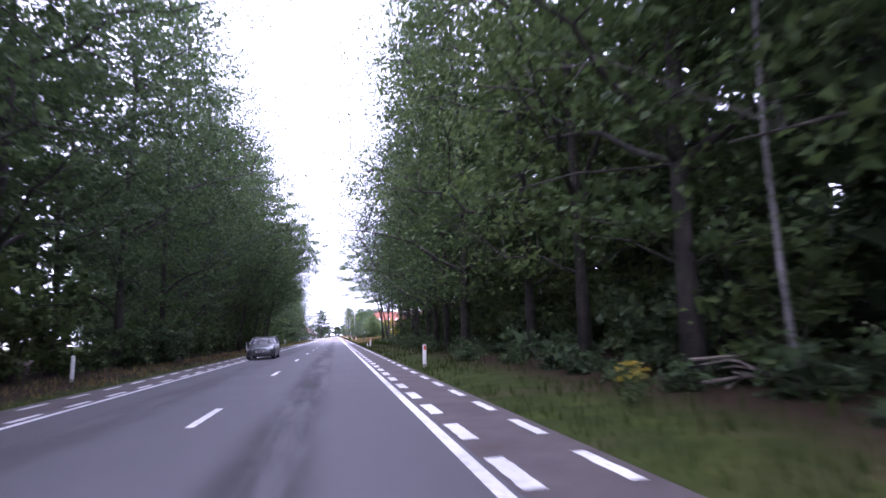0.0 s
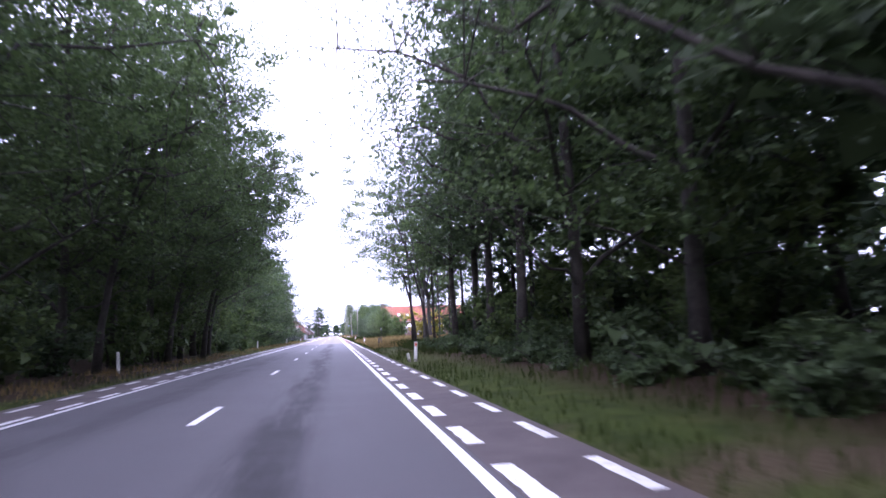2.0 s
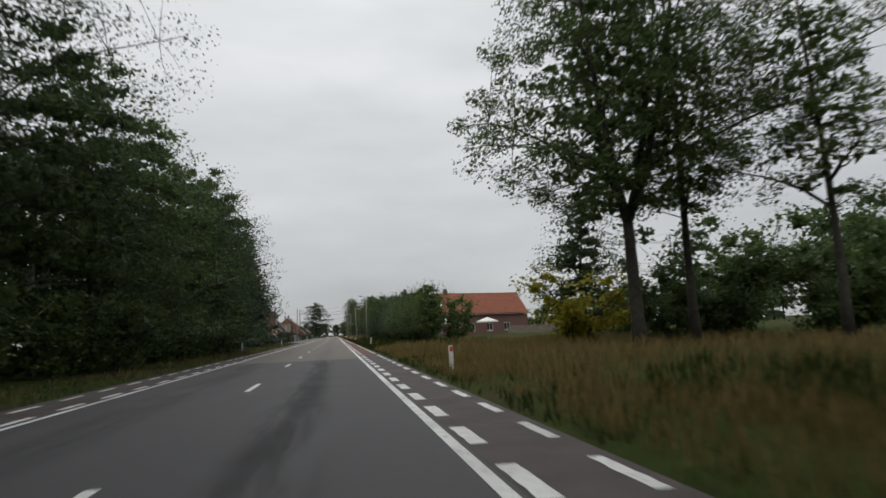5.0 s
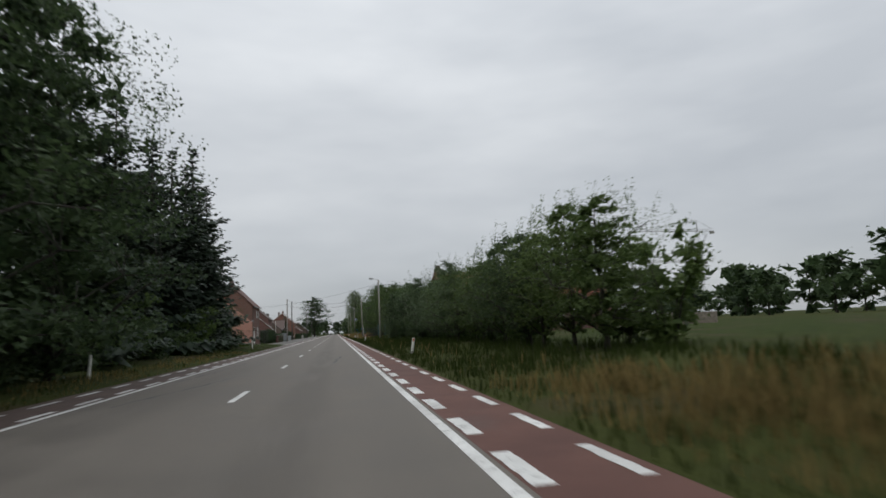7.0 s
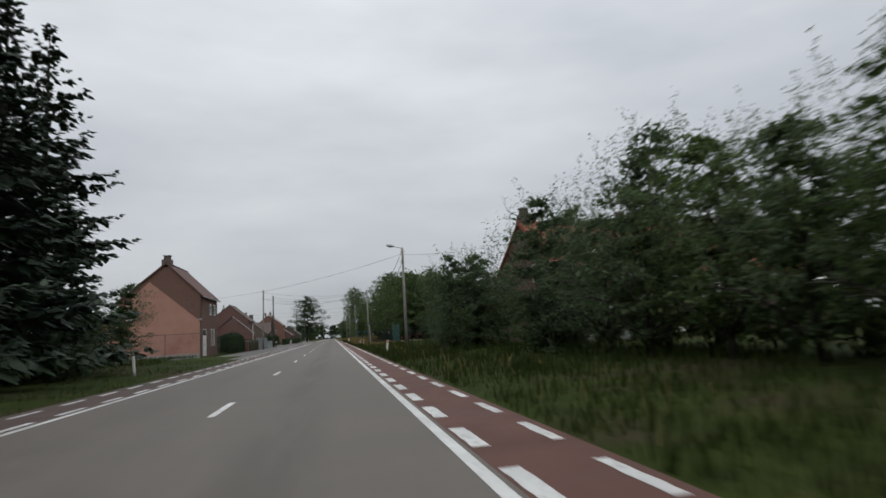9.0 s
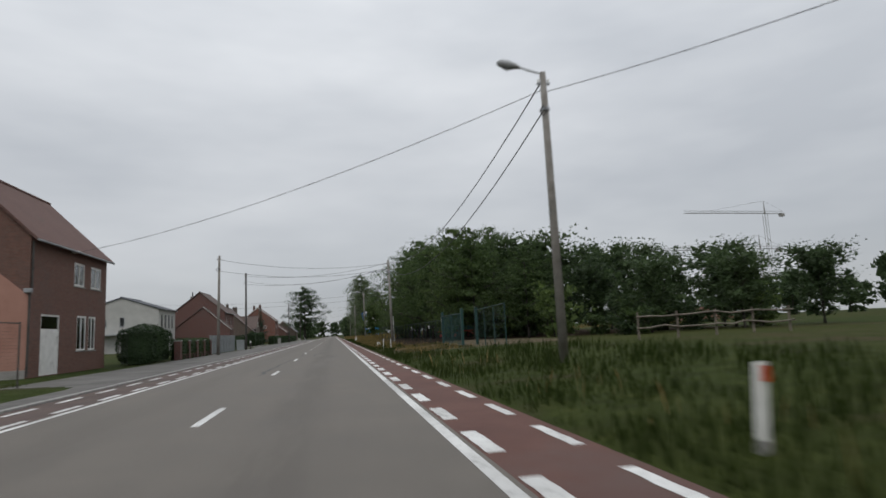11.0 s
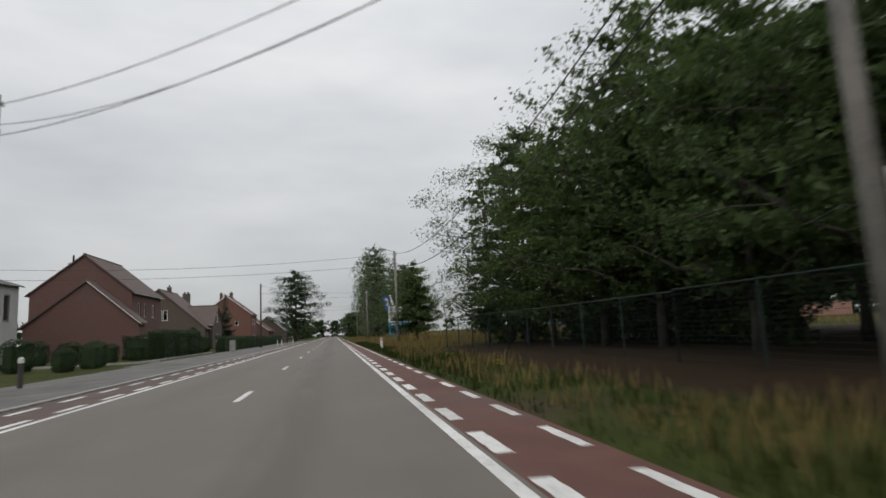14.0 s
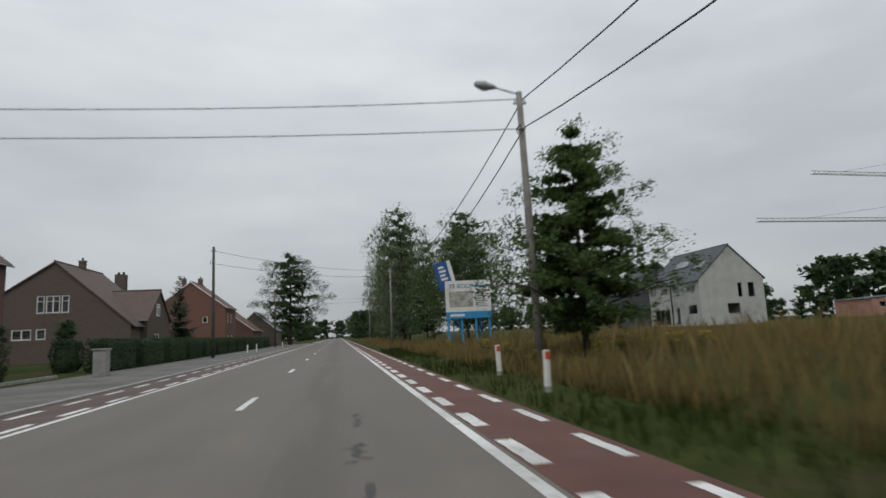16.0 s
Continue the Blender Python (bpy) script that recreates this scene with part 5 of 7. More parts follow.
def utility_pole(x, y, h, mat, label, lean=0.0, lamp=False, r0=0.15, group="overhead line poles"):
    root = thing("utility_pole", pose(x, y, -0.02, 0, lean, 0), label, "utility pole", group)
    part("pole", Geo().tube([(0, 0, -0.2), (0, 0, h * 0.5), (0, 0, h)], [r0, r0 * 0.85, r0 * 0.68], 10), mat, root, smooth=True)
    br = part("bracket", Geo().box(-0.22, -0.04, h - 0.42, 0.22, 0.04, h - 0.36), M_METAL, root)
    for dx in (-0.17, 0.17):
        part("insulator", Geo().tube([(dx, 0, h - 0.355), (dx, 0, h - 0.24)], [0.04, 0.03], 7), M_POST, br)
    part("clamp", Geo().tube([(0, 0, h - 1.32), (0, 0, h - 1.22)], r0 * 0.95, 10), M_METAL, root)
    part("cable_loop", Geo().tube([(-0.12, -0.16, h - 1.2), (-0.26, -0.2, h - 1.4), (-0.16, -0.18, h - 1.58), (-0.03, -0.17, h - 1.42), (-0.1, -0.17, h - 1.22)], 0.022, 5), M_CABLE, root)
    if lamp:
        arm = part("lamp_arm", Geo().tube([(0, 0, h - 0.06), (-0.35, 0, h + 0.02), (-0.85, 0, h + 0.16)], 0.032, 7), M_LAMP, root)
        g = Geo().tube([(-0.78, 0, h + 0.15), (-0.92, 0, h + 0.18), (-1.2, 0, h + 0.24), (-1.45, 0, h + 0.27), (-1.55, 0, h + 0.27)], [0.05, 0.10, 0.145, 0.12, 0.04], 10)
        head = part("lamp_head", g, M_LAMP, arm, smooth=True)
        part("lamp_bowl", Geo().tube([(-1.02, 0, h + 0.13), (-1.22, 0, h + 0.12), (-1.42, 0, h + 0.18)], [0.06, 0.10, 0.05], 8), M_GLASS, head)
    return root


POLES = dict(P0=(9.2, 220.3, 9.6), P1=(8.55, 267.6, 9.3), P2=(8.3, 319.0, 9.3), P3=(8.3, 372.0, 9.3), P4=(8.4, 424.0, 9.3), L0=(-8.9, 214.0, 9.0), L1=(-8.5, 262.0, 9.5), L2=(-8.9, 283.2, 10.0),
             L3=(-8.55, 354.0, 9.6), L4=(-8.6, 405.0, 9.4))
for k, (x, y, h) in POLES.items():
    if k == "L0":
        continue
    right = k.startswith("P")
    lamp = k in ("P0", "P2", "P4")
    utility_pole(x, y, h, M_WOODPOLE if right or k == "L1" else M_DARKPOLE,
                 "grey concrete pole with a street lamp and cables" if lamp else "weathered utility pole carrying overhead cables", {"P1": -1.2, "P2": -0.8, "L1": 0.6}.get(k, 0.0), lamp)
g = Geo().tube([(0, 0, 0.05), (0, 0, 3.0)], 0.028, 6)
pipe = thing("cable_conduit", pose(8.74, 267.5, 0.05, 0, -1.2, 0), "pale cable conduit running up the pole", "conduit")
part("pipe", g, M_POST, pipe)


def wire(a, b, sag, r=0.022):
    pts = [tuple(Vector(a).lerp(Vector(b), i / 16) - Vector((0, 0, 4 * sag * (i / 16) * (1 - i / 16)))) for i in range(17)]
    root = thing("overhead_cable", Matrix(), "black overhead cable sagging between poles", "cable", "overhead cables")
    part("cable", Geo().tube(pts, r, 5), M_CABLE, root, smooth=True)


def top(k, drop):
    x, y, h = POLES[k]
    return (x, y, h - drop)


for a, b in (("P0", "P1"), ("P1", "P2"), ("P2", "P3"), ("P3", "P4")):
    wire(top(a, 0.25), top(b, 0.25), 1.9)
    wire(top(a, 1.25), top(b, 1.25), 1.95 if b == "P4" else 2.2)
for a, b, s in (("P1", "L1", 0.75), ("P1", "L2", 0.75), ("P3", "L3", 0.5), ("P4", "L4", 0.5)):
    wire(top(a, 0.3), top(b, 0.4), s, 0.015)
    wire(top(a, 0.9), top(b, 1.5), s * 1.05, 0.015)
wire((8.3, 319, 9.05), (-33.0, 317.0, 8.6), 0.9, 0.015)
wire((8.3, 319, 8.0), (-33.0, 317.0, 7.6), 0.7, 0.015)
wire((8.55, 267.6, 8.6), (-8.9, 283.2, 8.9), 1.1, 0.012)
wire((-12.0, 239.4, 6.75), (9.2, 220.3, 9.0), 0.6, 0.012)
wire((9.2, 220.3, 8.9), (17.0, 206.0, 7.8), 0.3, 0.012)


# ---- fences and garden walls ----
def net_fence(label, pts, height, post_every, mat, mesh_gap=0.14, post_r=0.03, rail=True, group=""):
    """Posts, rails and a wire net along the points of the plan."""
    root = thing("mesh_fence", Matrix(), label, "fence", group)
    net = Geo()
    t = 0.0025
    for (ax, ay), (bx, by) in zip(pts, pts[1:]):
        ln = math.hypot(bx - ax, by - ay)
        n = max(1, round(ln / post_every))
        ux, uy = (bx - ax) / ln, (by - ay) / ln
        za = max(0.0, ground_height(ax, ay))
        for i in range(n + 1):
            x, y = ax + ux * ln * i / n, ay + uy * ln * i / n
            p = part("post", Geo().tube([(x, y, za - 0.2), (x, y, za + height + 0.05)], post_r, 6), mat, root)
        if rail:
            part("rail", Geo().tube([(ax, ay, za + height), (bx, by, za + height)], 0.022, 6), mat, root)
        k = int(ln / mesh_gap)
        for i in range(k):
            x, y = ax + ux * ln * i / k, ay + uy * ln * i / k
            net.poly([(x - ux * t, y - uy * t, za + 0.03), (x + ux * t, y + uy * t, za + 0.03), (x + ux * t, y + uy * t, za + height), (x - ux * t, y - uy * t, za + height)])
        for i in range(int(height / mesh_gap)):
            z = za + 0.05 + i * mesh_gap
            net.poly([(ax, ay, z - t), (bx, by, z - t), (bx, by, z + t), (ax, ay, z + t)])
    tagged(part("wire_net", net, mat, root), kind="stuff")
    return root


net_fence("green wire fence with steel posts along the trees", [(11.0, 232.5), (11.72, 241.75)], 2.3, 3.0, M_GREEN_PAINT, 0.10)
net_fence("green wire fence with steel posts along the trees", [(11.0, 250.5), (11.0, 276.0), (10.6, 290.0), (9.8, 302.0), (24.0, 303.5)], 1.85, 3.0, M_FENCE_DARK, 0.12)
gate = thing("double_gate", Matrix(), "tall green steel gate across a dirt drive", "gate")
for x, y in ((11.0, 243.0), (11.75, 241.9), (11.0, 250.4)):
    part("gate_post", Geo().box(x - 0.09, y - 0.09, -0.1, x + 0.09, y + 0.09, 2.75), M_GREEN_PAINT, gate, bevel=0.01)
for (ax, ay), (bx, by) in (((11.0, 243.15), (11.0, 246.7)), ((11.0, 246.8), (11.0, 250.25))):
    leaf = Geo()
    for z in (0.25, 2.42):
        leaf.tube([(ax, ay, z), (bx, by, z)], 0.03, 6)
    for y in (ay, by):
        leaf.tube([(ax, y, 0.2), (ax, y, 2.45)], 0.03, 6)
    lf = part("gate_leaf", leaf, M_GREEN_PAINT, gate)
    bars = Geo()
    for i in range(1, 36):
        y = ay + (by - ay) * i / 36
        bars.box(ax - 0.004, y - 0.004, 0.25, ax + 0.004, y + 0.004, 2.42)
    tagged(part("wire_mesh", bars, M_GREEN_PAINT, lf), kind="stuff")
for y, z in ((250.52, 2.0), (257.3, 1.45), (269.5, 1.5)):
    nb = thing("notice_plate", pose(10.93, y, z), "small white notice plate fixed to the fence", "sign", "notice plates")
    part("plate", Geo().box(-0.01, -0.13, 0.0, 0.01, 0.13, 0.34), M_TRIM, nb)
    part("notice_print", Geo().box(-0.014, -0.09, 0.2, -0.011, 0.09, 0.24).box(-0.014, -0.09, 0.1, -0.011, 0.07, 0.13), M_DARK, nb)
rustic = thing("rail_fence", Matrix(), "rustic fence of crooked pale rails", "fence")
r = rnd(5)
for z in (0.62, 1.22):
    part("rail", Geo().tube([(18.0 + i * 0.8, 231.8 + r.normal() * 0.05, z + 0.3 + r.normal() * 0.06) for i in range(13)], 0.05, 6), M_OLDWOOD, rustic, smooth=True)
for i in range(5):
    x = 18.1 + i * 2.3
    part("post", Geo().tube([(x, 231.9, 0.0), (x + 0.03, 231.9, 1.75)], [0.07, 0.06], 7), M_OLDWOOD, rustic)

# dark garden fence in front of the salmon gable
net_fence("dark wire garden fence with steel posts beside the drive", [(-26.6, 219.3), (-9.1, 219.3), (-8.85, 226.6)], 2.15, 3.0, M_DARKPOLE, 0.12)
tagged(part("garden_wall", Geo().box(-26.6, 219.36, -0.05, -9.15, 219.42, 0.30), M_CONC), "low concrete plank below a garden fence", "wall", kind="structure")
slab("drive", -24.0, -9.604, 213.6, 219.2, 0.10, 0.30, M_PAVE, "grey gravel drive before a garden fence", "drive")
mail = thing("letterbox", pose(-9.9, 254.2, 0.0), "grey letterbox on a post beside the drive", "letterbox")
part("box", Geo().box(-0.18, -0.14, 0.95, 0.18, 0.14, 1.35), M_METAL, mail, bevel=0.01)
part("stand", Geo().box(-0.05, -0.05, 0, 0.05, 0.05, 0.95), M_METAL, mail)

# brick piers with a hedge between them
for i in range(5):
    y = 252.5 + i * 2.9
    pier = thing("brick_pier", pose(-9.75, y, 0.0), "brick garden pier with a concrete cap", "pier", "brick garden piers")
    part("shaft", Geo().box(-0.24, -0.24, -0.05, 0.24, 0.24, 1.45), M_BRICK_RED, pier)
    part("cap", Geo().box(-0.30, -0.30, 1.452, 0.30, 0.30, 1.54), M_CONC, pier, bevel=0.015)
tagged(part("garden_wall", Geo().box(-9.87, 252.75, -0.05, -9.63, 264.0, 0.45), M_BRICK_RED), "low brick garden wall between piers", "wall", kind="structure")
# grey screens
for i in range(8):
    y = 265.2 + i * 1.88
    sc = thing("screen_panel", pose(-9.85, y, 0.0), "grey composite garden screen between posts", "screen", "grey garden screens")
    for k in range(10):
        part("board", Geo().box(-0.025, 0.06, 0.06 + k * 0.18, 0.025, 1.80, 0.235 + k * 0.18), M_GREY_PANEL, sc)
    part("post", Geo().box(-0.05, -0.05, -0.1, 0.05, 0.05, 1.95), M_METAL, sc)
    part("rail", Geo().box(-0.04, 0.055, 1.87, 0.04, 1.82, 1.92), M_METAL, sc)
cab = thing("utility_cabinet", pose(-9.7, 283.9, 0.0), "grey utility cabinet on the pavement", "cabinet")
part("body", Geo().box(-0.45, -0.3, 0.0, 0.45, 0.3, 1.25), M_GREY_PANEL, cab, bevel=0.015)
part("roof", Geo().box(-0.5, -0.35, 1.252, 0.5, 0.35, 1.32), M_METAL, cab, bevel=0.01)
part("door", Geo().box(0.452, -0.25, 0.1, 0.468, 0.25, 1.15), M_GREY_PANEL, cab)
hyd = thing("hydrant_post", pose(-8.6, 285.0, 0.0), "dark hydrant post with a white top", "hydrant")
part("shaft", Geo().tube([(0, 0, 0), (0, 0, 0.9)], 0.09, 8), M_DARKPOLE, hyd)
part("cap", Geo().tube([(0, 0, 0.9), (0, 0, 1.05), (0, 0, 1.1)], [0.1, 0.1, 0.03], 8), M_POST, hyd)
flag = thing("flag_pole", pose(-14.0, 293.3, 0.0), "white pole in a front garden", "pole")
part("shaft", Geo().tube([(0, 0, 0), (0, 0, 5.3)], [0.05, 0.035], 8), M_POST, flag)
part("knob", Geo().tube([(0, 0, 5.3), (0, 0, 5.36), (0, 0, 5.4)], [0.03, 0.05, 0.01], 8), M_METAL, flag)
tagged(part("garden_wall", Geo().box(-11.4, 306.9, 0.0, -11.2, 332.0, 0.14), M_CONC), "low pale concrete garden edging", "wall", kind="structure")
tagged(part("garden_wall", Geo().box(-23.0, 306.6, 0.0, -9.9, 306.8, 0.16), M_CONC), "low pale concrete edging across a front garden", "wall", kind="structure")
pill = thing("gate_pillar", pose(-8.9, 330.9, 0.03), "concrete gate pillar at a garden entrance", "pillar")
part("shaft", Geo().box(-0.28, -0.28, 0, 0.28, 0.28, 1.2), M_CONC, pill, bevel=0.02)
part("cap", Geo().box(-0.33, -0.33, 1.202, 0.33, 0.33, 1.28), M_CONC, pill, bevel=0.02)


def make_hedge(name, seed, lx, ly, lz, leaves, label, mat=None, leaf=0.10, rounding=0.0):
    """Clipped hedge: leaves crowd its faces round a core of stems."""
    r = rnd(seed)
    n = leaves
    p = r.rand(n, 3) * 2 - 1
    ax = r.randint(0, 3, n)
    inset = 1 - 0.25 * r.rand(n) ** 2
    s = np.sign(p[np.arange(n), ax])
    p[np.arange(n), ax] = s * inset
    if rounding:
        ln = np.linalg.norm(p, axis=1)[:, None]
        p = p * (1 - rounding) + p / ln * rounding
    lump = 1 + 0.07 * np.sin(p[:, 1:2] * ly * 1.7) * np.cos(p[:, 2:3] * 3)
    c = p * np.array([lx / 2, ly / 2, lz / 2]) * lump + np.array([0, 0, lz / 2 + 0.02]) + r.normal(size=(n, 3)) * 0.04
    c[:, 2] = np.maximum(c[:, 2], 0.05)
    v, q = leaf_quads(c, np.full(n, leaf), r)
    root = thing(name, Matrix(), label, "hedge")
    g = Geo()
    for k in range(max(2, int(ly / 0.6))):
        y = -ly / 2 + (k + 0.5) * 0.6
        g.tube([(0, y, -0.05), (0.05, y, lz * 0.5), (-0.05, y + 0.1, lz * 0.85)], [0.04, 0.03, 0.015], 5)
    core = 0.78 - 0.22 * rounding
    part("stem", g, M_BARK, root)
    part("core", Geo().box(-lx / 2 * core, -ly / 2 * core, 0.1, lx / 2 * core, ly / 2 * core, lz * (0.5 + core / 2)), M_HEDGE, root)
    part("foliage", fast_mesh("foliage", v, q, mat or M_HEDGE), None, root)
    return root


hedge_big = make_hedge("clipped_hedge", 51, 1.6, 4.6, 2.45, 9000, "tall clipped dark green hedge beside the pavement", rounding=0.3)
for y in (317.2, 321.9, 326.6):
    put(hedge_big, -12.45, y)
hedge_gap = make_hedge("clipped_hedge", 52, 1.2, 3.0, 2.2, 4600, "clipped hedge block in a front garden", rounding=0.3)
put(hedge_gap, -15.0, 319.5, 90, 0.98)
hedge_low = make_hedge("clipped_hedge", 53, 1.1, 6.0, 1.75, 6000, "clipped green hedge along the pavement")
for y in (339, 345.2, 351.4, 357.6, 363.8, 370, 376.2, 382.4, 388.6, 396, 404, 412):
    put(hedge_low, -11.1, y)
hedge_pier = make_hedge("clipped_hedge", 54, 0.9, 2.3, 1.6, 3000, "brownish hedge growing between brick piers", M_LEAF_DARK)
for i in range(4):
    put(hedge_pier, -10.0, 253.95 + 2.9 * i)
ball = make_hedge("round_bush", 55, 2.2, 2.2, 2.4, 4000, "rounded evergreen bush in a front garden", rounding=0.75)
for x, y, s in ((-15.5, 313.6, 0.62), (-17.2, 314.6, 0.7), (-19.0, 315.0, 0.75), (-14.0, 315.0, 0.55), (-21.0, 314.0, 0.8), (-13.5, 338.5, 0.8), (-12.5, 298.0, 0.55), (-12.4, 301.5, 0.6), (-13.0, 303.5, 0.7), (-13.0, 322.5, 0.7), (-13.2, 326.0, 0.8), (-16, 300.5, 0.8), (-13.4, 256.0, 1.1), (-11.0, 246.6, 1.1), (-11.1, 249.2, 1.16), (-11.2, 251.6, 1.08), (-14.0, 259.5, 1.0)):
    put(ball, x, y, 37 * y, s)

# ---- terrace before the farmhouse ----
def parasol(x, y, s=1.0):
    root = thing("parasol", pose(x, y, 0.2), "white canvas parasol standing open on the terrace", "parasol", "terrace parasols")
    g = Geo()
    n = 8
    for i in range(n):
        a, b = 2 * math.pi * i / n, 2 * math.pi * (i + 1) / n
        rim = 2.1 * s
        p = [(0, 0, 3.3), (math.cos(a) * rim, math.sin(a) * rim, 2.55), (math.cos(b) * rim, math.sin(b) * rim, 2.55)]
        g.prism(p, (0, 0, -0.02))
        g.prism([p[1], p[2], (p[2][0], p[2][1], 2.33), (p[1][0], p[1][1], 2.33)], (-p[1][0] * 0.01, -p[1][1] * 0.01, 0))
    part("canopy", g, M_CANVAS, root)
    part("pole", Geo().tube([(0, 0, 0), (0, 0, 3.35)], 0.035, 8), M_OLDWOOD, root)
    part("foot", Geo().box(-0.35, -0.35, -0.05, 0.35, 0.35, 0.08), M_CONC, root, bevel=0.02)


parasol(22.4, 193.0)
parasol(30.0, 193.0)
parasol(25.4, 195.4, 0.7)
awn = thing("marquee", Matrix(), "pale canvas tunnel marquee on the farmhouse yard", "marquee")
ARCH = [(0.0, 0.25), (0.0, 2.30), (0.10, 2.62), (0.5, 2.86), (1.6, 3.02), (3.2, 3.22), (4.2, 3.24), (5.0, 3.05), (5.7, 2.6), (6.1, 1.9), (6.25, 0.25)]
rim = [(13.6 + u, 196.2, z) for u, z in ARCH] + [(13.6 + 3.12 + (u - 3.12) * 0.985, 196.2, z - 0.045) for u, z in reversed(ARCH)]
part("cloth", Geo().prism(rim, (0.9, 4.2, 0.0)), M_FOIL, awn)
part("end_panel", Geo().prism([(13.62 + u * 0.995, 196.24, z - 0.045) for u, z in ARCH], (0.006, 0.03, 0)), M_FOIL, awn)
for u in (0.05, 3.1, 6.2):
    part("leg", Geo().tube([(13.6 + u, 196.17, 0.0), (13.6 + u, 196.17, 1.9 if u != 3.1 else 3.15)], 0.04, 6), M_METAL, awn)
tagged(part("garden_wall", Geo().box(33.0, 190.0, 0.1, 48.0, 190.25, 1.7), M_OLDWOOD), "dark timber screen beside the terrace", "wall", kind="structure")

# ---- billboard on the building land ----
bb = thing("billboard", pose(11.0, 341.2, 0.25, 0, 0, -4), "white and blue property billboard on blue legs", "billboard")
M_BLUE = surface("blue_enamel", (0.02, 0.20, 0.40), (0.035, 0.27, 0.50), 2, 40, 0.5, 0.05)
M_BLUE_DEEP = surface("deep_blue_enamel", (0.015, 0.07, 0.22), (0.025, 0.10, 0.30), 2, 40, 0.5, 0.05)
M_PHOTO = surface("printed_picture", (0.16, 0.17, 0.13), (0.52, 0.50, 0.44), 2.5, 9, 0.6, 0.0, stain=(0.10, 0.16, 0.08))
board = part("board", Geo().box(-1.6, 0.0, 1.95, 1.6, 0.06, 4.6), M_TRIM, bb, "white printed board")
part("stripe", Geo().box(-1.6, -0.012, 1.95, 1.6, -0.002, 2.42), M_BLUE, board, "blue stripe along the foot of the board")
part("picture", Geo().box(-1.35, -0.012, 2.75, 0.35, -0.002, 3.85), M_PHOTO, board)
for k in range(9):
    part("text_line", Geo().box(0.55, -0.01, 2.75 + 0.12 * k, 1.40 - 0.13 * (k % 3), -0.002, 2.80 + 0.12 * k), M_SLATE, board)
part("text_line", Geo().box(0.35, -0.01, 4.12, 1.45, -0.002, 4.26), M_BLUE, board)
part("text_line", Geo().box(-1.3, -0.016, 2.10, -0.3, -0.0125, 2.26), M_TRIM, board)
for x in (-1.45, -0.5, 0.5, 1.45):
    part("leg", Geo().box(x - 0.07, 0.064, -0.2, x + 0.07, 0.2, 4.4), M_BLUE, bb)
for x in (-1.0, 1.0):
    part("brace", Geo().tube([(x, 0.2, 3.2), (x, 1.5, 0.0)], 0.05, 6), M_BLUE, bb)
tx = bpy.data.curves.new("headline", "FONT")
tx.body, tx.size, tx.extrude = "TE KOOP", 0.42, 0.004
t_ob = new("headline", tx)
t_ob.parent = board
t_ob.matrix_basis = pose(-1.35, -0.012, 4.07, 90, 0, 0)
tx.materials.append(M_BLUE_DEEP)
b2 = thing("tilted_sign", pose(10.8, 341.9, 0.25, 0, -14, 0), "blue and white sign standing askew behind a billboard", "sign")
pb = part("panel", Geo().box(-0.62, 0.0, 4.2, 0.62, 0.05, 6.2), M_BLUE_DEEP, b2)
part("white_edge", Geo().box(0.36, -0.012, 4.2, 0.62, -0.002, 6.2), M_TRIM, pb)
for k in range(4):
    part("logo_bar", Geo().box(-0.35, -0.012, 4.9 + k * 0.28, 0.15 - 0.1 * (k % 2), -0.002, 5.06 + k * 0.28), M_TRIM, pb)
part("leg", Geo().box(-0.06, 0.055, -0.2, 0.06, 0.15, 4.6), M_BLUE, b2)

# ---- farm trailer under the trees ----
M_TYRE = surface("tyre_rubber", (0.015, 0.015, 0.015), (0.03, 0.03, 0.03), 8, 60, 0.85, 0.2)
M_RED_PAINT = surface("red_paint", (0.22, 0.03, 0.02), (0.30, 0.05, 0.035), 3, 50, 0.6, 0.1, stain=(0.15, 0.05, 0.03))
trailer = thing("farm_trailer", pose(16.2, 270.8, 0.25, 0, 0, 25), "green farm trailer with a red frame under trees", "trailer")
part("bed", Geo().box(-1.0, -2.2, 0.95, 1.0, 2.2, 1.45), M_GREEN_PAINT, trailer, bevel=0.02)
part("chassis", Geo().box(-0.9, -2.3, 0.80, 0.9, 2.3, 0.946), M_RED_PAINT, trailer)
part("drawbar", Geo().tube([(0, -2.3, 0.85), (0, -3.6, 0.5)], 0.06, 6), M_RED_PAINT, trailer)
for x in (-0.95, 0.95):
    for y in (-1.4, 1.4):
        w = part("wheel", Geo().tube([(x - 0.12, y, 0.42), (x + 0.12, y, 0.42)], 0.42, 18), M_TYRE, trailer)
        part("rim", Geo().tube([(x - 0.14, y, 0.42), (x + 0.14, y, 0.42)], 0.22, 14), M_RED_PAINT, w)
for x, y in ((-0.5, -1.2), (0.3, -0.2), (-0.3, 0.9), (0.5, 1.5)):
    part("sack", Geo().tube([(x, y, 1.4), (x, y, 1.65), (x, y, 1.85), (x, y, 1.9)], [0.3, 0.36, 0.26, 0.05], 9), M_CANVAS, trailer, smooth=True)


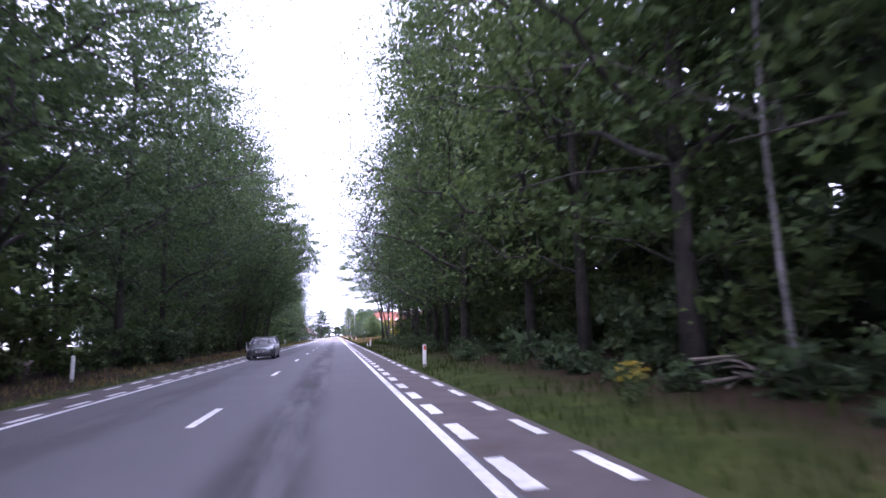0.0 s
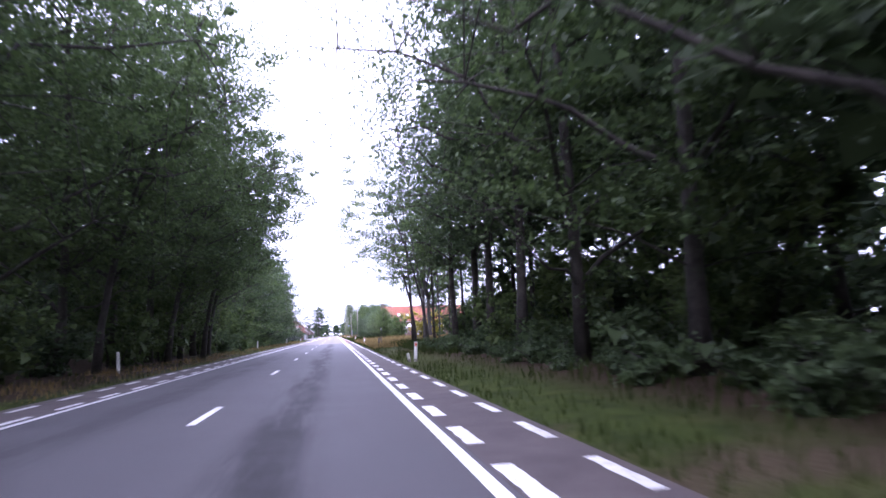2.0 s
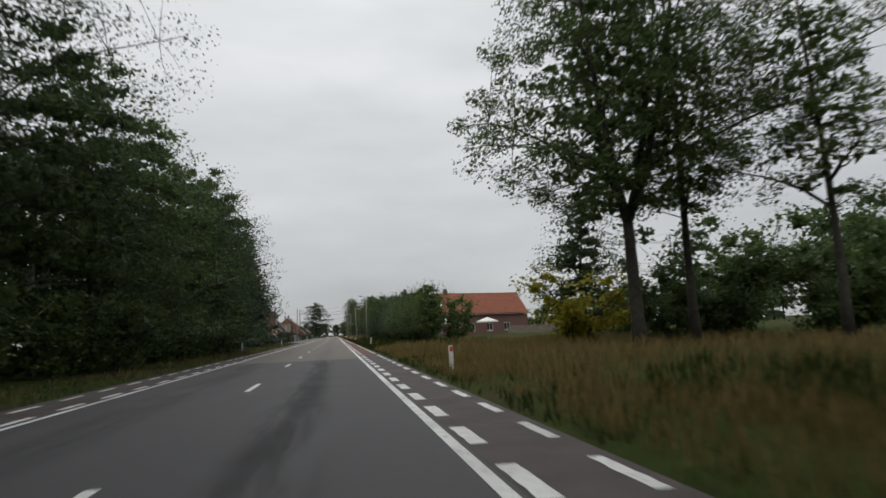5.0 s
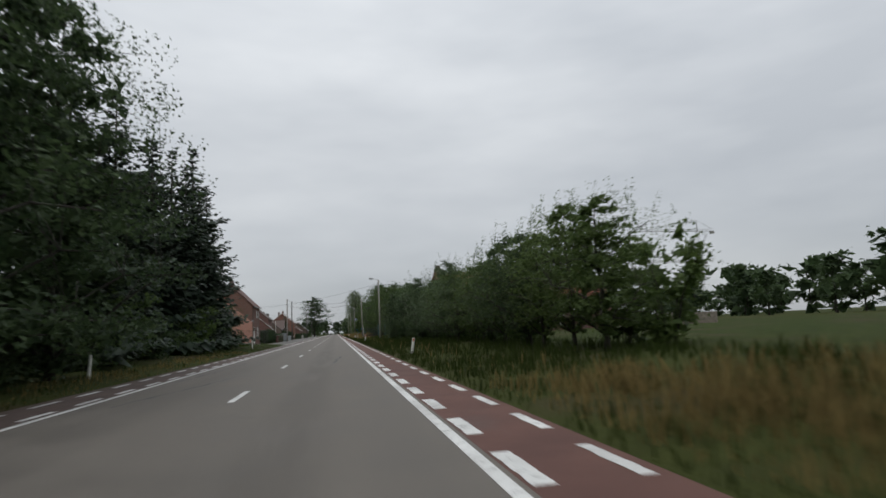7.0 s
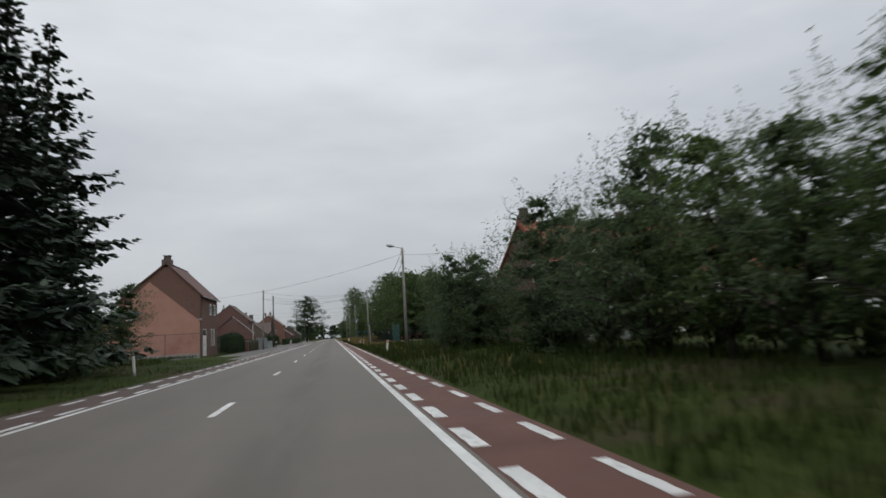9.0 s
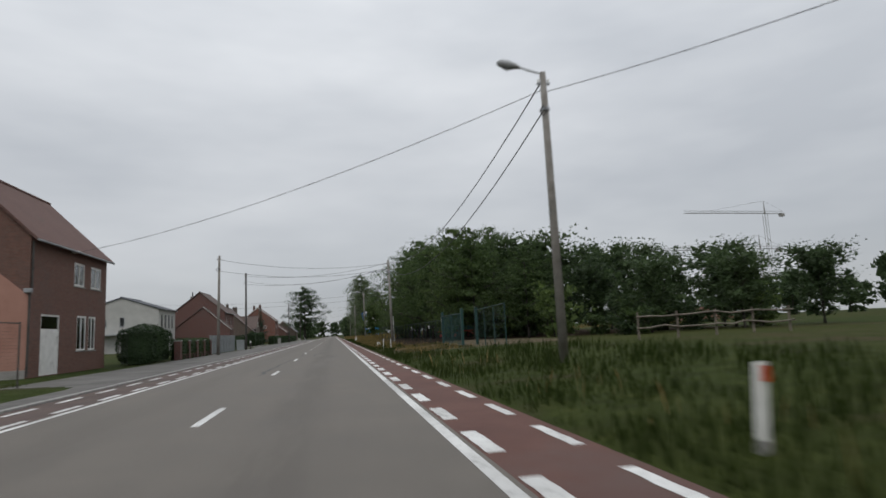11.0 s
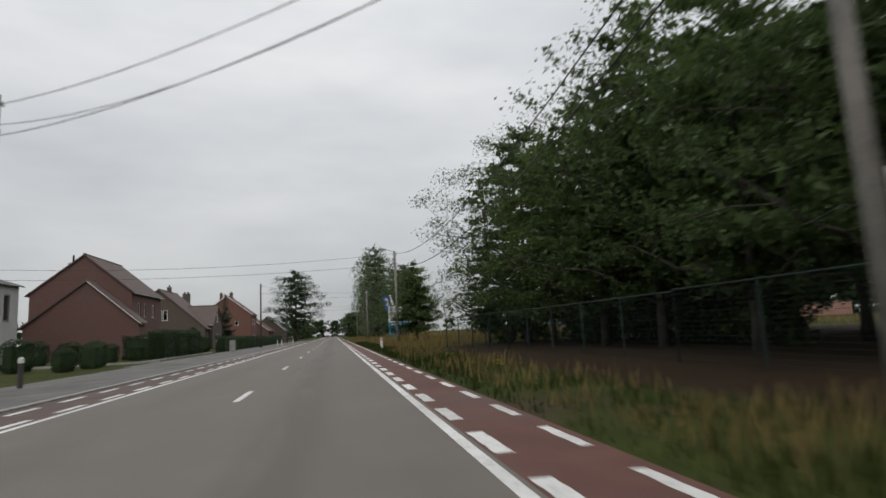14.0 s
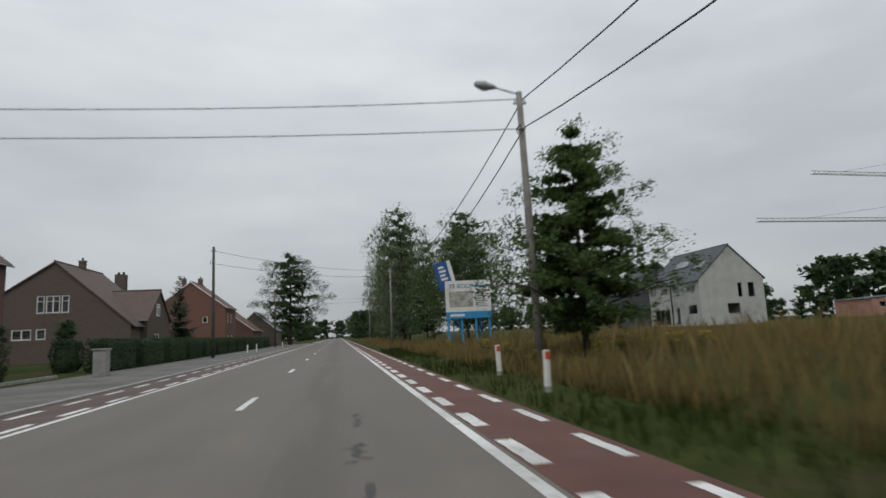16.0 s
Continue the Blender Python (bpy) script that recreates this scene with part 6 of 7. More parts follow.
# ---- cars ----
M_CAR_GREY = surface("grey_car_paint", (0.12, 0.122, 0.128), (0.16, 0.163, 0.17), 0.8, 120, 0.28, 0.0, 0.7)
M_CARDARK = surface("black_plastic", (0.012, 0.012, 0.013), (0.02, 0.02, 0.021), 5, 60, 0.5, 0.0)
M_CARGLASS = surface("tinted_car_glass", (0.012, 0.014, 0.016), (0.02, 0.023, 0.026), 2, 20, 0.04, 0.0)
M_LIGHTGLASS = surface("headlamp_glass", (0.55, 0.56, 0.57), (0.70, 0.71, 0.72), 6, 60, 0.08, 0.0, 0.3)


def make_car(m, label, paint):
    """Estate car, nose towards local -y, built from cross sections along its length."""
    root = thing("car", m, label, "car")
    # along y: half width at sill, half width at belt, belt height, lower edge
    secs = [(-2.15, 0.62, 0.60, 0.62, 0.28), (-2.05, 0.78, 0.74, 0.72, 0.22), (-1.75, 0.86, 0.82, 0.80, 0.19), (-1.2, 0.88, 0.85, 0.90, 0.18), (-0.75, 0.88, 0.86, 0.97, 0.18),
            (0.3, 0.89, 0.87, 1.00, 0.18), (1.3, 0.89, 0.86, 1.02, 0.19), (1.9, 0.87, 0.83, 1.02, 0.24), (2.2, 0.80, 0.76, 0.98, 0.30), (2.26, 0.70, 0.68, 0.90, 0.36)]
    g = Geo()
    rings = []
    for y, ws, wb, zb, zl in secs:
        zm = (zb + zl) / 2
        half = [(0.0, zl), (ws * 0.9, zl), (ws, zl + 0.09), (ws + 0.015, zm), (wb, zb - 0.06), (wb * 0.92, zb), (wb * 0.55, zb + 0.02), (0.0, zb + 0.03)]
        ring = half + [(-x, z) for x, z in half[-2:0:-1]]
        rings.append([(x, y, z) for x, z in ring])
    k = len(rings[0])
    for ring in rings:
        g.v += ring
    for i in range(len(rings) - 1):
        for j in range(k):
            a, b = i * k + j, i * k + (j + 1) % k
            g.f.append((a, b, b + k, a + k))
    g.f.append(tuple(range(k)))
    g.f.append(tuple((len(rings) - 1) * k + j for j in range(k)))
    body = part("body", g, paint, root, smooth=True)
    # glasshouse
    gs = [(-0.80, 0.80, 0.985, 0.98), (-0.05, 0.70, 1.00, 1.40), (0.5, 0.66, 1.0, 1.475), (1.3, 0.66, 1.02, 1.465), (1.85, 0.68, 1.02, 1.38), (2.15, 0.72, 1.0, 1.01)]
    rows = []
    for y, wt, zb, zt in gs:
        wb = 0.83
        rows.append([(-wb, y, zb - 0.02), (-wt, y, zt - 0.05), (-wt * 0.8, y, zt), (wt * 0.8, y, zt), (wt, y, zt - 0.05), (wb, y, zb - 0.02)])

    def glazing(name, cells):
        g = Geo()
        for i, j in cells:
            g.poly([rows[i][j], rows[i][j + 1], rows[i + 1][j + 1], rows[i + 1][j]])
        part(name, g, M_CARGLASS, root, "dark tinted glass")

    glazing("windscreen", [(0, j) for j in range(5)])
    glazing("rear_window", [(4, j) for j in range(5)])
    glazing("side_window", [(i, 0) for i in (1, 2, 3)])
    glazing("side_window", [(i, 4) for i in (1, 2, 3)])
    glazing("sunroof", [(i, j) for i in (1, 2, 3) for j in (1, 2, 3)])
    g = Geo()
    rf = [(-0.03, 0.70, 1.40), (0.5, 0.66, 1.475), (1.3, 0.66, 1.465), (1.85, 0.68, 1.38)]
    for (y0, w0, z0), (y1, w1, z1) in zip(rf, rf[1:]):
        g.prism([(-w0 - 0.01, y0, z0 - 0.04), (w0 + 0.01, y0, z0 - 0.04), (w1 + 0.01, y1, z1 - 0.04), (-w1 - 0.01, y1, z1 - 0.04)], (0, 0, 0.058))
    roof = part("roof", g, paint, root, smooth=False)
    for s in (-1, 1):
        for (y0, x0, z0), (y1, x1, z1) in (((-0.82, 0.83, 0.98), (-0.03, 0.71, 1.40)), ((0.62, 0.845, 1.0), (0.62, 0.67, 1.46)), ((2.15, 0.83, 1.0), (1.83, 0.69, 1.39)), ((1.45, 0.845, 1.0), (1.42, 0.67, 1.45))):
            part("pillar", Geo().tube([(s * x0, y0, z0), (s * x1, y1, z1)], 0.04, 5), paint, roof)
        part("headlight", Geo().prism([(s * 0.40, -2.135, 0.60), (s * 0.76, -2.02, 0.62), (s * 0.82, -1.86, 0.74), (s * 0.44, -2.08, 0.71)], (0, -0.03, 0.01)), M_LIGHTGLASS, body)
        part("tail_light", Geo().box(s * 0.60 - 0.1, 2.18, 0.74, s * 0.60 + 0.1, 2.27, 0.95), M_RED_PAINT, body)
        mi = part("mirror", Geo().box(s * 0.98 - 0.10, -0.58, 0.98, s * 0.98 + 0.10, -0.42, 1.12), paint, body, bevel=0.03)
        part("sill", Geo().box(s * 0.885 - 0.02, -1.0, 0.17, s * 0.885 + 0.02, 1.1, 0.24), M_CARDARK, body)
        part("door_handle", Geo().box(s * 0.895 - 0.015, 0.15, 0.86, s * 0.895 + 0.015, 0.35, 0.89), M_METAL, body)
        for y in (-1.36, 1.32):
            arch = part("wheel_arch", Geo().tube([(s * 0.66, y, 0.33), (s * 0.897, y, 0.33)], 0.365, 20), M_CARDARK, body)
            wh = part("wheel", Geo().tube([(s * 0.68, y, 0.31), (s * 0.905, y, 0.31)], 0.31, 20), M_TYRE, root, smooth=False)
            part("rim", Geo().tube([(s * 0.80, y, 0.31), (s * 0.912, y, 0.31)], 0.20, 14), M_METAL, wh)
            for a in range(5):
                ca, sa = math.cos(a * 1.2566), math.sin(a * 1.2566)
                part("spoke", Geo().tube([(s * 0.915, y, 0.31), (s * 0.915, y + 0.18 * ca, 0.31 + 0.18 * sa)], 0.022, 5), M_LAMP, wh)
    part("grille", Geo().box(-0.36, -2.165, 0.60, 0.36, -2.13, 0.70), M_CARDARK, body)
    part("grille_bar", Geo().box(-0.34, -2.18, 0.64, 0.34, -2.166, 0.66), M_METAL, body)
    part("lower_intake", Geo().box(-0.55, -2.14, 0.32, 0.55, -2.08, 0.44), M_CARDARK, body)
    pl = part("number_plate", Geo().box(-0.26, -2.175, 0.46, 0.26, -2.155, 0.57), M_POST, body)
    part("plate_bar", Geo().box(-0.2, -2.18, 0.49, 0.2, -2.176, 0.54), M_DARK, pl)
    return root


make_car(pose(-2.6, 35.2, 0.0), "dark silver grey estate car on the opposite lane", M_CAR_GREY)
M_CARBLACK = surface("dark_car_paint", (0.03, 0.032, 0.036), (0.045, 0.047, 0.05), 0.8, 120, 0.3, 0.0, 0.3)
make_car(pose(-1.7, 640.0, 0.0), "dark car far down the opposite lane", M_CARBLACK)

# ---- cranes over the far building site ----
M_CRANE = surface("crane_steel", (0.20, 0.20, 0.19), (0.30, 0.30, 0.29), 1, 10, 0.6, 0.0)


def crane(x, y, h, jib, counter, turn):
    root = thing("tower_crane", pose(x, y, 0, 0, 0, turn), "tall grey tower crane over a building site", "crane", "far tower cranes")
    g = Geo()
    for sx, sy in ((-1, -1), (1, -1), (1, 1), (-1, 1)):
        g.tube([(sx, sy, 0), (sx, sy, h)], 0.14, 4)
    for i in range(int(h / 3)):
        s = 1 if i % 2 else -1
        g.tube([(-s, -1, 3 * i), (s, -1, 3 * i + 3)], 0.09, 4, False)
        g.tube([(-1, s, 3 * i), (-1, -s, 3 * i + 3)], 0.09, 4, False)
    part("mast", g, M_CRANE, root)
    g = Geo()
    g.tube([(-jib, 0, h + 2.0), (counter, 0, h + 2.0)], 0.14, 4)
    for sy in (-0.8, 0.8):
        g.tube([(-jib, sy, h + 0.5), (counter, sy, h + 0.5)], 0.14, 4)
    n = int(jib / 3)
    for i in range(n):
        g.tube([(-3 * i, 0, h + 2.0), (-3 * i - 1.5, 0.8, h + 0.5)], 0.08, 4, False)
        g.tube([(-3 * i - 1.5, 0.8, h + 0.5), (-3 * i - 3, 0, h + 2.0)], 0.08, 4, False)
    part("jib", g, M_CRANE, root)
    g = Geo().tube([(0, 0, h), (0, 0, h + 9)], [0.7, 0.2], 4)
    g.tube([(0, 0, h + 9), (-jib * 0.7, 0, h + 2)], 0.07, 4, False).tube([(0, 0, h + 9), (counter, 0, h + 2)], 0.07, 4, False)
    part("tower_head", g, M_CRANE, root)
    part("counterweight", Geo().box(counter - 3, -1, h - 1.5, counter, 1, h + 0.5), M_CONC, root)


crane(262.0, 520.0, 40.5, 86.0, 15.0, 2.0)
crane(285.0, 540.0, 66.5, 62.0, 15.0, 4.0)


# ---- woods and trees ----
R = rnd(11)
WOOD = [(0.10, 2.2), (0.18, 4.6), (0.32, 6.2), (0.58, 6.5), (0.80, 5.9), (0.94, 4.2), (1.0, 2.0)]
WIDE = [(0.11, 2.4), (0.20, 5.0), (0.34, 6.4), (0.60, 6.3), (0.82, 5.4), (0.95, 3.8), (1.0, 1.6)]
oak_a = crown_tree("oak_tree", 1, 26.5, WOOD, 170, 22000, 0.135, 1.2, mat=M_LEAF, radius=0.20, core=0.42, heart_size=1.75, spread_by=0.68, label="tall oak with dense dark green foliage")
oak_b = crown_tree("oak_tree", 2, 28.0, WOOD, 170, 22000, 0.135, 1.2, mat=M_LEAF_DARK, radius=0.18, core=0.42, heart_size=1.75, spread_by=0.68, label="tall woodland tree with dark green leaves")
oak_c = crown_tree("oak_tree", 3, 25.0, WIDE, 170, 22000, 0.135, 1.2, mat=M_LEAF, radius=0.21, core=0.42, heart_size=1.75, spread_by=0.68, label="spreading oak at the edge of the wood")
beech = crown_tree("beech_tree", 4, 27.5, WIDE, 170, 22000, 0.135, 1.2, mat=M_LEAF_FRESH, radius=0.17, core=0.42, heart_size=1.75, spread_by=0.68, label="woodland tree with fresh green leaves")
edge_low = crown_tree("birch_tree", 10, 15.8, [(0.04, 2.4), (0.15, 4.0), (0.40, 4.4), (0.70, 3.6), (0.90, 2.2), (1.0, 0.6)], 110, 11500, 0.18, 0.9, mat=M_LEAF, bark=M_BARK_PALE, radius=0.13, core=0.28,
                      label="lower birch at the thinning edge of the wood")
edge_dark = crown_tree("oak_tree", 14, 16.6, [(0.04, 2.2), (0.12, 4.4), (0.36, 5.0), (0.66, 4.2), (0.88, 2.6), (1.0, 0.7)], 115, 12000, 0.18, 0.9, mat=M_LEAF_DARK, radius=0.17, core=0.28,
                       label="dark bluish green oak with boughs down to the verge")
back_a = make_tree("forest_tree", 5, 23.0, 6.0, 0.06, 18, 1250, 0.66, M_LEAF_DARK, label="tree standing deep in the dark wood", clump=1.5, fill=0.4, twigs=5, radius=0.22)
back_b = make_tree("forest_tree", 6, 20.0, 6.2, 0.06, 18, 1250, 0.66, M_LEAF_DARK, label="tree standing deep in the dark wood", clump=1.5, fill=0.4, twigs=5, radius=0.20)
under_a = make_shrub("undergrowth_bush", 7, 3.4, 2.2, 1000, 0.21, M_LEAF_DARK, "dark undergrowth bush at the edge of the wood")
under_b = make_shrub("undergrowth_bush", 8, 2.2, 1.9, 1100, 0.17, M_LEAF, "leafy undergrowth bush at the edge of the wood")
under_c = make_shrub("undergrowth_bush", 9, 4.6, 2.4, 1050, 0.22, M_LEAF_FRESH, "young leafy saplings at the edge of the wood")
fern = make_shrub("bracken_clump", 15, 1.0, 1.0, 480, 0.13, M_LEAF_DARK, "low bracken and bramble at the foot of the wood", category="bracken", stems=9)
tall = crown_tree("tall_tree", 13, 22.5, [(0.24, 1.8), (0.36, 4.2), (0.60, 5.4), (0.82, 4.4), (1.0, 1.0)], 110, 12500, 0.17, 1.15, mat=M_LEAF_DARK, radius=0.15, core=0.14, spread_by=0.62, label="tall bare-stemmed tree with a dense high crown")
edge_tall = crown_tree("oak_tree", 18, 23.5, [(0.27, 2.0), (0.36, 4.6), (0.58, 5.6), (0.82, 4.6), (1.0, 1.2)], 130, 13000, 0.16, 1.05, mat=M_LEAF_DARK, radius=0.25, core=0.16, spread_by=0.64, label="old oak with a bare trunk below a dark crown")
EDGE, BACK, LOW = [oak_a, oak_b, oak_c, beech], [back_a, back_b], [under_a, under_b, under_c]

# right-hand wood
y = -16.0
while y < 50:
    scatter_copy(EDGE, 9.2 + R.normal() * 0.45, y, R, 1.0, 1.1)
    y += 5.2 + R.rand() * 1.6
for row, x0 in enumerate((16.0, 23.5)):
    y = -14.0 + row * 2
    while y < 51 - row * 3:
        scatter_copy(BACK, x0 + R.normal() * 1.0, y, R, 0.9, 1.1)
        y += 5.4 + R.rand() * 2.2
y = -12.0
while y < 64:
    scatter_copy(LOW, 10.6 + R.normal() * 0.5, y, R, 0.55, 0.85)
    if R.rand() < 0.6:
        scatter_copy(LOW, 13.2 + R.normal() * 0.8, y + 1.2, R, 1.0, 1.4)
    y += 2.8 + R.rand() * 1.4
y = -6.0
while y < 78:
    scatter_copy([fern], 8.9 + R.normal() * 0.45, y, R, 0.45, 0.9)
    scatter_copy([fern], 9.9 + R.normal() * 0.5, y + 0.6, R, 0.6, 1.2)
    y += 1.5 + R.rand() * 1.1
birch_slim = crown_tree("birch_tree", 66, 17.0, [(0.42, 1.0), (0.56, 2.2), (0.80, 2.0), (1.0, 0.5)], 40, 3200, 0.13, 0.7, mat=M_LEAF_FRESH, bark=M_BARK_PALE, radius=0.055, core=0.0, label="slender pale-stemmed birch at the edge of the wood")
put(birch_slim, 9.3, 0.9, 200, 1.0)
put(birch_slim, 12.6, 21.5, 80, 1.05)
brush = thing("fallen_branches", pose(9.6, 2.6, ground_height(9.6, 2.6)), "heap of dead pale branches at the foot of the wood", "branches")
r = rnd(17)
for i in range(9):
    a, ln = r.rand() * 3.14, 0.7 + 0.7 * r.rand()
    dx, dy, z0 = math.cos(a) * ln, math.sin(a) * ln * 0.5, 0.05 + 0.06 * i
    part("branch", Geo().tube([(-dx, -dy, z0), (0.1 * r.normal(), 0.1 * r.normal(), z0 + 0.12 * r.rand()), (dx, dy, z0 + 0.2 * r.rand())], [0.035, 0.028, 0.012], 5), M_OLDWOOD, brush)
# deep in the wood on this side, young growth and the trees behind it close the view
y = -11.0
while y < 60:
    scatter_copy([under_a, under_c], 18.0 + R.normal() * 1.2, y, R, 1.2, 1.6)
    if y < 56:
        scatter_copy([under_a, under_c], 26.0 + R.normal() * 1.2, y + 2, R, 1.4, 1.8)
    y += 4.2 + R.rand()
# left-hand wood
y = -16.0
while y < 88:
    if 17.5 < y < 24.5:
        put(tall, -9.6, y, 40, 0.95)
    else:
        scatter_copy(EDGE, -8.8 + R.normal() * 0.4, y, R, 1.0, 1.12)
    y += 5.2 + R.rand() * 1.6
while y < 110:
    scatter_copy(EDGE, -10.4 + R.normal() * 0.4, y, R, 0.78, 0.86)
    y += 4.6 + R.rand() * 1.2
while y < 130:
    scatter_copy([edge_low, edge_dark], -9.3 + R.normal() * 0.4, y, R, 0.94, 1.04)
    y += 4.0 + R.rand() * 1.0
while y < 152:
    scatter_copy([edge_dark], -8.4 + R.normal() * 0.4, y, R, 0.94, 1.06)
    y += 4.2 + R.rand() * 1.2
for row, x0 in enumerate((-16.5, -24.0)):
    y = -14.0 + row * 2
    while y < 156:
        if y > 92:
            scatter_copy(BACK, x0 + R.normal() * 1.0, y, R, 0.62, 0.75)
        elif not 32 + 14 * row < y < 44 + 16 * row:
            scatter_copy(BACK, x0 + R.normal() * 1.0, y, R, 0.9, 1.12)
        y += 5.6 + R.rand() * 2.4
y = -12.0
while y < 150:
    scatter_copy(LOW, -9.0 + R.normal() * 0.6, y, R, 0.65, 1.05)
    if R.rand() < 0.5:
        scatter_copy(LOW, -12.6 + R.normal() * 1.0, y + 1.2, R, 1.0, 1.5)
    y += 3.0 + R.rand() * 1.5
for x, y, k in ((10.2, 54.6, 1.0), (10.4, 60.4, 0.96), (10.9, 65.6, 1.0), (11.0, 72.6, 0.92)):
    put(edge_tall, x, y, 71 * y, k)
for ob, x, y in ((back_a, 17.0, 52.0), (back_b, 20.5, 56.5), (back_a, 25.0, 60.0)):
    put(ob, x, y, 53 * y, 0.95)
# bare-stemmed tall trees: the wood opens below its high crowns
for x, y, k in ((14.5, 58.0, 1.0), (20.0, 60.0, 1.05), (21.0, 68.0, 1.0), (26.0, 57.0, 1.05), (27.0, 66.0, 1.0), (17.0, 54.0, 1.05), (13.6, 66.1, 1.0), (31.0, 62.0, 1.0), (30.0, 72.0, 1.0), (13.2, 61.5, 1.1),
                (17.2, 69.0, 1.0), (22.5, 54.0, 1.1), (14.8, 73.0, 0.95), (24.0, 73.5, 1.0)):
    put(tall, x, y, R.rand() * 360, k)
for x, y, k in ((12.2, 74.6, 0.75), (14.2, 76.5, 0.85), (15.4, 73.2, 1.2), (17.8, 71.8, 1.4), (21.0, 74.2, 1.5), (13.6, 72.0, 1.0), (16.8, 75.0, 1.2), (20.0, 78.0, 1.2), (24.0, 82.0, 1.3), (13.0, 68.5, 1.0), (16.0, 71.0, 1.1), (19.0, 74.0, 1.2), (22.5, 77.0, 1.3), (27.0, 80.0, 1.4), (26.0, 75.0, 1.4), (15.0, 66.5, 1.1), (30.0, 83.0, 1.4)):
    scatter_copy([under_a, under_c], x, y, R, k, 1.1 * k)
# the last trees of the wood lean their boughs over the road
LACE = [(0.36, 2.2), (0.46, 5.2), (0.60, 6.0), (0.78, 5.0), (0.92, 3.2), (1.0, 1.0)]
leaning = crown_tree("locust_tree", 12, 18.0, LACE, 120, 9500, 0.16, 0.9, flat=0.34, mat=M_LEAF_FRESH, radius=0.13, lean=(-4.8, -1.2), lobes=0.20, core=0.0, slope=0.25, spread_by=0.52, label="tree leaning its boughs out over the road")
put(leaning, 9.4, 82.6, 6, 0.92)
put(leaning, 9.3, 75.0, -8, 0.88)
over = crown_tree("locust_tree", 16, 18.0, [(0.30, 1.8), (0.42, 4.8), (0.62, 5.2), (0.84, 3.8), (1.0, 0.8)], 140, 16000, 0.16, 0.9, flat=0.5, mat=M_LEAF, radius=0.18, lean=(5.4, 0.6), lobes=0.24, core=0.06, slope=0.3, spread_by=0.58, label="tree reaching its boughs over the road")
put(over, -8.2, 82.5, 0, 1.0)
put(over, -7.0, 75.0, 4, 1.0)
put(over, -7.8, 69.0, 14, 0.98)
put(over, -7.8, 58.0, -12, 1.0)

# slender trees at the end of the right-hand wood
pole_tree = crown_tree("ash_tree", 61, 19.0, [(0.36, 1.6), (0.46, 4.6), (0.62, 4.4), (0.82, 3.2), (1.0, 0.7)], 70, 7000, 0.15, 0.7, flat=0.40, mat=M_LEAF_FRESH, radius=0.14, lobes=0.30, lean=(-0.9, 0.0), core=0.05, slope=0.25, spread_by=0.66, label="slim bare-stemmed tree at the end of the wood")
fork_tree = crown_tree("ash_tree", 62, 18.0, [(0.55, 1.4), (0.68, 2.6), (0.84, 2.4), (1.0, 0.7)], 36, 2600, 0.12, 0.7, flat=0.5, mat=M_LEAF, radius=0.17, lobes=0.30, core=0.0, stems=(0.24, 3, 2.0), bark=M_BARK_GREY, spread_by=0.66, label="grey-barked tree forking into three upright stems")
slim_a = crown_tree("ash_tree", 21, 17.5, [(0.42, 1.2), (0.55, 2.8), (0.78, 2.6), (1.0, 0.6)], 50, 4600, 0.125, 0.75, flat=0.5, mat=M_LEAF, radius=0.12, lobes=0.28, core=0.05, spread_by=0.66, label="slender tall tree with a thin high crown")
pine_a = crown_tree("pine_tree", 23, 19.5, [(0.52, 1.6), (0.62, 3.0), (0.80, 2.8), (1.0, 0.7)], 34, 3000, 0.19, 0.75, flat=0.45, mat=M_NEEDLE, radius=0.13, lobes=0.25, core=0.05, slope=0.1, slim=0.3, spread_by=0.66, label="tall bare-stemmed pine with a sparse crown")
for ob, x, y, k in ((pole_tree, 9.3, 84.0, 1.0), (fork_tree, 10.0, 81.3, 1.0), (slim_a, 10.4, 78.8, 1.0), (pine_a, 12.1, 78.9, 1.0), (slim_a, 13.5, 93.8, 0.9), (pine_a, 15.6, 80.0, 1.05),
                    (pine_a, 20.0, 84.0, 1.0), (slim_a, 12.0, 74.5, 1.05), (pine_a, 18.5, 77.0, 1.0)):
    put(ob, x, y, R.rand() * 360 if ob is not fork_tree and ob is not pole_tree else 0, k)
# group of broad trees standing free
free_a = crown_tree("maple_tree", 53, 21.5, [(0.30, 2.8), (0.38, 6.0), (0.52, 6.3), (0.72, 5.2), (0.88, 3.6), (1.0, 1.2)], 250, 36000, 0.165, 0.85, flat=0.75, mat=M_LEAF, radius=0.30, lean=(-0.6, 0), lobes=0.17, core=0.08, limbs=16, stems=(0.27, 4, 3.2), slope=0.5, spread_by=0.56, label="broad free-standing tree with a full crown")
free_b = crown_tree("maple_tree", 29, 20.5, [(0.34, 1.8), (0.45, 3.6), (0.66, 4.0), (0.86, 2.8), (1.0, 0.8)], 110, 11500, 0.175, 0.75, flat=0.75, mat=M_LEAF_FRESH, radius=0.22, lobes=0.22, core=0.06, spread_by=0.55, label="tall free-standing tree with a loose crown")
put(free_a, 15.0, 110.0, 0, 1.0)
put(free_b, 17.9, 110.4, 190, 0.97)
put(free_b, 20.6, 105.2, 70, 0.86)
gold_bush = make_shrub("yellowing_bush", 25, 3.6, 2.4, 2600, 0.15, M_LEAF_YELLOW, "bush with yellowing leaves in rough grass")
put(gold_bush, 15.0, 117.0, 0, 1.38)
field_bush = make_shrub("field_bush", 26, 5.0, 3.2, 4500, 0.17, M_LEAF, "broad green bush on the rough field")
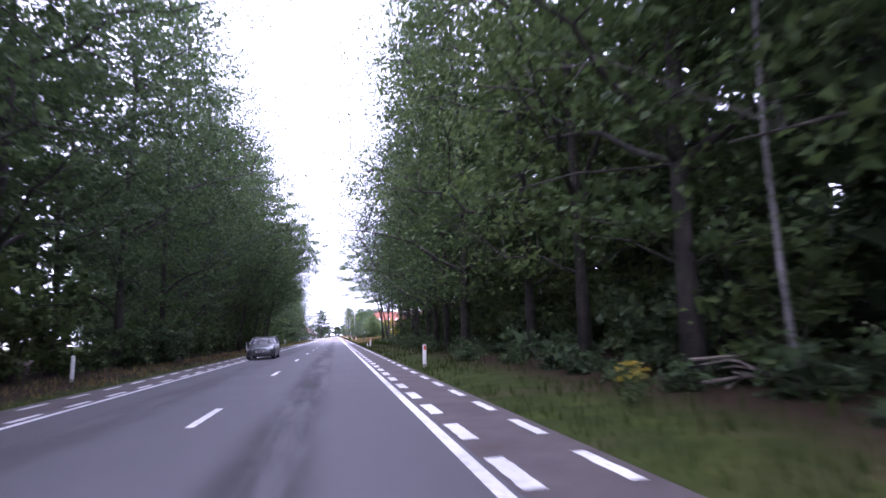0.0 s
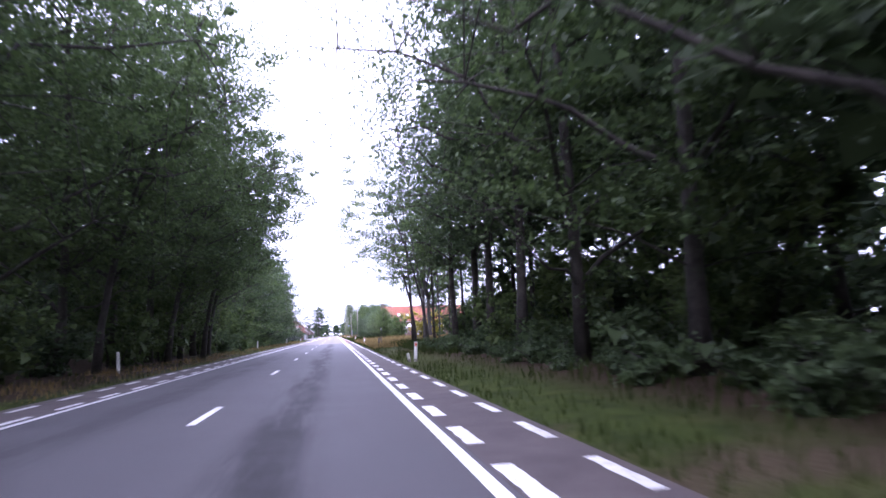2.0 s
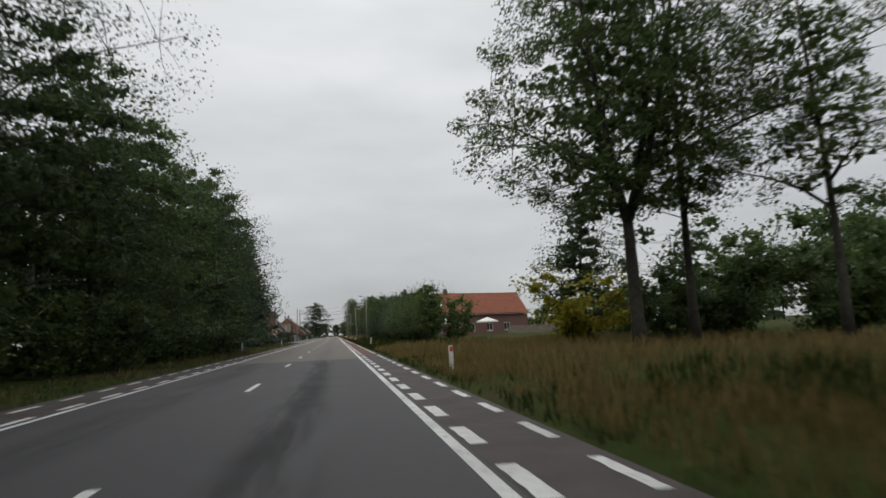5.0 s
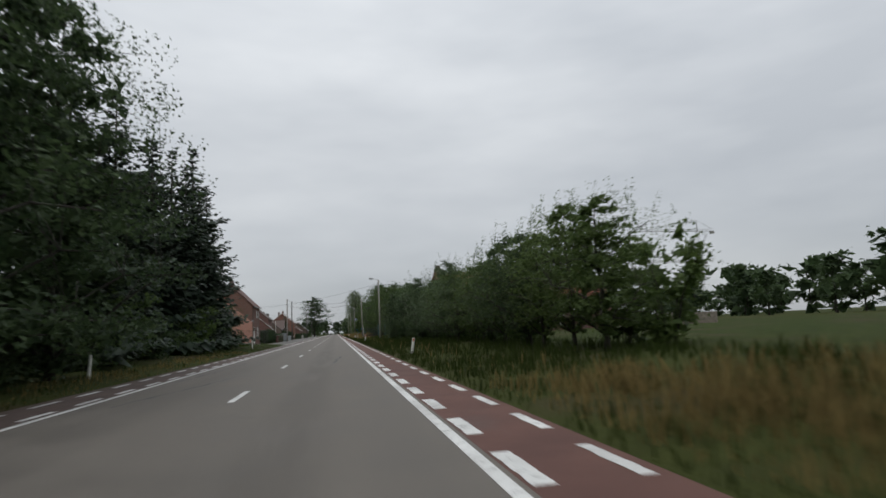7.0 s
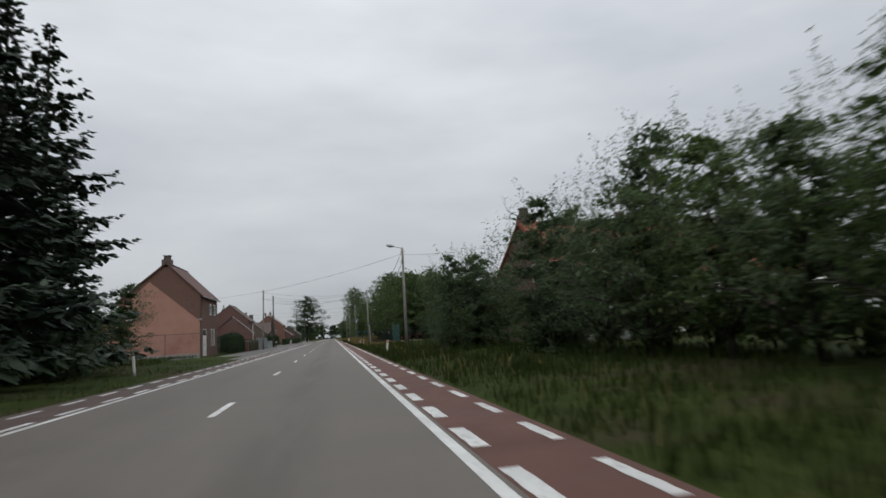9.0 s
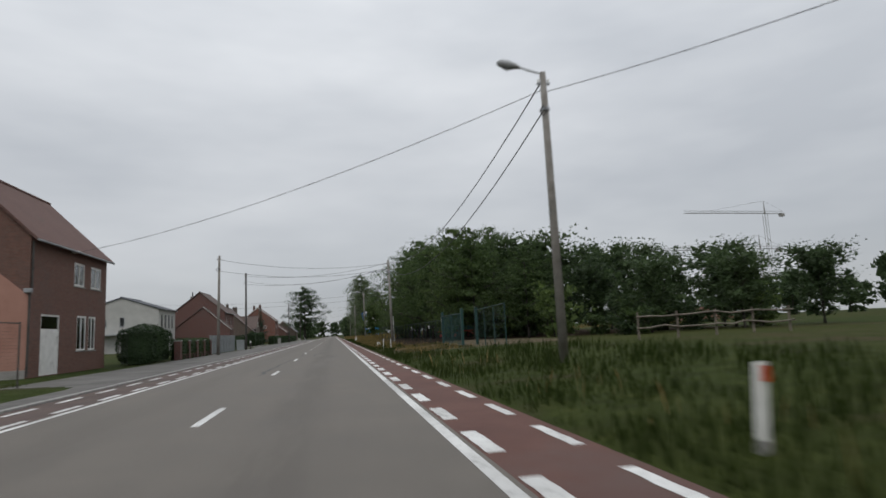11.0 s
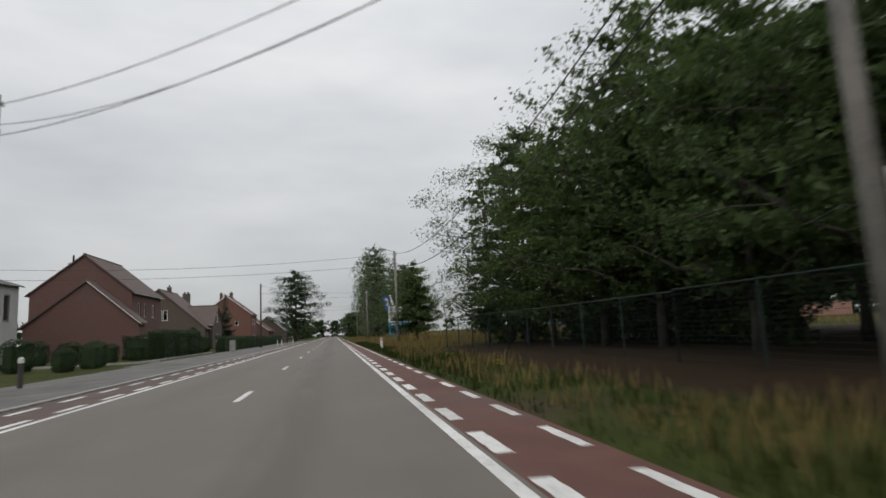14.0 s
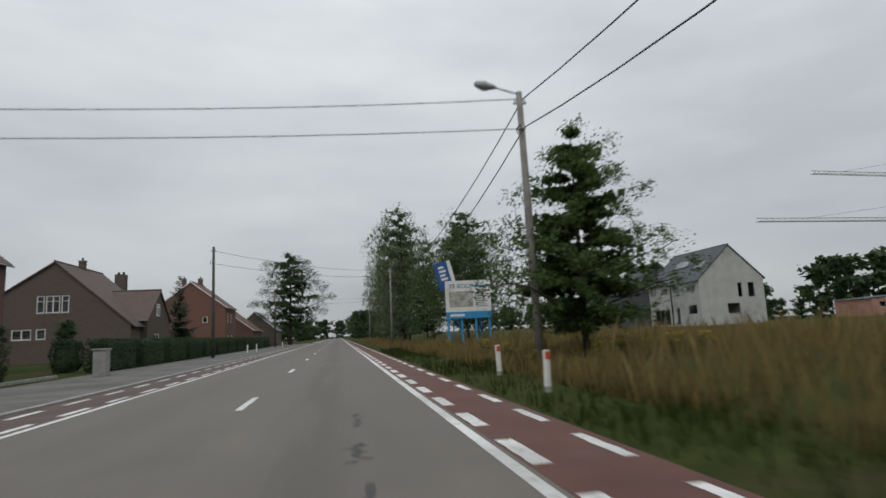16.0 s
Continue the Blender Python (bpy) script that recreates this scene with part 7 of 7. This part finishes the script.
field_tree = crown_tree("field_tree", 63, 7.2, [(0.10, 1.2), (0.28, 2.2), (0.60, 2.2), (0.85, 1.3), (1.0, 0.3)], 60, 6500, 0.12, 0.7, mat=M_LEAF_DARK, radius=0.12, core=0.2, label="dense young tree on the rough field")
put(field_tree, 18.3, 123.0, 0, 1.42)
put(field_tree, 30.5, 109.0, 90, 1.05)
for x, y, k in ((19.6, 116.0, 0.85), (23.5, 117, 1.25), (27.5, 112, 1.3), (24, 128, 0.8), (33, 128.7, 1.6), (40, 118, 1.4), (47, 128, 2.0), (52, 134, 2.4), (28, 138, 0.9), (33, 102, 1.1), (42, 105, 1.4), (37, 95, 1.2), (48, 92, 1.6), (23.5, 98.0, 0.6), (21.0, 88.0, 0.5)):
    put(field_bush, x, y, R.rand() * 360, k)
# row of young trees along the meadow
ROW = [(0.15, 1.0), (0.28, 2.3), (0.52, 2.7), (0.75, 2.3), (0.90, 1.6), (1.0, 0.6)]
row_a = crown_tree("row_tree", 27, 6.8, ROW, 80, 10500, 0.10, 0.55, flat=0.9, mat=M_LEAF_SILVER, radius=0.11, core=0.36, shoots=0.75, slope=0.9, slim=0.55, label="small bushy tree in a row along the verge")
row_b = crown_tree("row_tree", 28, 7.3, ROW, 80, 10500, 0.10, 0.55, flat=0.9, mat=M_LEAF_FRESH, radius=0.12, core=0.36, shoots=0.75, slope=0.9, slim=0.55, label="small bushy tree in a row along the verge")
y = 144.5
while y < 184:
    scatter_copy([row_a, row_b], 11.6 + R.normal() * 0.25, y, R, 0.76, 0.88)
    scatter_copy([under_c], 14.4 + R.normal() * 0.3, y + 1.3, R, 0.85, 1.1) if not 148 < y < 158 else None
    y += 2.7 + R.rand() * 0.5
willow = crown_tree("willow_bush", 30, 7.3, [(0.03, 1.8), (0.20, 2.5), (0.50, 2.7), (0.75, 2.2), (0.92, 1.4), (1.0, 0.5)], 90, 15000, 0.10, 0.62, flat=0.9, mat=M_LEAF_SILVER, radius=0.09, core=0.38, shoots=0.7, slope=0.9, slim=0.5,
                    label="dense silvery willow bush on the verge", category="bush")
for x, y, k in ((9.5, 198.4, 0.84), (11.3, 199.2, 0.86), (12.8, 198.8, 0.74), (10.5, 197.2, 0.78), (11.2, 187.2, 0.96), (12.8, 188.6, 0.94), (10.4, 205.5, 0.60), (9.6, 203.0, 0.35)):
    put(willow, x, y, R.rand() * 360, k)
for x, y, k in ((10.4, 197.2, 0.5), (11.8, 188.2, 0.62), (13.4, 190.6, 0.42), (12.4, 194.0, 0.34), (13.4, 193.2, 0.40), (14.6, 193.4, 0.42), (16.2, 192.6, 0.50), (18.2, 192.6, 0.50), (19.8, 193.4, 0.55)):
    put(field_bush, x, y, R.rand() * 360, k)
put(row_a, 11.8, 154.0, 140, 0.92)
row_high = crown_tree("row_tree", 64, 8.2, [(0.36, 1.0), (0.48, 2.4), (0.72, 2.7), (0.88, 1.9), (1.0, 0.6)], 70, 9500, 0.10, 0.6, flat=0.9, mat=M_LEAF_SILVER, radius=0.12, core=0.36, shoots=0.75, slope=0.9, slim=0.55, label="taller verge tree with a clear stem")
put(row_high, 13.0, 181.6, 60, 1.0)

# spruces before the first house on the left
spruce_a = make_spruce("spruce_tree", 31, 19.5, 5.6, "tall dark spruce with drooping boughs", bare=0.11)
spruce_b = make_spruce("spruce_tree", 32, 17.0, 5.2, "dark spruce with drooping boughs", bare=0.11)
for ob, x, y, k in ((spruce_a, -12.6, 198.0, 1.0), (spruce_a, -12.3, 189.5, 1.12), (spruce_b, -12.6, 193.8, 1.08), (spruce_b, -12.0, 185.4, 1.1), (spruce_a, -12.3, 181.5, 0.98), (spruce_b, -12.0, 174.5, 1.05), (spruce_a, -12.2, 167.0, 0.97), (spruce_b, -12.0, 159.5, 1.05), (spruce_a, -18.5, 193.0, 1.0)):
    put(ob, x, y, R.rand() * 360, k)
for x, y, k in ((-12.1, 208.8, 1.05), (-13.2, 206.0, 0.95), (-12.4, 203.6, 0.66), (-15.0, 208.4, 1.0)):
    put(field_tree, x, y, R.rand() * 360, 0.82 * k)
put(spruce_b, -19.0, 385.0, 40, 0.62)
for y in (154, 160, 166, 172, 178, 184, 190):
    scatter_copy(BACK, -19.0 + R.normal(), y, R, 0.75, 0.95)
    scatter_copy(LOW, -9.6 + R.normal() * 0.5, y + 2, R, 0.7, 1.0)

topiary = crown_tree("topiary_tree", 71, 3.4, [(0.50, 0.55), (0.60, 0.85), (0.76, 0.92), (0.90, 0.65), (1.0, 0.25)], 50, 4200, 0.07, 0.30, mat=M_LEAF_DARK, radius=0.06, core=0.6, lobes=0.05, label="small clipped round-headed tree in a front garden")
put(topiary, -16.3, 345.0)

# trees behind the fence
DOME = [(0.16, 1.8), (0.26, 3.9), (0.48, 4.5), (0.72, 3.8), (0.90, 2.4), (1.0, 0.7)]
grove_a = crown_tree("grove_tree", 41, 11.6, DOME, 110, 16000, 0.115, 0.85, mat=M_LEAF, radius=0.15, core=0.32, shoots=0.25, label="bushy dark green tree behind the fence")
grove_b = crown_tree("grove_tree", 42, 10.4, DOME, 110, 16000, 0.115, 0.85, mat=M_LEAF_FRESH, radius=0.14, core=0.32, shoots=0.25, label="bushy green tree behind the fence")
grove_c = make_tree("grove_tree", 48, 9.2, 4.4, 0.16, 22, 3600, 0.3, M_LEAF_DARK, label="dark tree standing further back behind the fence", clump=1.1, radius=0.17, fill=0.35)
for x, y, k in ((14.0, 292.6, 1.22), (14.3, 287.0, 1.25), (14.2, 282.0, 1.2), (13.8, 276.5, 1.08), (13.8, 272.0, 0.96), (14.2, 266.5, 0.64), (13.8, 261.4, 0.70), (15.2, 256.6, 0.90), (19.0, 252.5, 0.70)):
    scatter_copy([grove_a, grove_b], x, y, R, 0.97 * k, 1.03 * k)
put_at(grove_b, Matrix.Translation((14.2, 258.8, 0.2)) @ Matrix.Rotation(1.1, 4, "Z") @ Matrix.Diagonal((0.86, 0.86, 1.13, 1)))
put_at(grove_a, Matrix.Translation((19.3, 264.0, 0.2)) @ Matrix.Diagonal((0.70, 0.70, 1.06, 1)))
# the darker leaf material stands in for shade on this crown
grove_end = crown_tree("grove_tree", 49, 15.2, [(0.13, 3.4), (0.20, 5.8), (0.38, 6.2), (0.62, 5.8), (0.84, 4.4), (1.0, 1.4)], 190, 34000, 0.125, 0.85, flat=0.6, mat=M_LEAF_DARK, radius=0.2, core=0.34, lobes=0.13, slope=0.15, spread_by=0.64, label="broad low-branched tree at the end of the fence, leaves coloured darker for shade")
put(grove_end, 14.5, 298.4, 30, 1.0)
put(grove_b, 12.7, 301.5, 200, 0.72)
for x, y, k in ((13.8, 300.9, 0.9), (16.0, 300.5, 0.9), (19.0, 300.8, 1.1), (21.5, 300.6, 1.2), (24.0, 300.5, 1.2), (27.0, 300.6, 1.3), (30.0, 300.0, 1.3), (17.5, 294.0, 1.2), (18.0, 288.0, 1.2), (18.5, 283.0, 1.2), (24.5, 294.0, 1.3)):
    scatter_copy(LOW, x, y, R, k, 1.1 * k)
for x, y, k in ((20.5, 297, 1.3), (20.5, 291, 1.25), (20.3, 285, 1.3), (20, 279, 1.2), (20.5, 272, 1.1), (21.5, 264, 0.95), (21.8, 258.8, 1.09), (26, 254, 0.72), (27, 262, 0.95), (28, 272, 1.1), (28, 284, 1.2), (26, 296, 1.2), (27, 290, 1.2),
                (32, 252, 0.75), (34, 262, 1.0), (36, 248, 0.72), (38, 275, 1.1), (33, 298, 1.1), (35, 288, 1.1), (27, 246, 0.64), (33, 243, 0.62), (40, 255, 0.9), (41, 244, 0.66)):
    scatter_copy([grove_c], x, y, R, 0.97 * k, 1.03 * k)
for y in (258, 266, 273, 280, 286, 292, 298):
    scatter_copy(LOW, 17.0 + R.rand() * 2, y, R, 0.8, 1.1)
for i in range(26):
    scatter_copy(LOW, 19 + R.rand() * 18, 244 + R.rand() * 54, R, 0.8, 1.2)
roadside_oak = crown_tree("oak_tree", 43, 8.6, [(0.15, 1.5), (0.22, 2.9), (0.36, 3.25), (0.56, 2.75), (0.76, 1.9), (0.90, 1.1), (1.0, 0.4)], 130, 24000, 0.10, 0.55, mat=M_LEAF_FRESH, radius=0.13, core=0.42, lobes=0.14, shoots=0.2, label="young oak beside the lamp post")
sign_tree = crown_tree("ash_tree", 44, 9.6, [(0.16, 1.4), (0.28, 2.6), (0.55, 3.2), (0.80, 2.6), (1.0, 0.7)], 80, 9500, 0.12, 0.6, mat=M_LEAF_POPLAR, radius=0.13, core=0.12, lobes=0.2, shoots=0.4, label="loose olive-green tree behind a billboard")
put(sign_tree, 12.6, 345.6, 20, 1.0)
put(roadside_oak, 10.15, 319.6, 140, 1.0)
poplar = crown_tree("poplar_tree", 44, 19.8, [(0.05, 2.0), (0.15, 3.6), (0.45, 4.2), (0.75, 3.8), (0.92, 2.6), (1.0, 1.0)], 120, 12500, 0.19, 0.95, flat=0.9, mat=M_LEAF_POPLAR, radius=0.24, core=0.2, shoots=0.6, slope=1.2, label="tall grey-green poplar beside the road")
for x, y, k in ((11.2, 384, 1.0), (12.5, 390, 0.95), (11.0, 398, 1.0), (14.5, 379, 0.72), (11.5, 410, 0.95), (12.5, 425, 0.9), (11.5, 440, 0.9)):
    put(poplar, x, y, R.rand() * 360, k)
for x, y, k in ((12.6, 349, 1.0), (14.0, 358, 1.05), (12.0, 368, 0.8)):
    put(grove_a, x, y, R.rand() * 360, k)
big_oak = crown_tree("oak_tree", 65, 21.0, [(0.20, 3.2), (0.28, 6.4), (0.48, 7.4), (0.74, 6.9), (0.90, 5.2), (1.0, 2.4)], 120, 15000, 0.28, 1.25, flat=0.7, mat=M_LEAF_DARK, radius=0.42, core=0.2, lobes=0.17, label="large old oak standing over the road")
put(big_oak, -8.6, 437, 0, 1.0)
# far woods closing the view
far_tree = make_tree("far_tree", 46, 16.0, 6.0, 0.05, 10, 320, 1.55, M_LEAF_DARK, label="distant tree closing the far view", clump=1.9, fill=0.4, twigs=3)
for y in range(530, 650, 12):
    for x in (-13.0, -19.5, 11.0, 17.0, 24.0):
        put(far_tree, x + R.normal() * 1.0, y + R.normal() * 2, R.rand() * 360, (0.34 if x < 0 else 0.62) + 0.14 * R.rand())
for i in range(22):
    put(far_tree, -66 + i * 6 + R.normal(), 735 + R.normal() * 6, R.rand() * 360, 0.62 + 0.25 * R.rand())
y = 660.0
while y < 760:
    put(far_tree, -12 - R.rand() * 6, y, R.rand() * 360, 0.45 + 0.2 * R.rand())
    put(far_tree, 13 + R.rand() * 6, y + 6, R.rand() * 360, 0.75 + 0.3 * R.rand())
    y += 14
for i in range(46):
    put(far_tree, -230 + i * 11 + R.normal() * 3, 790 + R.normal() * 15, R.rand() * 360, 0.6 + 0.3 * R.rand())
for i in range(96):
    put(far_tree, (105 if not 330 < 60 + i * 7 < 480 else 175) + R.rand() * 40, 60 + i * 7, R.rand() * 360, 0.7 + 0.4 * R.rand())
for i in range(26):
    put(far_tree, -70 - R.rand() * 50, 240 + i * 20, R.rand() * 360, 0.55 + 0.25 * R.rand())
for i in range(30):
    put(far_tree, 84 + i * 4.2 + R.normal(), 441 + i * 1.2 + R.normal() * 4, R.rand() * 360, 0.30 + 0.12 * R.rand())
for x, y, k in ((136.0, 446.0, 0.9), (143.0, 448.0, 1.1), (151.0, 450.0, 1.1), (160.0, 450.0, 1.2)):
    put(far_tree, x, y, R.rand() * 360, k)
for i in range(10):
    put(far_tree, 34 + R.rand() * 3, -8 + i * 7.0, R.rand() * 360, 0.9 + 0.2 * R.rand())
    if i not in (4, 5):
        put(far_tree, -32 - R.rand() * 3, -8 + i * 16.0, R.rand() * 360, 0.9 + 0.2 * R.rand())


# ---- grass and weeds ----
def blades(n, seed, area, height, width, lean=0.35, clumpiness=1.0, keep=None):
    """Single curved blades (two triangles) over area(r, n) -> x, y."""
    r = rnd(seed)
    x, y = area(r, n)
    if clumpiness:
        k = np.zeros(len(x))
        for s in range(7):
            a, f = r.rand() * 3.14, (0.5, 0.8, 1.3, 1.9, 2.9, 4.3, 6.1)[s]
            k += np.sin((x * np.cos(a) + y * np.sin(a)) * f + r.rand() * 6.28 + 1.3 * np.sin((y * np.cos(a) - x * np.sin(a)) * f * 0.6))
        k = np.clip(k / 2.4, -1, 1)
        ok = r.rand(len(x)) < np.clip(0.55 + 0.45 * clumpiness * k - 0.25 * (clumpiness > 1), 0, 1)
        x, y, k = x[ok], y[ok], k[ok]
    else:
        k = np.zeros(len(x))
    if keep is not None:
        ok = keep(x, y)
        x, y, k = x[ok], y[ok], k[ok]
    n = len(x)
    z = np.array([ground_height(a, b) for a, b in zip(x, y)])
    h = height * (0.45 + 0.75 * r.rand(n)) * (1 + 0.35 * k)
    a = r.rand(n) * 6.283
    w = width * (0.6 + 0.8 * r.rand(n))
    dx, dy = np.cos(a) * w, np.sin(a) * w
    la = r.rand(n) * 6.283
    lx, ly = np.cos(la) * h * lean * r.rand(n), np.sin(la) * h * lean * r.rand(n)
    base = np.stack([x, y, z - 0.02], 1)
    side = np.stack([dx, dy, np.zeros(n)], 1)
    midp = base + np.stack([lx * 0.35, ly * 0.35, h * 0.6], 1)
    tip = base + np.stack([lx, ly, h], 1)
    v = np.stack([base - side, base + side, midp + side * 0.7, tip], 1).reshape(-1, 3)
    return v, np.arange(4 * n).reshape(n, 4)


def strip(x0, x1, y0, y1, power=1.0):
    return lambda r, n: (x0 + (x1 - x0) * r.rand(n) ** power, y0 + (y1 - y0) * r.rand(n))


def lawn(name, label, mat, pieces):
    vs, qs, k = [], [], 0
    for p in pieces:
        v, q = blades(**p)
        vs.append(v)
        qs.append(q + k)
        k += len(v)
    ob = new(name, fast_mesh(name, np.concatenate(vs), np.concatenate(qs), mat))
    tagged(ob, label, "grass", kind="stuff")


not_drive = lambda x, y: ~((y > 239) & (y < 251.5) & (x > 6.2))
lawn("verge_grass", "rough green grass on the verges of the road", M_BLADE, [
    dict(n=7500, seed=61, area=strip(5.25, 7.6, -12, 84, 1.5), height=0.20, width=0.012),
    dict(n=3600, seed=56, area=strip(7.2, 10.0, -10, 84), height=0.34, width=0.014),
    dict(n=6500, seed=62, area=strip(5.25, 8.5, 84, 138, 1.2), height=0.22, width=0.014),
    dict(n=18000, seed=54, area=strip(5.25, 8.5, 138, 232, 1.2), height=0.26, width=0.014),
    dict(n=20000, seed=63, area=strip(5.25, 8.0, 232, 350, 1.2), height=0.24, width=0.014, keep=not_drive),
    dict(n=8500, seed=64, area=lambda r, n: (-5.2 - 3.2 * r.rand(n), -12 + 225 * r.rand(n)), height=0.18, width=0.013),
    dict(n=16000, seed=65, area=strip(7.5, 14, 130, 232), height=0.38, width=0.018),
    dict(n=5200, seed=59, area=strip(6.2, 10.8, 238.5, 252), height=0.15, width=0.014, clumpiness=1.6),
    dict(n=9000, seed=66, area=strip(7.5, 12, 60, 100), height=0.40, width=0.018),
    dict(n=6000, seed=68, area=lambda r, n: (-9.0 - 8 * r.rand(n), 198 + 30 * r.rand(n)), height=0.22, width=0.016),
])
lawn("dry_meadow_grass", "tall straw-coloured grass on the rough meadow", M_STRAW, [
    dict(n=30000, seed=71, area=strip(7.0, 24, 84, 136, 1.3), height=0.44, width=0.012),
    dict(n=15000, seed=72, area=strip(5.5, 8.5, 80, 138), height=0.34, width=0.010),
    dict(n=600, seed=57, area=strip(5.6, 8.5, 138, 240), height=0.40, width=0.008),
    dict(n=42000, seed=73, area=strip(6.8, 34, 302, 352, 1.6), height=0.52, width=0.012),
    dict(n=2500, seed=79, area=strip(7.5, 30, 302, 350, 1.2), height=1.0, width=0.012),
    dict(n=4500, seed=58, area=strip(6.4, 10.8, 238.5, 252), height=0.24, width=0.010, clumpiness=1.6),
    dict(n=4200, seed=74, area=strip(5.7, 8.2, 252, 302, 1.3), height=0.38, width=0.010),
    dict(n=6000, seed=75, area=strip(6.0, 10.0, 350, 430), height=0.55, width=0.02),
    dict(n=12000, seed=76, area=lambda r, n: (-5.3 - 2.6 * r.rand(n), 5 + 175 * r.rand(n)), height=0.20, width=0.012),
    dict(n=6000, seed=77, area=strip(34, 80, 300, 380), height=0.6, width=0.03),
])
ragwort = thing("ragwort_plant", Matrix(), "wild plant with yellow flower heads in the verge", "wild plant", "yellow wild flowers")
r = rnd(81)
g = Geo()
heads = []
for i in range(9):
    a, d = r.rand() * 6.283, 0.05 + 0.25 * r.rand()
    tip = np.array([math.cos(a) * d, math.sin(a) * d, 0.45 + 0.3 * r.rand()])
    g.tube([(0, 0, -0.02), tuple(tip * np.array([0.5, 0.5, 0.6])), tuple(tip)], [0.008, 0.006, 0.004], 4, False)
    heads.append(tip)
part("stem", g, M_HEDGE, ragwort)
hp = np.array(heads)[r.randint(0, 9, 130)] + r.normal(size=(130, 3)) * np.array([0.05, 0.05, 0.025])
part("flower", fast_mesh("flower", *leaf_quads(hp, np.full(130, 0.045), r, up=1.0, slim=0.9, quad=True), M_RAGWORT), None, ragwort)["kind"] = "stuff"
lp = np.array(heads)[r.randint(0, 9, 120)] * np.array([0.8, 0.8, 0.55]) + r.normal(size=(120, 3)) * np.array([0.07, 0.07, 0.12])
lp[:, 2] = np.abs(lp[:, 2])
part("leaf", fast_mesh("leaf", *leaf_quads(lp, np.full(120, 0.09), r, slim=0.4, quad=True), M_LEAF), None, ragwort)["kind"] = "stuff"
for x, y, s in ((6.9, 1.7, 0.9), (7.3, 2.1, 0.7), (6.8, 278.6, 0.5), (7.0, 279.0, 0.45), (6.85, 286.8, 0.45), (6.95, 286.2, 0.42), (11.7, 317.0, 0.9), (12.5, 316.4, 0.9), (10.6, 318.3, 0.8), (9.7, 317.6, 0.8), (7.9, 318.6, 0.7), (8.2, 322.0, 0.9), (11.6, 321.0, 0.9), (8.6, 327.0, 1.0), (9.2, 330.5, 1.0), (8.2, 334.0, 1.0), (13.2, 317.5, 0.9), (13.1, 319.0, 0.9), (11.9, 320.2, 0.9), (11.3, 321.6, 1.0), (9.75, 323.6, 0.9), (9.4, 322.4, 0.8), (12.4, 319.5, 0.8), (10.4, 206.0, 0.8)):
    put(ragwort, x, y, 57 * y, s, ground_height(x, y))
